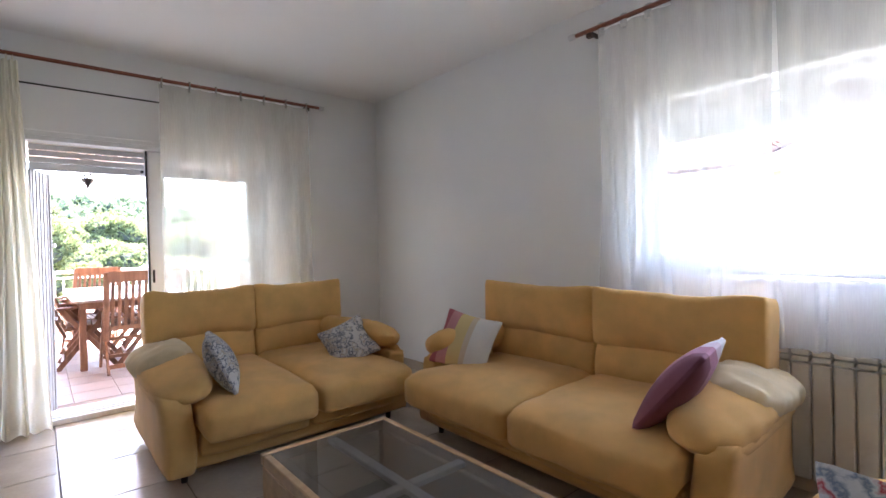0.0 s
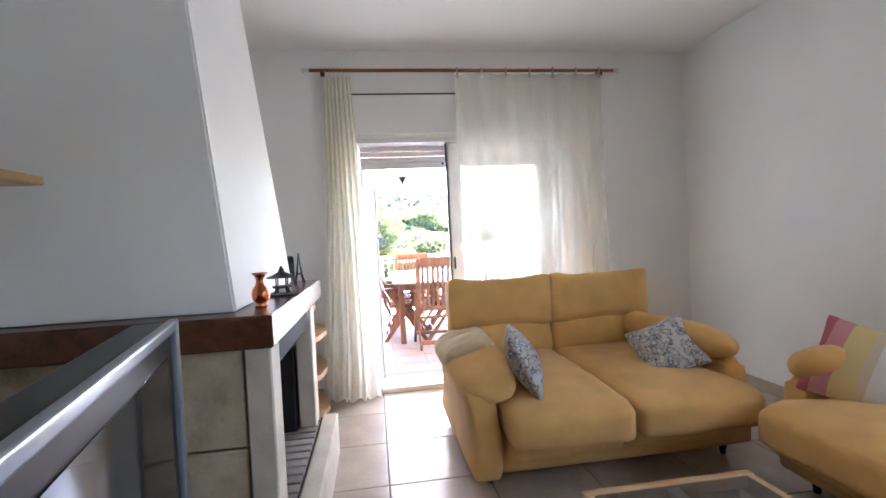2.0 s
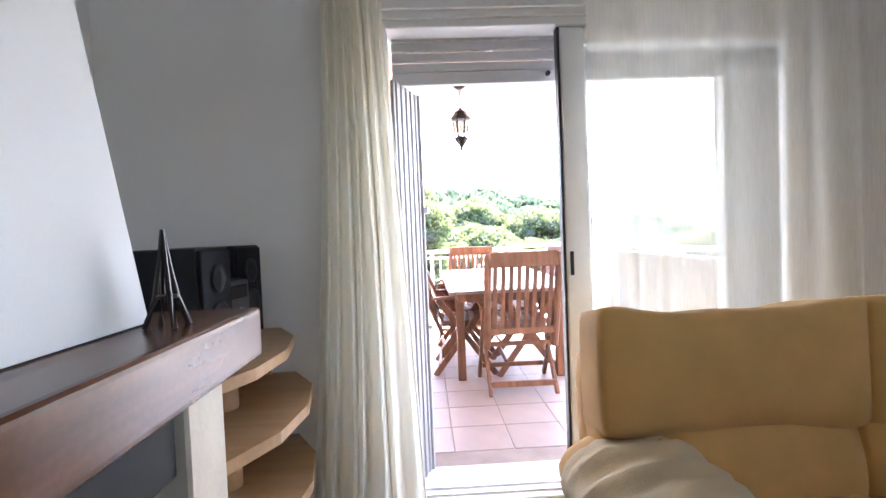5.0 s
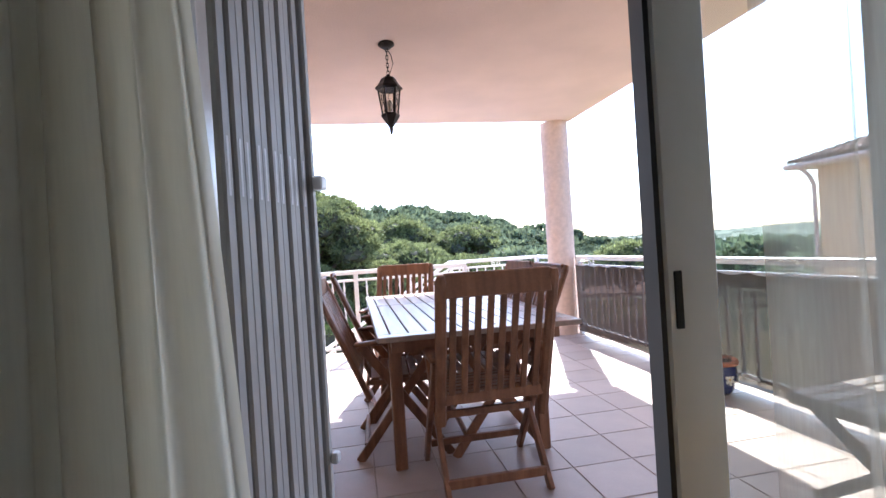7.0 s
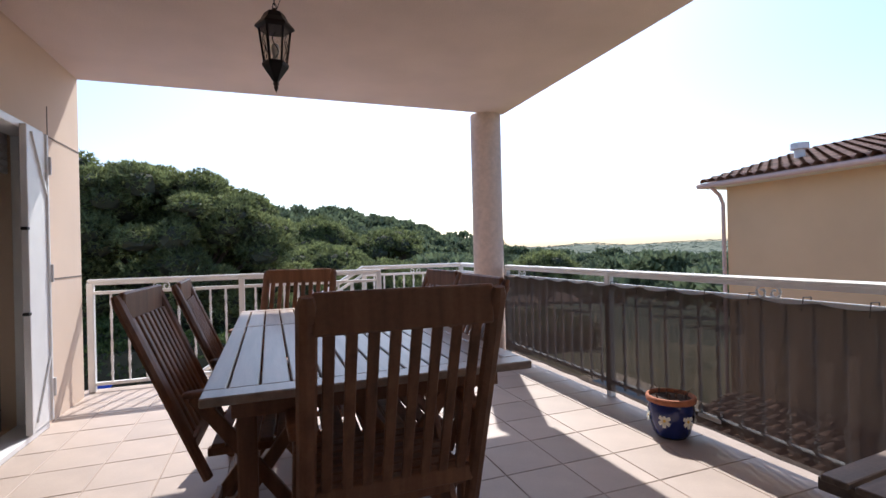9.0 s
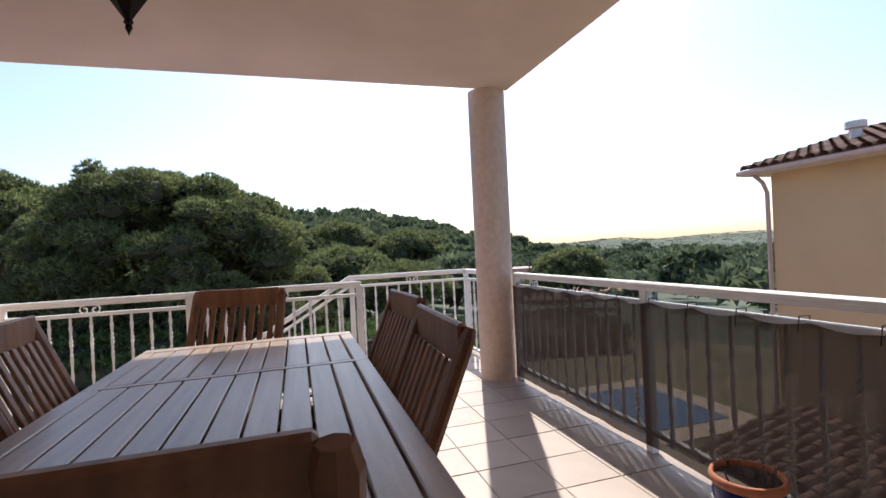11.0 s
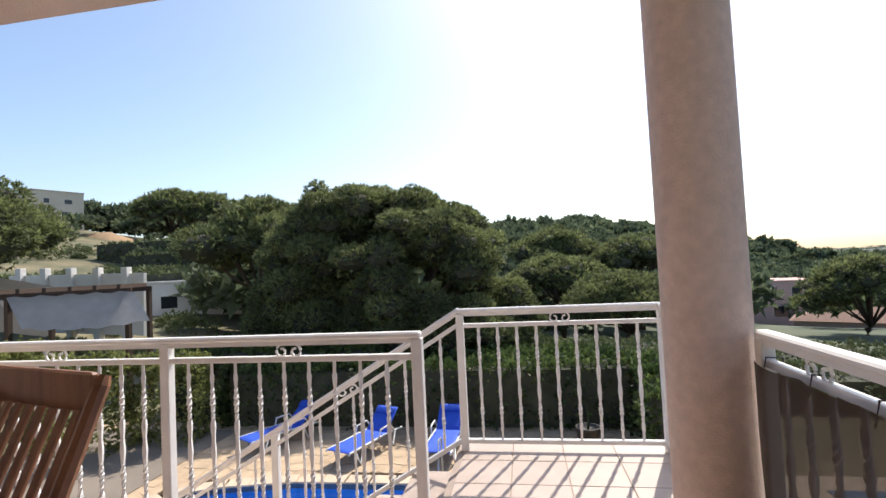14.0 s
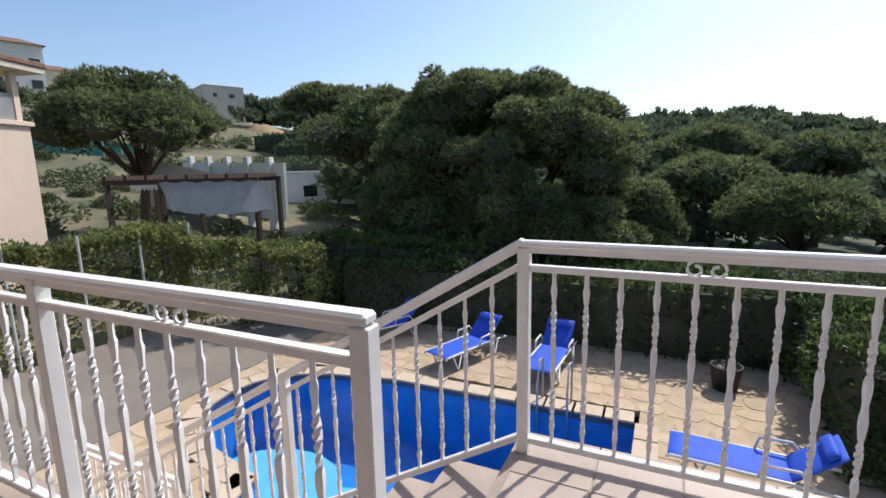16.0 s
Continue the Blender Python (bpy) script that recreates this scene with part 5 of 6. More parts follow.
# ---------------------------------------------------------------- ground and distance
EYE0 = Vector((1.5, 3.0))


def lerp_table(table, a):
    for (a0, v0), (a1, v1) in zip(table, table[1:]):
        if a <= a1:
            t = max(0, (a - a0) / (a1 - a0))
            return v0 + (v1 - v0) * t
    return table[-1][1]


# skyline by bearing (degrees clockwise from +y): rise in degrees, distance in metres
RISE = [(-180, 2), (-95, 7), (-70, 9.0), (-50, 7.6), (-38, 6.4), (-20, 5.2), (0, 4.6), (8, 4.3), (16, 2.9), (24, 0.6), (31, -1.0), (45, -1.6), (70, -1.4), (110, 0), (180, 2)]
FAR = [(-180, 150), (-70, 140), (-45, 150), (-20, 150), (0, 190), (20, 320), (35, 420), (70, 420), (180, 150)]


def ground_height(x, y):
    d = Vector((x, y)) - EYE0
    r, az = d.length, math.degrees(math.atan2(d.x, d.y))
    R, e = lerp_table(FAR, az), lerp_table(RISE, az)
    zr = 1.2 + R * math.tan(radians(e)) - 5.5
    s = smooth(14, R, r)
    valley = lerp_table([(-180, 0), (-60, 0), (-35, -1.5), (-10, -5), (20, -9), (60, -10), (100, -4), (180, 0)], az)
    z = -2.86 + (zr + 2.86) * s + valley * math.sin(math.pi * min(1, max(0, (r - 14) / (R * 0.9)))) ** 1.0
    if r > R:
        k = min(1, (r - R) / 300)
        z += (-14 - zr) * 0.5 * k * k * (3 - 2 * k)
    far_hill = smooth(700, 1500, r) * (9 + 24 * noise.noise((az * 0.12, r * 0.0008, 4))) * (0.4 + 0.6 * smooth(-20, 40, az))
    z += far_hill + smooth(30, 90, r) * 1.6 * noise.noise((x * 0.03, y * 0.03, 1))
    return z


gm = bmesh.new()
radii = [0, 7] + [7 * 1.16 ** k for k in range(1, 44)]
azs = [-180 + 4 * k for k in range(90)]
prev = None
for r in radii:
    ring = []
    for az in azs:
        x, y = EYE0.x + r * math.sin(radians(az)), EYE0.y + r * math.cos(radians(az))
        inside = -8 < x < 5 and 4 < y < 14
        ring.append(gm.verts.new((x, y, -4.6 if inside else -2.95 if r < 14 else ground_height(x, y) - 0.05)))
    if prev:
        for k in range(len(azs)):
            n = (k + 1) % len(azs)
            if r == radii[1]:
                gm.faces.new((prev[0], ring[k], ring[n]))
            else:
                gm.faces.new((prev[k], ring[k], ring[n], prev[n]))
    prev = ring
bmesh.ops.recalc_face_normals(gm, faces=gm.faces)
gob = setting("ground", gm, M_GROUND, "dry scrubby hillside running to the horizon", "ground")
gob.data.polygons.foreach_set("use_smooth", [True] * len(gob.data.polygons))


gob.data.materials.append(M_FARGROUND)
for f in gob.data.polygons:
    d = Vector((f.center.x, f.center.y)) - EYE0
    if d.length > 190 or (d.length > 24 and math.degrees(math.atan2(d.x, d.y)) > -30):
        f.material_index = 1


# ---------------------------------------------------------------- foliage
def leaves(points, normals, size, rng, per=3, long=1.6, wide=0.5):
    """Small crossed leaf blades round each point, as arrays of corners and faces."""
    V, F = [], []
    for p, nrm in zip(points, normals):
        for _ in range(per):
            d = Vector(nrm) * 0.9 + Vector((rng.uniform(-1, 1), rng.uniform(-1, 1), rng.uniform(-0.6, 1)))
            d.normalize()
            s = d.cross(Vector((rng.uniform(-1, 1), rng.uniform(-1, 1), rng.uniform(-1, 1)))).normalized()
            k = size * rng.uniform(0.6, 1.3)
            b = len(V)
            c = Vector(p)
            V += [c - s * k * wide, c + s * k * wide, c + d * k * long]
            F.append((b, b + 1, b + 2))
    return V, F


def mesh_from(name, V, F, material):
    me = bpy.data.meshes.new(name)
    me.from_pydata([tuple(v) for v in V], [], F)
    me.materials.append(material)
    return me


def crown_points(rng, n, lobes):
    """Points on a crown of flattened lobes (centre, radii), with outward normals."""
    P, Nn = [], []
    wts = [l[1][0] * l[1][1] for l in lobes]
    while len(P) < n:
        c, r = rng.choices(lobes, wts)[0]
        u = Vector((rng.gauss(0, 1), rng.gauss(0, 1), rng.gauss(0, 1))).normalized()
        if u.z < -0.1 and rng.random() < 0.82:
            continue
        k = rng.uniform(0.72, 1.03) + 0.10 * noise.noise(u * 3 + Vector(c))
        P.append((c[0] + u.x * r[0] * k, c[1] + u.y * r[1] * k, c[2] + u.z * r[2] * k))
        Nn.append(Vector((u.x / r[0], u.y / r[1], u.z / r[2])).normalized())
    return P, Nn


def umbrella_lobes(rng, w, h, z, count):
    out = []
    for k in range(count):
        a, d = rng.uniform(0, 6.28), (rng.random() ** 0.6) * w * 0.40
        r = w * rng.uniform(0.09, 0.19)
        top = h * (0.5 - 0.42 * (d / (w * 0.40)) ** 3)
        out.append(((d * math.cos(a), d * math.sin(a), z + top + rng.uniform(-0.12, 0.10) * h), (r, r, r * rng.uniform(0.55, 0.8))))
    return out


def pine(label, place, w, h, trunk, seed, tufts, size, material=None, group="pines", lean=0.4, lobes=None):
    rng = random.Random(seed)
    t = thing("pine_tree", label, "tree", pose(*place), group)
    lobes = lobes or umbrella_lobes(rng, w, h, trunk + h * 0.35, 55)
    tr = tube([(0, 0, -0.3), (lean * 0.3, 0.1, trunk * 0.5), (lean, 0.1, trunk), (lean * 0.8, 0, trunk + h * 0.5)], [w * 0.035, w * 0.03, w * 0.024, w * 0.008], 9)
    part("trunk", tr, M_BARK, t, "", True)
    for c, r in lobes[:18]:
        lb = tube([(lean * 0.9, 0.05, trunk * rng.uniform(0.75, 1.0)), (c[0] * 0.55 + lean * 0.3, c[1] * 0.55, trunk + (c[2] - trunk) * 0.45), (c[0], c[1], c[2])], [w * 0.013, w * 0.008, w * 0.003], 6)
        part("limb", lb, M_BARK, t, "", True)
    P, Nn = crown_points(rng, tufts, lobes)
    V, F = leaves(P, Nn, size, rng, 5, 1.9, 0.33)
    cr = new("crown", mesh_from("crown", V, F, material or M_PINE))
    cr.parent = t
    # dark lumps within the lobes, painting the crown's inner shade
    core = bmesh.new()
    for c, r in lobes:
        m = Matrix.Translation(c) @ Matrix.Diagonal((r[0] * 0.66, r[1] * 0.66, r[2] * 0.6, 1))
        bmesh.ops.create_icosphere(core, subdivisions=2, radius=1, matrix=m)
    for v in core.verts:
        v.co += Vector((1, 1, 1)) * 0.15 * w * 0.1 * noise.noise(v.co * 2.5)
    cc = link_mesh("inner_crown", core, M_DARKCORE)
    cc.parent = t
    return t


def gz(x, y):
    return ground_height(x, y)


def dome_lobes(rng, half, depth, top, low, count):
    """Clumps over a broad, deep crown that reaches almost down to the ground, tallest off its middle."""
    out = []
    while len(out) < count:
        u, v = rng.uniform(-1, 1), rng.uniform(-1, 1)
        d = math.hypot(u, v)
        if d > 1:
            continue
        crest = low + (top - low) * (1 - 0.72 * d ** 5.5) * (0.94 + 0.06 * math.cos(2.6 * (u + 0.25)))
        z = crest - (rng.random() ** 1.7) * (crest - low) * (0.9 if d > 0.55 else 0.35)
        r = half * rng.uniform(0.10, 0.185)
        out.append(((u * half, v * depth, z - r * 0.5), (r, r, r * rng.uniform(0.6, 0.85))))
    for k in range(9):  # tufted leaders standing above the crown
        r = rng.uniform(0.25, 0.5)
        out.append(((rng.uniform(-0.48, -0.12) * half, rng.uniform(-0.4, 0.2) * depth, top + rng.uniform(-0.62, -0.22)), (r, r, r * 1.2)))
    return out


def pine_to(label, x, y, top, w, h, seed, tufts, size):
    """A pine on the slope whose crown ends at a given height."""
    z = gz(x, y)
    pine(label, (x, y, z), w, h, max(0.8, top - z - 0.92 * h), seed, tufts, size)


pine("broad dark green pine beyond the pool, crown near the ground", (-3.05, 20.6, -3.4), 11.0, 4.3, 2.7, 3, 90000, 0.08, lobes=dome_lobes(random.Random(3), 5.4, 3.6, 7.8, 1.2, 230))
pine_to("umbrella pine beside the broad pine", -11.2, 25.0, 4.2, 7.5, 4.2, 4, 13000, 0.12)
pine("round-headed pine above the neighbouring garden", (-23.6, 20.6, gz(-23.6, 20.6)), 8.4, 5.0, 3.3, 5, 16000, 0.12)
pine_to("low bright umbrella pine on the valley slope", 8.2, 33.0, -0.3, 7.5, 3.0, 6, 10000, 0.13)
pine_to("umbrella pine on the valley slope", 5.0, 40.0, 1.0, 8.0, 3.6, 7, 8000, 0.15)
pine_to("umbrella pine among the valley woods", 5.5, 55.0, 3.9, 10.0, 4.6, 8, 7000, 0.18)
pine_to("broad umbrella pine lower in the valley woods", 13.5, 52.0, 2.6, 9.5, 4.2, 14, 7000, 0.18)
pine_to("tall pine on the valley edge", 16.0, 46.0, -0.4, 7.5, 4.5, 9, 6000, 0.18)
pine_to("dark pine among the valley roofs", 29.5, 46.5, -1.2, 8.5, 5.2, 10, 6000, 0.18)
pine("pine over the white terrace house", (-14.5, 45.0, gz(-14.5, 45)), 8.0, 4.4, 4.2, 11, 3000, 0.25)

for x, y, top in ((-74, 96, 21.7), (-68, 100, 21.0), (-61, 105, 19.6)):
    pine("dark pine on the skyline of the hill", (x, y, gz(x, y)), 14.0, 8.5, top - 1.9 - gz(x, y) - 7.6, int(-x), 2500, 0.5)

# woods on the hills, as one mass of crowns
rng = random.Random(12)
protos = []
for s in range(4):
    r2 = random.Random(50 + s)
    lb = umbrella_lobes(r2, 1.0, 0.55, 0.42, 15)
    P, Nn = crown_points(r2, 260, lb)
    protos.append(leaves(P, Nn, 0.085, r2, 3, 1.2))
VV, FF = [], []
FV, FFF = [], []


def plant(x, y, w, hh, z, share_of, turn):
    V, F = protos[rng.randrange(4)]
    n = int(len(F) * share_of)
    k = 1.0 / math.sqrt(share_of)
    ca, sa = math.cos(turn), math.sin(turn)
    b = len(VV)
    for q in rng.sample(range(len(F)), n) if n < len(F) else range(len(F)):
        t0, t1, t2 = (V[i] for i in F[q])
        c = (t0 + t1 + t2) / 3
        for v in (t0, t1, t2):
            v = c + (v - c) * k
            VV.append((x + w * (v[0] * ca - v[1] * sa), y + w * (v[0] * sa + v[1] * ca), z + hh * v[2]))
        FF.append((b, b + 1, b + 2))
        b += 3


count, tries = 0, 0
while count < 3000 and tries < 40000:
    tries += 1
    az = rng.uniform(-80, 74)
    R = lerp_table(FAR, az)
    u = rng.random()
    r = 26 + (R * 1.10 - 26) * u ** 0.62
    x, y = EYE0.x + r * math.sin(radians(az)), EYE0.y + r * math.cos(radians(az))
    if r < 34 and -40 < az < 40:
        continue
    clear = az < -33 and r < 0.92 * R
    if clear and rng.random() < 0.965:
        continue
    if az > 22 and r < 60 and rng.random() < 0.7:
        continue
    if 21 < az < 40 and r < 90 and rng.random() < 0.88:
        continue
    w = rng.uniform(4.0, 7.5) * (0.7 if clear else 1) * (1 + r / 500)
    plant(x, y, w, w * rng.uniform(0.8, 1.15), gz(x, y) - 0.8, 0.75 if r < 80 else (0.28 if r < 180 else 0.14), count)
    count += 1
woods = new("woodland", mesh_from("woodland", VV, FF, M_WOODS))
tagged(woods, "dense green pine woods covering the hills", "woods", "", "stuff")
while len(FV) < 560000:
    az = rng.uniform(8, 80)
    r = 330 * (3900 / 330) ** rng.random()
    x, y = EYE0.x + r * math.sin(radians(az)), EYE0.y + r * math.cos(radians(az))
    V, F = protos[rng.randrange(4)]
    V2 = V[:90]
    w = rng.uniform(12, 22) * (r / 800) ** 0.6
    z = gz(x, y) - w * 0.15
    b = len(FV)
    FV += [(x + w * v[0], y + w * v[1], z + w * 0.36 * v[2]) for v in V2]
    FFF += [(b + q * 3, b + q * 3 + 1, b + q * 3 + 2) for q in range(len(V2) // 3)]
# far crowns get their haze from the tinted foliage colour
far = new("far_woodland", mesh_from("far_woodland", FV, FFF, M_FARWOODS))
tagged(far, "woods on the far hills, distance haze put into their blue-green", "woods", "", "stuff")


def leaf_mass(name, label, boxes, n, size, material, seed, category="hedge", core=True):
    """A clipped or rambling mass of leaves filling boxes (lo, hi), round a dark core for the shade inside."""
    rg = random.Random(seed)
    P, Nn = [], []
    vols = [(hi[0] - lo[0] + hi[1] - lo[1]) * (hi[2] - lo[2] + 0.5) for lo, hi in boxes]
    for _ in range(n):
        lo, hi = rg.choices(boxes, vols)[0]
        q = Vector([rg.uniform(lo[i], hi[i]) for i in range(3)])
        face = rg.choice((0, 0, 1, 1, 2, 2, 2))
        sgn = 1 if face == 2 or rg.random() < 0.5 else 0
        q[face] = hi[face] if sgn else lo[face]
        nn = Vector((0, 0, 0))
        nn[face] = 1 if sgn else -1
        if not core:
            q -= nn * rg.uniform(0, 0.3)
        q += Vector((1, 1, 1)) * 0.28 * noise.noise(q * 0.9 + Vector((seed, 0, 0))) + Vector((rg.gauss(0, 0.06), rg.gauss(0, 0.06), rg.gauss(0, 0.08)))
        P.append(q)
        Nn.append(nn)
    V, F = leaves(P, Nn, size, rg, 3, 1.1)
    me = mesh_from(name, V, F, material)
    h = thing(name, label, category)
    lv = new("leaves", me)
    lv.parent = h
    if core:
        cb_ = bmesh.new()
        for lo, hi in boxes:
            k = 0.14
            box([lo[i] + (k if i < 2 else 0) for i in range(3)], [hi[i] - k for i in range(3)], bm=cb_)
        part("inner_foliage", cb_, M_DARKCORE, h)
    return h


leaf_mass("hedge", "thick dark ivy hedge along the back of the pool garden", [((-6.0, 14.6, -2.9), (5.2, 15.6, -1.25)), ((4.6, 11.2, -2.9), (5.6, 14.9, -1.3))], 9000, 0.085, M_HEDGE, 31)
leaf_mass("hedge", "ivy-covered fence along the neighbour's plot, sunlight put into its leaf colour", [((-10.6, 7.2, -2.9), (-9.9, 13.2, -0.25)), ((-9.9, 12.4, -2.9), (-7.6, 13.2, -0.5)), ((-7.7, 13.2, -2.9), (-6.0, 14.2, -0.7))], 16000, 0.075, M_IVY, 32, core=False)
ivy_fence = bpy.data.objects["hedge.001"]
for k in range(5):
    part("fence_post", tube([(-9.82, 7.4 + 1.4 * k, -2.9), (-9.82, 7.4 + 1.4 * k, -0.1)], 0.03, 8), M_SHUTTER, ivy_fence, "grey metal fence post")
leaf_mass("shrub", "dark rambling shrubs below the pines", [((-8.5, 15.4, -3.2), (-2.0, 17.2, -0.9)), ((-3.0, 16.6, -3.3), (3.5, 18.6, -1.4))], 8000, 0.10, M_HEDGE, 33, "shrub")
leaf_mass("shrub", "grey-green olive shrubs on the slope", [((2.2, 18.5, -3.6), (7.5, 22.0, -1.9)), ((8.0, 17.0, -3.8), (14.0, 22.0, -2.2))], 7000, 0.11, M_SHRUB, 34, "shrub")
for i, (x, y, sx, h) in enumerate(((-40, 34, 3.0, 1.6), (-38, 50, 4, 1.8), (-33, 45, 5, 2.4), (-24, 52, 4.5, 2.2), (-40, 58, 6, 3), (-31, 64, 6, 2.8), (-48, 62, 6, 3), (-19, 17, 2.2, 1.3), (-17, 14.8, 1.6, 1.1))):
    z = gz(x, y)
    leaf_mass("shrub", "pale dry shrub on the scrubby slope", [((x - sx, y - sx * .7, z - 0.4), (x + sx, y + sx * .7, z + h))], 900, 0.28 if y > 28 else 0.14, M_SHRUB, 60 + i, "shrub")

# dry scrub on the open hillside, as one mass
rs = random.Random(91)
SP, SN = [], []
for i in range(150):
    az, r = rs.uniform(-80, -36), 15 + 75 * rs.random() ** 0.8
    x, y = EYE0.x + r * math.sin(radians(az)), EYE0.y + r * math.cos(radians(az))
    if x > -15:
        continue
    z, sx = gz(x, y), rs.uniform(0.4, 1.2) * (1 + r / 80)
    for _ in range(260):
        u = Vector((rs.gauss(0, 1), rs.gauss(0, 1), abs(rs.gauss(0, 1)))).normalized()
        k = rs.uniform(0.6, 1.05) + 0.25 * noise.noise(u * 2 + Vector((i, 0, 0)))
        SP.append(Vector((x + u.x * sx * k, y + u.y * sx * k, z - 0.1 + u.z * sx * 0.75 * k)))
        SN.append(u)
V, F = leaves(SP, SN, 0.17, rs, 3, 1.2)
scrub = new("scrub", mesh_from("scrub", V, F, M_SHRUB))
tagged(scrub, "low grey-green scrub bushes over the dry slope", "scrub", "", "stuff")

# ---------------------------------------------------------------- pool garden
GZ = -2.80


def pool_outline():
    pts = [(2.05, 7.2), (2.05, 11.62), (-2.35, 11.52)]
    for k in range(1, 10):
        a = math.pi / 2 + k * math.pi / 10
        pts.append((-3.15 + 1.75 * math.cos(a), 9.85 + 1.45 * math.sin(a)))
    pts += [(-2.5, 8.2), (-2.3, 7.2)]
    return pts


OUT = pool_outline()


def in_poly(x, y, poly):
    ins = False
    for (x0_, y0_), (x1_, y1_) in zip(poly, poly[1:] + poly[:1]):
        if (y0_ > y) != (y1_ > y) and x < (x1_ - x0_) * (y - y0_) / (y1_ - y0_) + x0_:
            ins = not ins
    return ins


pool = thing("swimming_pool", "deep blue mosaic swimming pool with a rounded shallow end", "pool")
pb = bmesh.new()
lo_ = [pb.verts.new((x, y, GZ - 1.3)) for x, y in OUT]
hi_ = [pb.verts.new((x, y, GZ - 0.02)) for x, y in OUT]
n_ = len(OUT)
for i in range(n_):
    pb.faces.new((lo_[i], lo_[(i + 1) % n_], hi_[(i + 1) % n_], hi_[i]))
pb.faces.new(lo_)
part("basin", pb, M_POOLTILE, pool)
wb = bmesh.new()
wv = [wb.verts.new((x, y, GZ - 0.12)) for x, y in OUT]
wb.faces.new(wv)
wt = part("water", wb, M_WATER, pool, "clear pool water")
wt.visible_shadow = False
stp = bmesh.new()
plate(stp, [(-2.75 + 1.15 * math.cos(k * math.pi / 12), 8.55 + 1.0 * math.sin(k * math.pi / 12)) for k in range(24)], GZ - 1.3, GZ - 0.5)
plate(stp, [(-1.2 + 1.7 * math.cos(k * math.pi / 12), 8.3 + 1.3 * math.sin(k * math.pi / 12)) for k in range(24)], GZ - 1.299, GZ - 0.85)
part("shallow_step", stp, M_POOLSTEP, pool, "pale blue rounded shallow step")
bd_ = bmesh.new()
for (x0_, y0_), (x1_, y1_) in zip(OUT, OUT[1:] + OUT[:1]):
    beam((x0_, y0_, GZ - 0.07), (x1_, y1_, GZ - 0.07), 0.012, 0.09, bm=bd_)
part("tile_band", bd_, M_POOLBAND, pool, "patterned tile band at the waterline")
ld = part("ladder", tube([(1.0, 11.9, GZ), (1.0, 11.9, GZ + 0.75), (1.0, 11.62, GZ + 0.8), (1.0, 11.5, GZ + 0.4), (1.0, 11.5, GZ - 0.6)], 0.02, 8), M_SILVER, pool, "steel ladder rail", True)
part("rail", tube([(0.5, 11.9, GZ), (0.5, 11.9, GZ + 0.75), (0.5, 11.62, GZ + 0.8), (0.5, 11.5, GZ + 0.4), (0.5, 11.5, GZ - 0.6)], 0.02, 8), M_SILVER, ld, "", True)
# coping stones round the pool, and flagstones beyond
for (x0_, y0_), (x1_, y1_) in zip(OUT, OUT[1:] + OUT[:1]):
    d = Vector((x1_ - x0_, y1_ - y0_, 0))
    nrm = Vector((d.y, -d.x, 0)).normalized() * -1 if in_poly((x0_ + x1_) / 2 + 0.05 * d.y / d.length, (y0_ + y1_) / 2 - 0.05 * d.x / d.length, OUT) else Vector((d.y, -d.x, 0)).normalized()
    cnt = max(1, round(d.length / 0.5))
    for k in range(cnt):
        a = Vector((x0_, y0_, 0)) + d * (k / cnt + 0.005)
        b = Vector((x0_, y0_, 0)) + d * ((k + 1) / cnt - 0.005)
        cs = bmesh.new()
        o1 = nrm * 0.34
        plate(cs, [(a.x, a.y), (b.x, b.y), (b.x + o1.x, b.y + o1.y), (a.x + o1.x, a.y + o1.y)], GZ - 0.03, GZ + 0.012)
        bmesh.ops.recalc_face_normals(cs, faces=cs.faces)
        part("coping_stone", cs, M_COPING, pool)
pv = bmesh.new()
xs = [-9.9 + 0.5 * i for i in range(32)]
ys = [6.05 + 0.5 * i for i in range(18)]
for x in xs:
    for y in ys:
        if not in_poly(x + 0.25, y + 0.25, OUT) and not any(in_poly(x + a, y + b, OUT) for a in (0, 0.5) for b in (0, 0.5)):
            box((x, y, GZ - 0.1), (x + 0.5, y + 0.5, GZ - 0.007), bm=pv)
bmesh.ops.remove_doubles(pv, verts=pv.verts[:], dist=1e-4)
paving = setting("pavement", pv, M_FLAGJ, "sandy flagstone terrace round the pool", "paving")
ph = box((-9.85, 6.06, GZ - 0.02), (-5.45, 14.4, GZ + 0.012))
setting("pavement_path", ph, M_PATH, "grey-brown path beside the pool terrace", "paving")
fs = bmesh.new()
rg = random.Random(77)
x = -9.9
yy = 6.05
while yy < 14.9:
    x = -5.5 + rg.uniform(0, 0.3)
    hh = rg.uniform(0.34, 0.5)
    while x < 5.8:
        ww = rg.uniform(0.32, 0.62)
        pts = []
        for k in range(7):
            a = k * 2 * math.pi / 7 + rg.uniform(-0.25, 0.25)
            q = max(abs(math.cos(a)), abs(math.sin(a)))
            pts.append((x + ww / 2 + 0.48 * ww * math.cos(a) / q * rg.uniform(0.88, 1.0), yy + hh / 2 + 0.48 * hh * math.sin(a) / q * rg.uniform(0.88, 1.0)))
        if not any(in_poly(px, py, OUT) for px, py in pts) and min(math.hypot(px - qx, py - qy) for px, py in pts for qx, qy in OUT) > 0.2:
            plate(fs, pts, GZ - 0.03, GZ + rg.uniform(-0.004, 0.006))
        x += ww
    yy += hh
bmesh.ops.recalc_face_normals(fs, faces=fs.faces)
fl_ = part("flagstones", fs, M_FLAG, paving)
tagged(fl_, "irregular sand-coloured flagstones", "", "", "stuff")


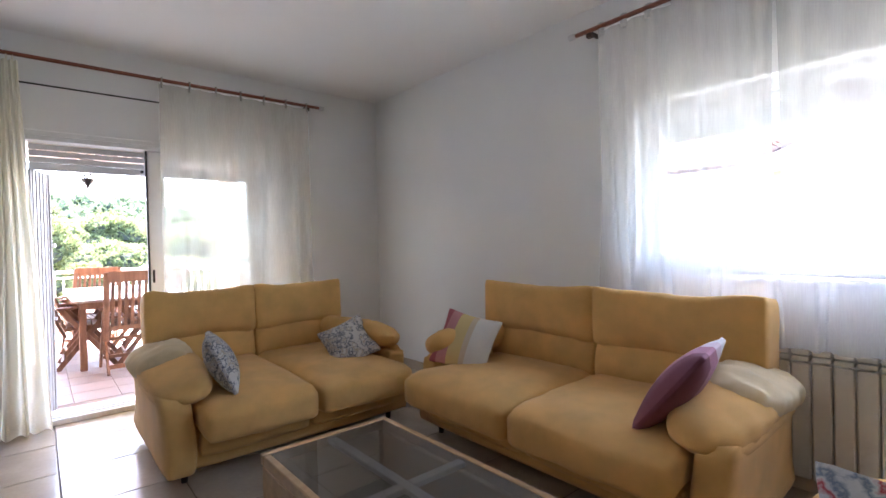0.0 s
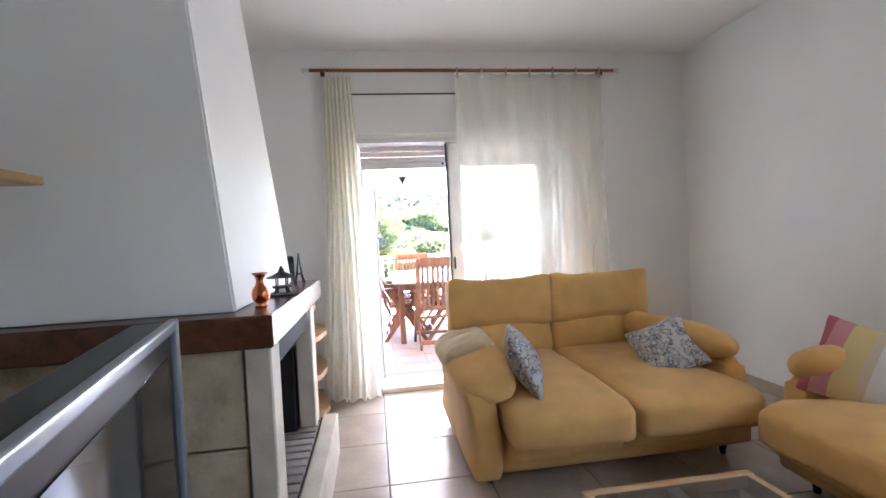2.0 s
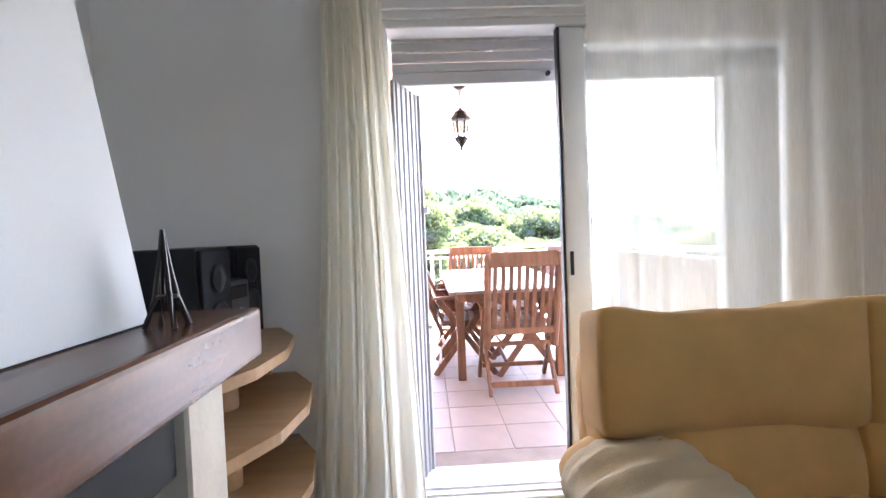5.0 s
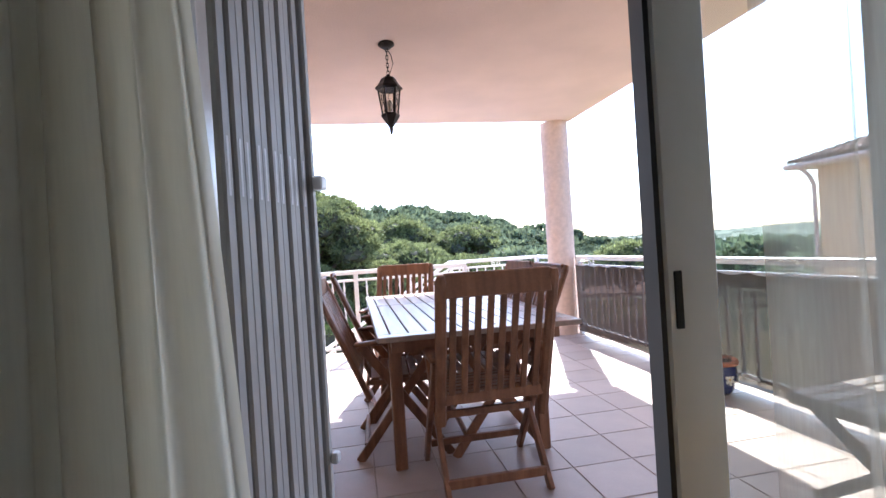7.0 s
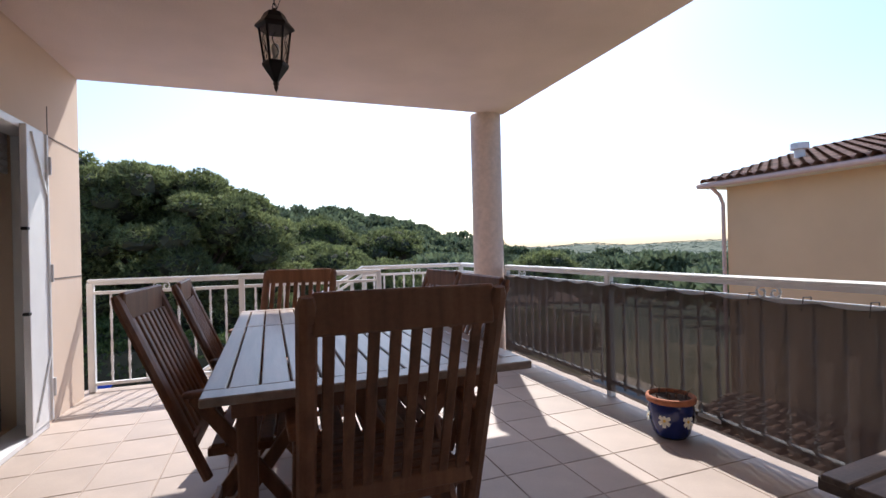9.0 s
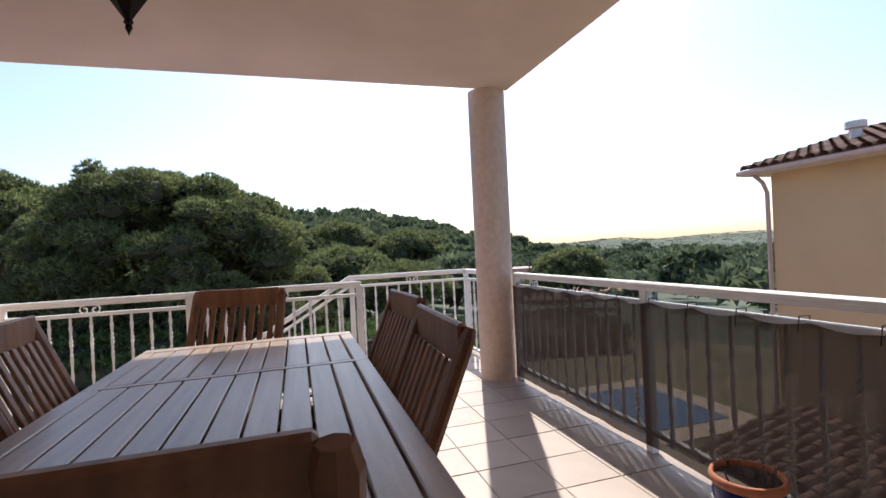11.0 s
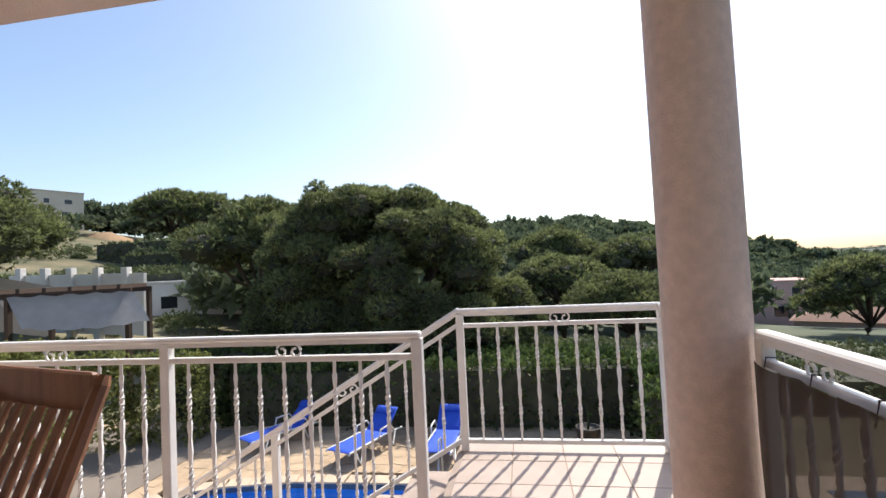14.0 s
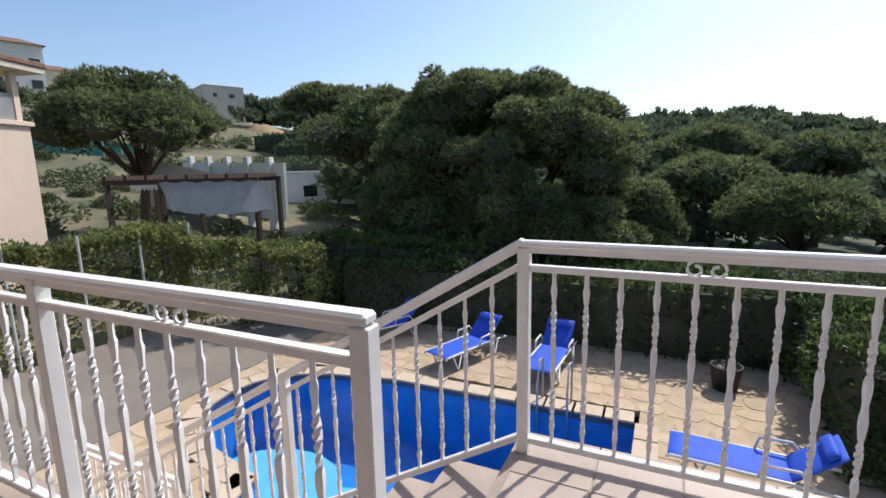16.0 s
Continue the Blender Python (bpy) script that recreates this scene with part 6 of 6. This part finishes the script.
def lounger(rise):
    """White plastic sun lounger with blue mesh; lies along +y, head raised."""
    s = thing("sun_lounger", "white-framed sun lounger with royal blue mesh", "sun lounger", group="loungers round the pool")
    for sg in (-1, 1):
        part("side_rail", tube([(sg * 0.31, -0.95, 0.30), (sg * 0.31, -0.9, 0.33), (sg * 0.31, 0.45, 0.33), (sg * 0.31, 0.95, 0.30)], 0.022, 8), M_PLASTIC, s, "", True)
        for y in (-0.62, 0.55):
            part("leg", tube([(sg * 0.31, y - 0.12, 0.32), (sg * 0.33, y, 0.0), (sg * 0.31, y + 0.12, 0.32)], 0.02, 8), M_PLASTIC, s, "", True)
        part("arm", tube([(sg * 0.32, 0.05, 0.33), (sg * 0.34, 0.10, 0.50), (sg * 0.34, 0.45, 0.52), (sg * 0.32, 0.6, 0.34)], 0.02, 8), M_PLASTIC, s, "", True)
    part("seat_mesh", soft((0.58, 1.32, 0.025), 0.012, (0, 0, -0.01), 6, m=pose(0, -0.28, 0.335)), M_BLUE, s, "royal blue mesh", True)
    c, sn = math.cos(radians(rise)), math.sin(radians(rise))
    br = part("backrest", soft((0.58, 0.66, 0.03), 0.014, (0, 0, 0.01), 6, m=pose(0, 0.39 + 0.32 * c, 0.345 + 0.32 * sn, rise)), M_BLUE, s, "", True)
    part("head_roll", soft((0.50, 0.16, 0.07), 0.03, (0, 0, 0.01), 4, m=pose(0, 0.39 + 0.52 * c - 0.05 * sn, 0.345 + 0.52 * sn + 0.05 * c, rise)), M_BLUE, br, "", True)
    return s


l1 = lounger(42)
l1.matrix_world = pose(0.36, 13.15, GZ + 0.01, 0, 0, -3)
copy_thing(l1, pose(-1.42, 13.05, GZ + 0.01, 0, 0, -20))
copy_thing(l1, pose(-3.75, 13.55, GZ + 0.01, 0, 0, -30))
copy_thing(l1, pose(3.45, 10.58, GZ + 0.01, 0, 0, -94))
pp = thing("planter", "dark plastic planter tub by the hedge", "planter", pose(3.45, 13.5, GZ))
part("tub", lathe([(0, 0), (0.20, 0), (0.26, 0.42), (0.27, 0.45), (0.24, 0.45), (0.23, 0.40), (0, 0.40)], 20), M_DARK, pp, "", True)
part("plant", tube([(0, 0, 0.4), (0.03, 0, 0.7), (-0.02, 0.05, 0.9)], [0.03, 0.02, 0.008], 6), M_HEDGE, pp)
nw = setting("wall_garden", box((5.7, -4, -3.2), (5.85, 15.0, -2.2)), M_CONCRETE, "low garden wall between the plots", "wall")


# ---------------------------------------------------------------- neighbouring houses
def tiled_slope(parent, x0, x1, y0, y1, za, zb, step=0.24):
    """Rows of curved clay tiles running up along x from (x0, za) to (x1, zb)."""
    own = bmesh.new()
    ln = math.hypot(x1 - x0, zb - za)
    ang_ = math.atan2(zb - za, x1 - x0)
    nrow = int((y1 - y0) / step)
    ncol = max(1, int(ln / 0.36))
    for i in range(nrow):
        y = y0 + (i + 0.5) * step
        for j in range(ncol):
            s0 = j * 0.36
            ring = []
            for s, r in ((s0, 0.105), (s0 + 0.42, 0.085)):
                ring.append([own.verts.new((x0 + s * math.cos(ang_) - (r * math.sin(a) + 0.02 * (1 if s == s0 else 0)) * math.sin(ang_), y + r * math.cos(a), za + s * math.sin(ang_) + (r * math.sin(a) + (0.025 if s == s0 else 0)) * math.cos(ang_))) for a in [q * math.pi / 6 for q in range(7)]])
            for k in range(6):
                own.faces.new((ring[0][k], ring[0][k + 1], ring[1][k + 1], ring[1][k]))
    o = part("roof_tiles", own, M_ROOF, parent)
    tagged(o, "weathered brown curved clay tiles", "", "", "stuff")


h1 = thing("house", "ochre rendered neighbouring house with clay tile roof", "house")
part("wall", box((11.4, -6.0, -4.5), (20.0, 8.72, 2.50)), M_HOUSE, h1)
part("eave", box((10.98, -6.4, 2.50), (20.4, 9.15, 2.585), 0.01), M_HOUSEB, h1)
part("gutter", tube([(10.94, -6.4, 2.56), (10.94, 9.15, 2.56)], 0.06, 8), M_HOUSEP, h1, "painted gutter")
part("downpipe", tube([(10.98, 8.85, 2.55), (11.22, 8.78, 2.32), (11.34, 8.78, 2.1), (11.34, 8.78, -3.0)], 0.045, 8), M_HOUSEP, h1)
rf = bmesh.new()
vs = [rf.verts.new(p) for p in ((10.95, -6.4, 2.59), (10.95, 9.15, 2.59), (15.7, 9.15, 3.75), (15.7, -6.4, 3.75), (20.4, -6.4, 2.59), (20.4, 9.15, 2.59))]
for f in ((0, 1, 2, 3), (3, 2, 5, 4), (1, 5, 2), (0, 3, 4), (0, 4, 5, 1)):
    rf.faces.new([vs[i] for i in f])
part("roof", rf, M_ROOF, h1)
tiled_slope(h1, 10.92, 15.6, -1.0, 9.15, 2.60, 3.77)
cw = part("roof_vent", lathe([(0, 0), (0.11, 0), (0.11, 0.35), (0.19, 0.36), (0.19, 0.5), (0, 0.52)], 14, m=pose(12.6, 7.75, 2.95)), M_SHUTTER, h1, "grey metal roof vent")


def windowed_house(name, label, place, rz, size, material, windows, flat=True, parapet=0.4):
    """A rendered block with its roof edge and window openings (face, along, height, w, h)."""
    h = thing(name, label, "house", pose(*place, 0, 0, rz))
    w, d, t = size
    wl = part("wall", box((-w / 2, -d / 2, -1.5), (w / 2, d / 2, t)), material, h)
    part("roof_edge", box((-w / 2 - 0.12, -d / 2 - 0.12, t), (w / 2 + 0.12, d / 2 + 0.12, t + 0.18), 0.02), material, h)
    if not flat:
        hp = bmesh.new()
        q = [hp.verts.new(p) for p in ((-w / 2 - .5, -d / 2 - .5, t + .18), (w / 2 + .5, -d / 2 - .5, t + .18), (w / 2 + .5, d / 2 + .5, t + .18), (-w / 2 - .5, d / 2 + .5, t + .18), (-w / 5, 0, t + 1.7), (w / 5, 0, t + 1.7))]
        for f in ((0, 1, 5, 4), (1, 2, 5), (2, 3, 4, 5), (3, 0, 4), (3, 2, 1, 0)):
            hp.faces.new([q[i] for i in f])
        part("roof", hp, M_ROOF, h)
    for a, z, ww, hh in windows:
        wo = part("window", box((a - ww / 2 - 0.06, -d / 2 - 0.05, z - 0.06), (a + ww / 2 + 0.06, -d / 2 + 0.02, z + hh + 0.06), 0.01), M_HOUSEW, h)
        part("pane", box((a - ww / 2, -d / 2 - 0.06, z), (a + ww / 2, -d / 2 - 0.045, z + hh)), M_WINDOW, wo)
    return h


def toward(x, y):
    """Heading that turns a block's windowed face to the terrace."""
    return math.degrees(math.atan2(EYE0.x - x, -(EYE0.y - y)))


windowed_house("house", "beige two-storey house on the hilltop", (-92.4, 85.5, gz(-92.4, 85.5) - 0.3), toward(-92.4, 85.5) + 18, (8.6, 7.5, 6.6), M_HOUSEB, [(1.2, 1.2, 1.5, 1.4), (1.6, 4.2, 1.3, 0.9), (-2.0, 4.2, 0.9, 0.9)])
windowed_house("house", "pale apartment house on the hillside", (-98.2, 48.7, gz(-98.2, 48.7) + 1), toward(-98.2, 48.7) + 8, (8.5, 8, 8.0), M_HOUSEW, [(-2, 1.2, 1.5, 1.4), (-2, 4.6, 1.5, 1.4), (3, 1.2, 1.5, 1.4), (3, 4.6, 1.5, 1.4)], False)
windowed_house("house", "low cream house between hillside pines", (-106, 58.2, gz(-106, 58.2) + 1), toward(-106, 58.2), (9.5, 8, 4.6), M_HOUSEB, [(-3, 1.2, 1.5, 1.2), (2, 1.2, 1.5, 1.2)], False)
windowed_house("house", "long white flat-roofed terrace house down the slope", (-27.4, 43.0, -1.9), toward(-27.4, 43) + 14, (15, 7, 3.0), M_HOUSEW, [(3.6, 0.6, 1.4, 1.6), (0.5, 0.6, 1.0, 1.3), (-3.4, 0.9, 1.2, 1.0)])
windowed_house("house", "pink rendered house in the valley", (41.2, 86.0, -9.6), toward(41.2, 86) + 15, (9, 8, 6.3), M_HOUSEP, [(-1.5, 4.0, 1.6, 1.6), (2.0, 4.0, 1.0, 1.4), (0, 1.0, 2.0, 1.6)])
windowed_house("house", "low pink bungalow in the valley", (43.0, 70.0, -11.0), toward(43, 70), (12, 7, 3.2), M_HOUSEP, [(-2.5, 0.8, 1.5, 1.4), (2.5, 0.8, 1.5, 1.4)], False)
windowed_house("house", "small white house among valley trees", (62, 78, gz(62, 78) - 0.8), toward(62, 78), (10, 7, 3.4), M_HOUSEW, [(-2.0, 0.8, 1.5, 1.4), (2.0, 0.8, 1.5, 1.4)], False)

# pergola with shade cloth in the next garden
pgx = thing("pergola", "dark timber pergola with grey shade cloth and white awning", "pergola", pose(0, 0, 0))
PA, PB = Vector((-13.2, 12.86, 1.02)), Vector((-9.3, 15.2, 1.02))
nrm = Vector((-(PB - PA).y, (PB - PA).x, 0)).normalized()
part("front_beam", beam(PA, PB, 0.12, 0.16), M_BEAM, pgx)
part("rear_beam", beam(PA + nrm * 3, PB + nrm * 3, 0.12, 0.16), M_BEAM, pgx)
for k in range(8):
    c = PA + (PB - PA) * (0.05 + 0.128 * k)
    part("rafter", beam(c - nrm * 0.35 + Vector((0, 0, 0.14)), c + nrm * 3.3 + Vector((0, 0, 0.14)), 0.09, 0.13), M_BEAM, pgx)
for k in (0.02, 0.36, 0.98):
    for q in (0, 3):
        c = PA + (PB - PA) * k + nrm * q
        part("post", beam((c.x, c.y, -3.2), (c.x, c.y, 0.94), 0.13, 0.13), M_BEAM, pgx)
tc_ = bmesh.new()
rows = []
for j in range(9):
    v = j / 8
    row = []
    for i in range(17):
        u = i / 16
        p = PA + (PB - PA) * (0.36 + 0.66 * u + 0.10 * v) - nrm * (0.10 + 0.35 * v) + Vector((0, 0, -0.02 - 0.86 * v - 0.12 * math.sin(u * math.pi) * v + 0.03 * math.sin(u * 30)))
        row.append(tc_.verts.new(p))
    rows.append(row)
for a, b in zip(rows, rows[1:]):
    for i in range(16):
        tc_.faces.new((a[i], a[i + 1], b[i + 1], b[i]))
part("shade_cloth", tc_, M_TARP, pgx, "sagging grey shade cloth", True)
av = bmesh.new()
for k in range(12):
    p = PA + (PB - PA) * (0.03 + 0.027 * k) + nrm * 1.2 + Vector((0, 0, -0.16))
    q = p + (PB - PA) * 0.027
    vs = [av.verts.new(z) for z in (p + Vector((0, 0, 0.13)), q + Vector((0, 0, 0.13)), q + Vector((0, 0, -0.04)), (p + q) / 2 + Vector((0, 0, -0.15)), p + Vector((0, 0, -0.04)))]
    av.faces.new(vs)
part("awning", av, M_AWNING, pgx, "white scalloped awning edge")
# neighbour's boundary walls and green net fence
setting("wall_plot", beam((-24.5, 21.4, 0.9), (-22.4, 24.3, -0.1), 0.25, 2.6), M_CONCRETE, "sloping pale concrete boundary wall", "wall")
for k in range(5):
    x, y = -29.5 + 2.2 * k, 28.0 - 0.3 * k
    setting("wall_pillar", box((x, y, -3.0), (x + 0.4, y + 0.4, 2.5 - 0.08 * k), 0.02), M_HOUSEW, "white garden wall pillar", "wall")
setting("wall_white", beam((-30.6, 28.6, 0.3), (-19.3, 27.0, 0.0), 0.2, 3.6), M_HOUSEW, "white garden wall behind the pergola", "wall")
gn = thing("net_fence", "green net fence on the hillside", "fence")
prevp = None
for k in range(7):
    x, y = -56 + 0.77 * k, 30.0 + 1.48 * k
    z = gz(x, y)
    part("post", tube([(x, y, z - 0.3), (x, y, z + 1.7)], 0.05, 6), M_SHUTTER, gn)
    if prevp:
        part("net_panel", beam((prevp[0], prevp[1], prevp[2] + 0.85), (x, y, z + 0.85), 0.03, 1.6), M_GREENNET, gn)
    prevp = (x, y, z)
em = bmesh.new()
bmesh.ops.create_icosphere(em, subdivisions=3, radius=1, matrix=Matrix.Translation((-76.5, 81.5, gz(-76.5, 81.5) - 6.0)) @ Matrix.Diagonal((6.6, 5.5, 7.0, 1)))
for v in em.verts:
    v.co += Vector((1, 1, 0.6)) * 1.5 * noise.noise(v.co * 0.3) + Vector((0.3, 0.3, 0.5)) * noise.noise(v.co * 1.1)
single("earth_mound", em, M_EARTH, "bare earth mound on the hillside", "mound", smooth=True)
# neighbour's house at the edge of the view, with its upper loggia
nb_ = thing("house", "cream neighbouring house with a covered upper loggia", "house", pose(-16.6, 10.4, 0, 0, 0, 20))
part("wall", box((-6, -3, -4.0), (0.55, 2.5, 2.9)), M_STUCCO2, nb_)
part("floor_edge", box((-6, -3.1, 2.9), (0.65, 2.6, 3.05), 0.01), M_STUCCO2, nb_)
part("roof_slab", box((-6.6, -3.9, 4.62), (0.9, 3.0, 4.8), 0.01), M_HOUSEB, nb_)
part("roof", box((-6.6, -3.95, 4.801), (0.95, 3.05, 4.98), 0.03), M_ROOF, nb_)
part("loggia_post", box((0.25, -3.0, 3.051), (0.45, -2.8, 4.619)), M_STUCCO2, nb_)
part("loggia_post", box((0.25, 2.2, 3.051), (0.45, 2.4, 4.619)), M_STUCCO2, nb_)
part("back_wall", box((-6, -1, 3.051), (-3.0, 2.4, 4.619)), M_STUCCO2, nb_)
part("parapet", box((0.35, -2.79, 3.051), (0.42, 2.19, 3.9)), M_TARP, nb_)
part("window", box((-1.5, -3.04, -1.5), (-0.3, -2.98, 0.6)), M_WINDOW, nb_)
# street lamps between the gardens
for x, y in ((-10.2, 30.0), (-6.8, 27.0)):
    sl_ = thing("street_lamp", "small white globe garden lamp", "lamp", pose(x, y, gz(x, y)))
    part("pole", tube([(0, 0, 0), (0, 0, 1.5)], 0.05, 8), M_SHUTTER, sl_)
    part("globe", lathe([(0, 1.5), (0.13, 1.56), (0.17, 1.68), (0.13, 1.80), (0, 1.86)], 14), M_PLASTIC, sl_, "", True)
# lower tiled roof and pool of the plot to the east
lr = thing("outbuilding", "low outbuilding with clay tile roof below the terrace", "outbuilding")
part("wall", box((8.3, 4.0, -4.5), (11.0, 8.0, -2.9)), M_HOUSE, lr)
tiled_slope(lr, 7.9, 11.0, 3.8, 8.2, -3.0, -2.3)
p2 = thing("swimming_pool", "neighbour's small pool with pale surround", "pool")
part("surround", box((6.6, 8.6, -3.1), (11.0, 12.6, -2.93)), M_COPING, p2)
part("water", box((7.2, 9.2, -2.929), (10.4, 12.0, -2.915)), M_WATER2, p2, "deep blue pool water")

# ---------------------------------------------------------------- floor pieces, last
def tile_mesh(w, d, h, material, name="tile"):
    own = box((0, 0, -h), (w, d, 0), 0.003)
    me = bpy.data.meshes.new(name)
    own.to_mesh(me)
    own.free()
    me.materials.append(material)
    return me


T_OUT = 0.327
tmesh = tile_mesh(T_OUT - 0.0045, T_OUT - 0.0045, 0.007, M_TILE_OUT)
rg = random.Random(5)
for i in range(-4, 9):
    for j in range(-4, 15):
        x, y = 0.468 + i * T_OUT, 1.52 + j * T_OUT
        if x + T_OUT > 3.25 or x < -0.96 or y + T_OUT > 6.10 or y < YO:
            continue
        if y + T_OUT > 4.96 and (x < 1.74 and y > 4.7):
            continue
        share("tile", tmesh, terrace, pose(x + 0.003, y + 0.003, rg.uniform(-0.0008, 0.0004), rg.uniform(-0.08, 0.08), rg.uniform(-0.08, 0.08), 0))
T_IN = 0.515
imesh = tile_mesh(T_IN - 0.005, T_IN - 0.005, 0.006, M_TILE_IN)
for i in range(-3, 6):
    for j in range(-11, 3):
        x, y = 0.334 + i * T_IN, -1.468 + j * T_IN
        if x > XR or x + T_IN < XL or y < YB - 0.2 or y + T_IN > 0.1:
            continue
        share("tile", imesh, floor_in, pose(x + 0.0025, y + 0.0025, rg.uniform(-0.0005, 0.0003), rg.uniform(-0.04, 0.04), rg.uniform(-0.04, 0.04), 0))
bmesh_ = box((0, 0, 0), (0.235, 0.06, 0.02), 0.003)
bme = bpy.data.meshes.new("brick")
bmesh_.to_mesh(bme)
bmesh_.free()
bme.materials.append(M_BRICK)
for k in range(13):
    for q in range(2):
        share("brick", bme, hearth, pose(-0.275 - 0.245 * q, -2.045 + k * 0.078, 0.2225))
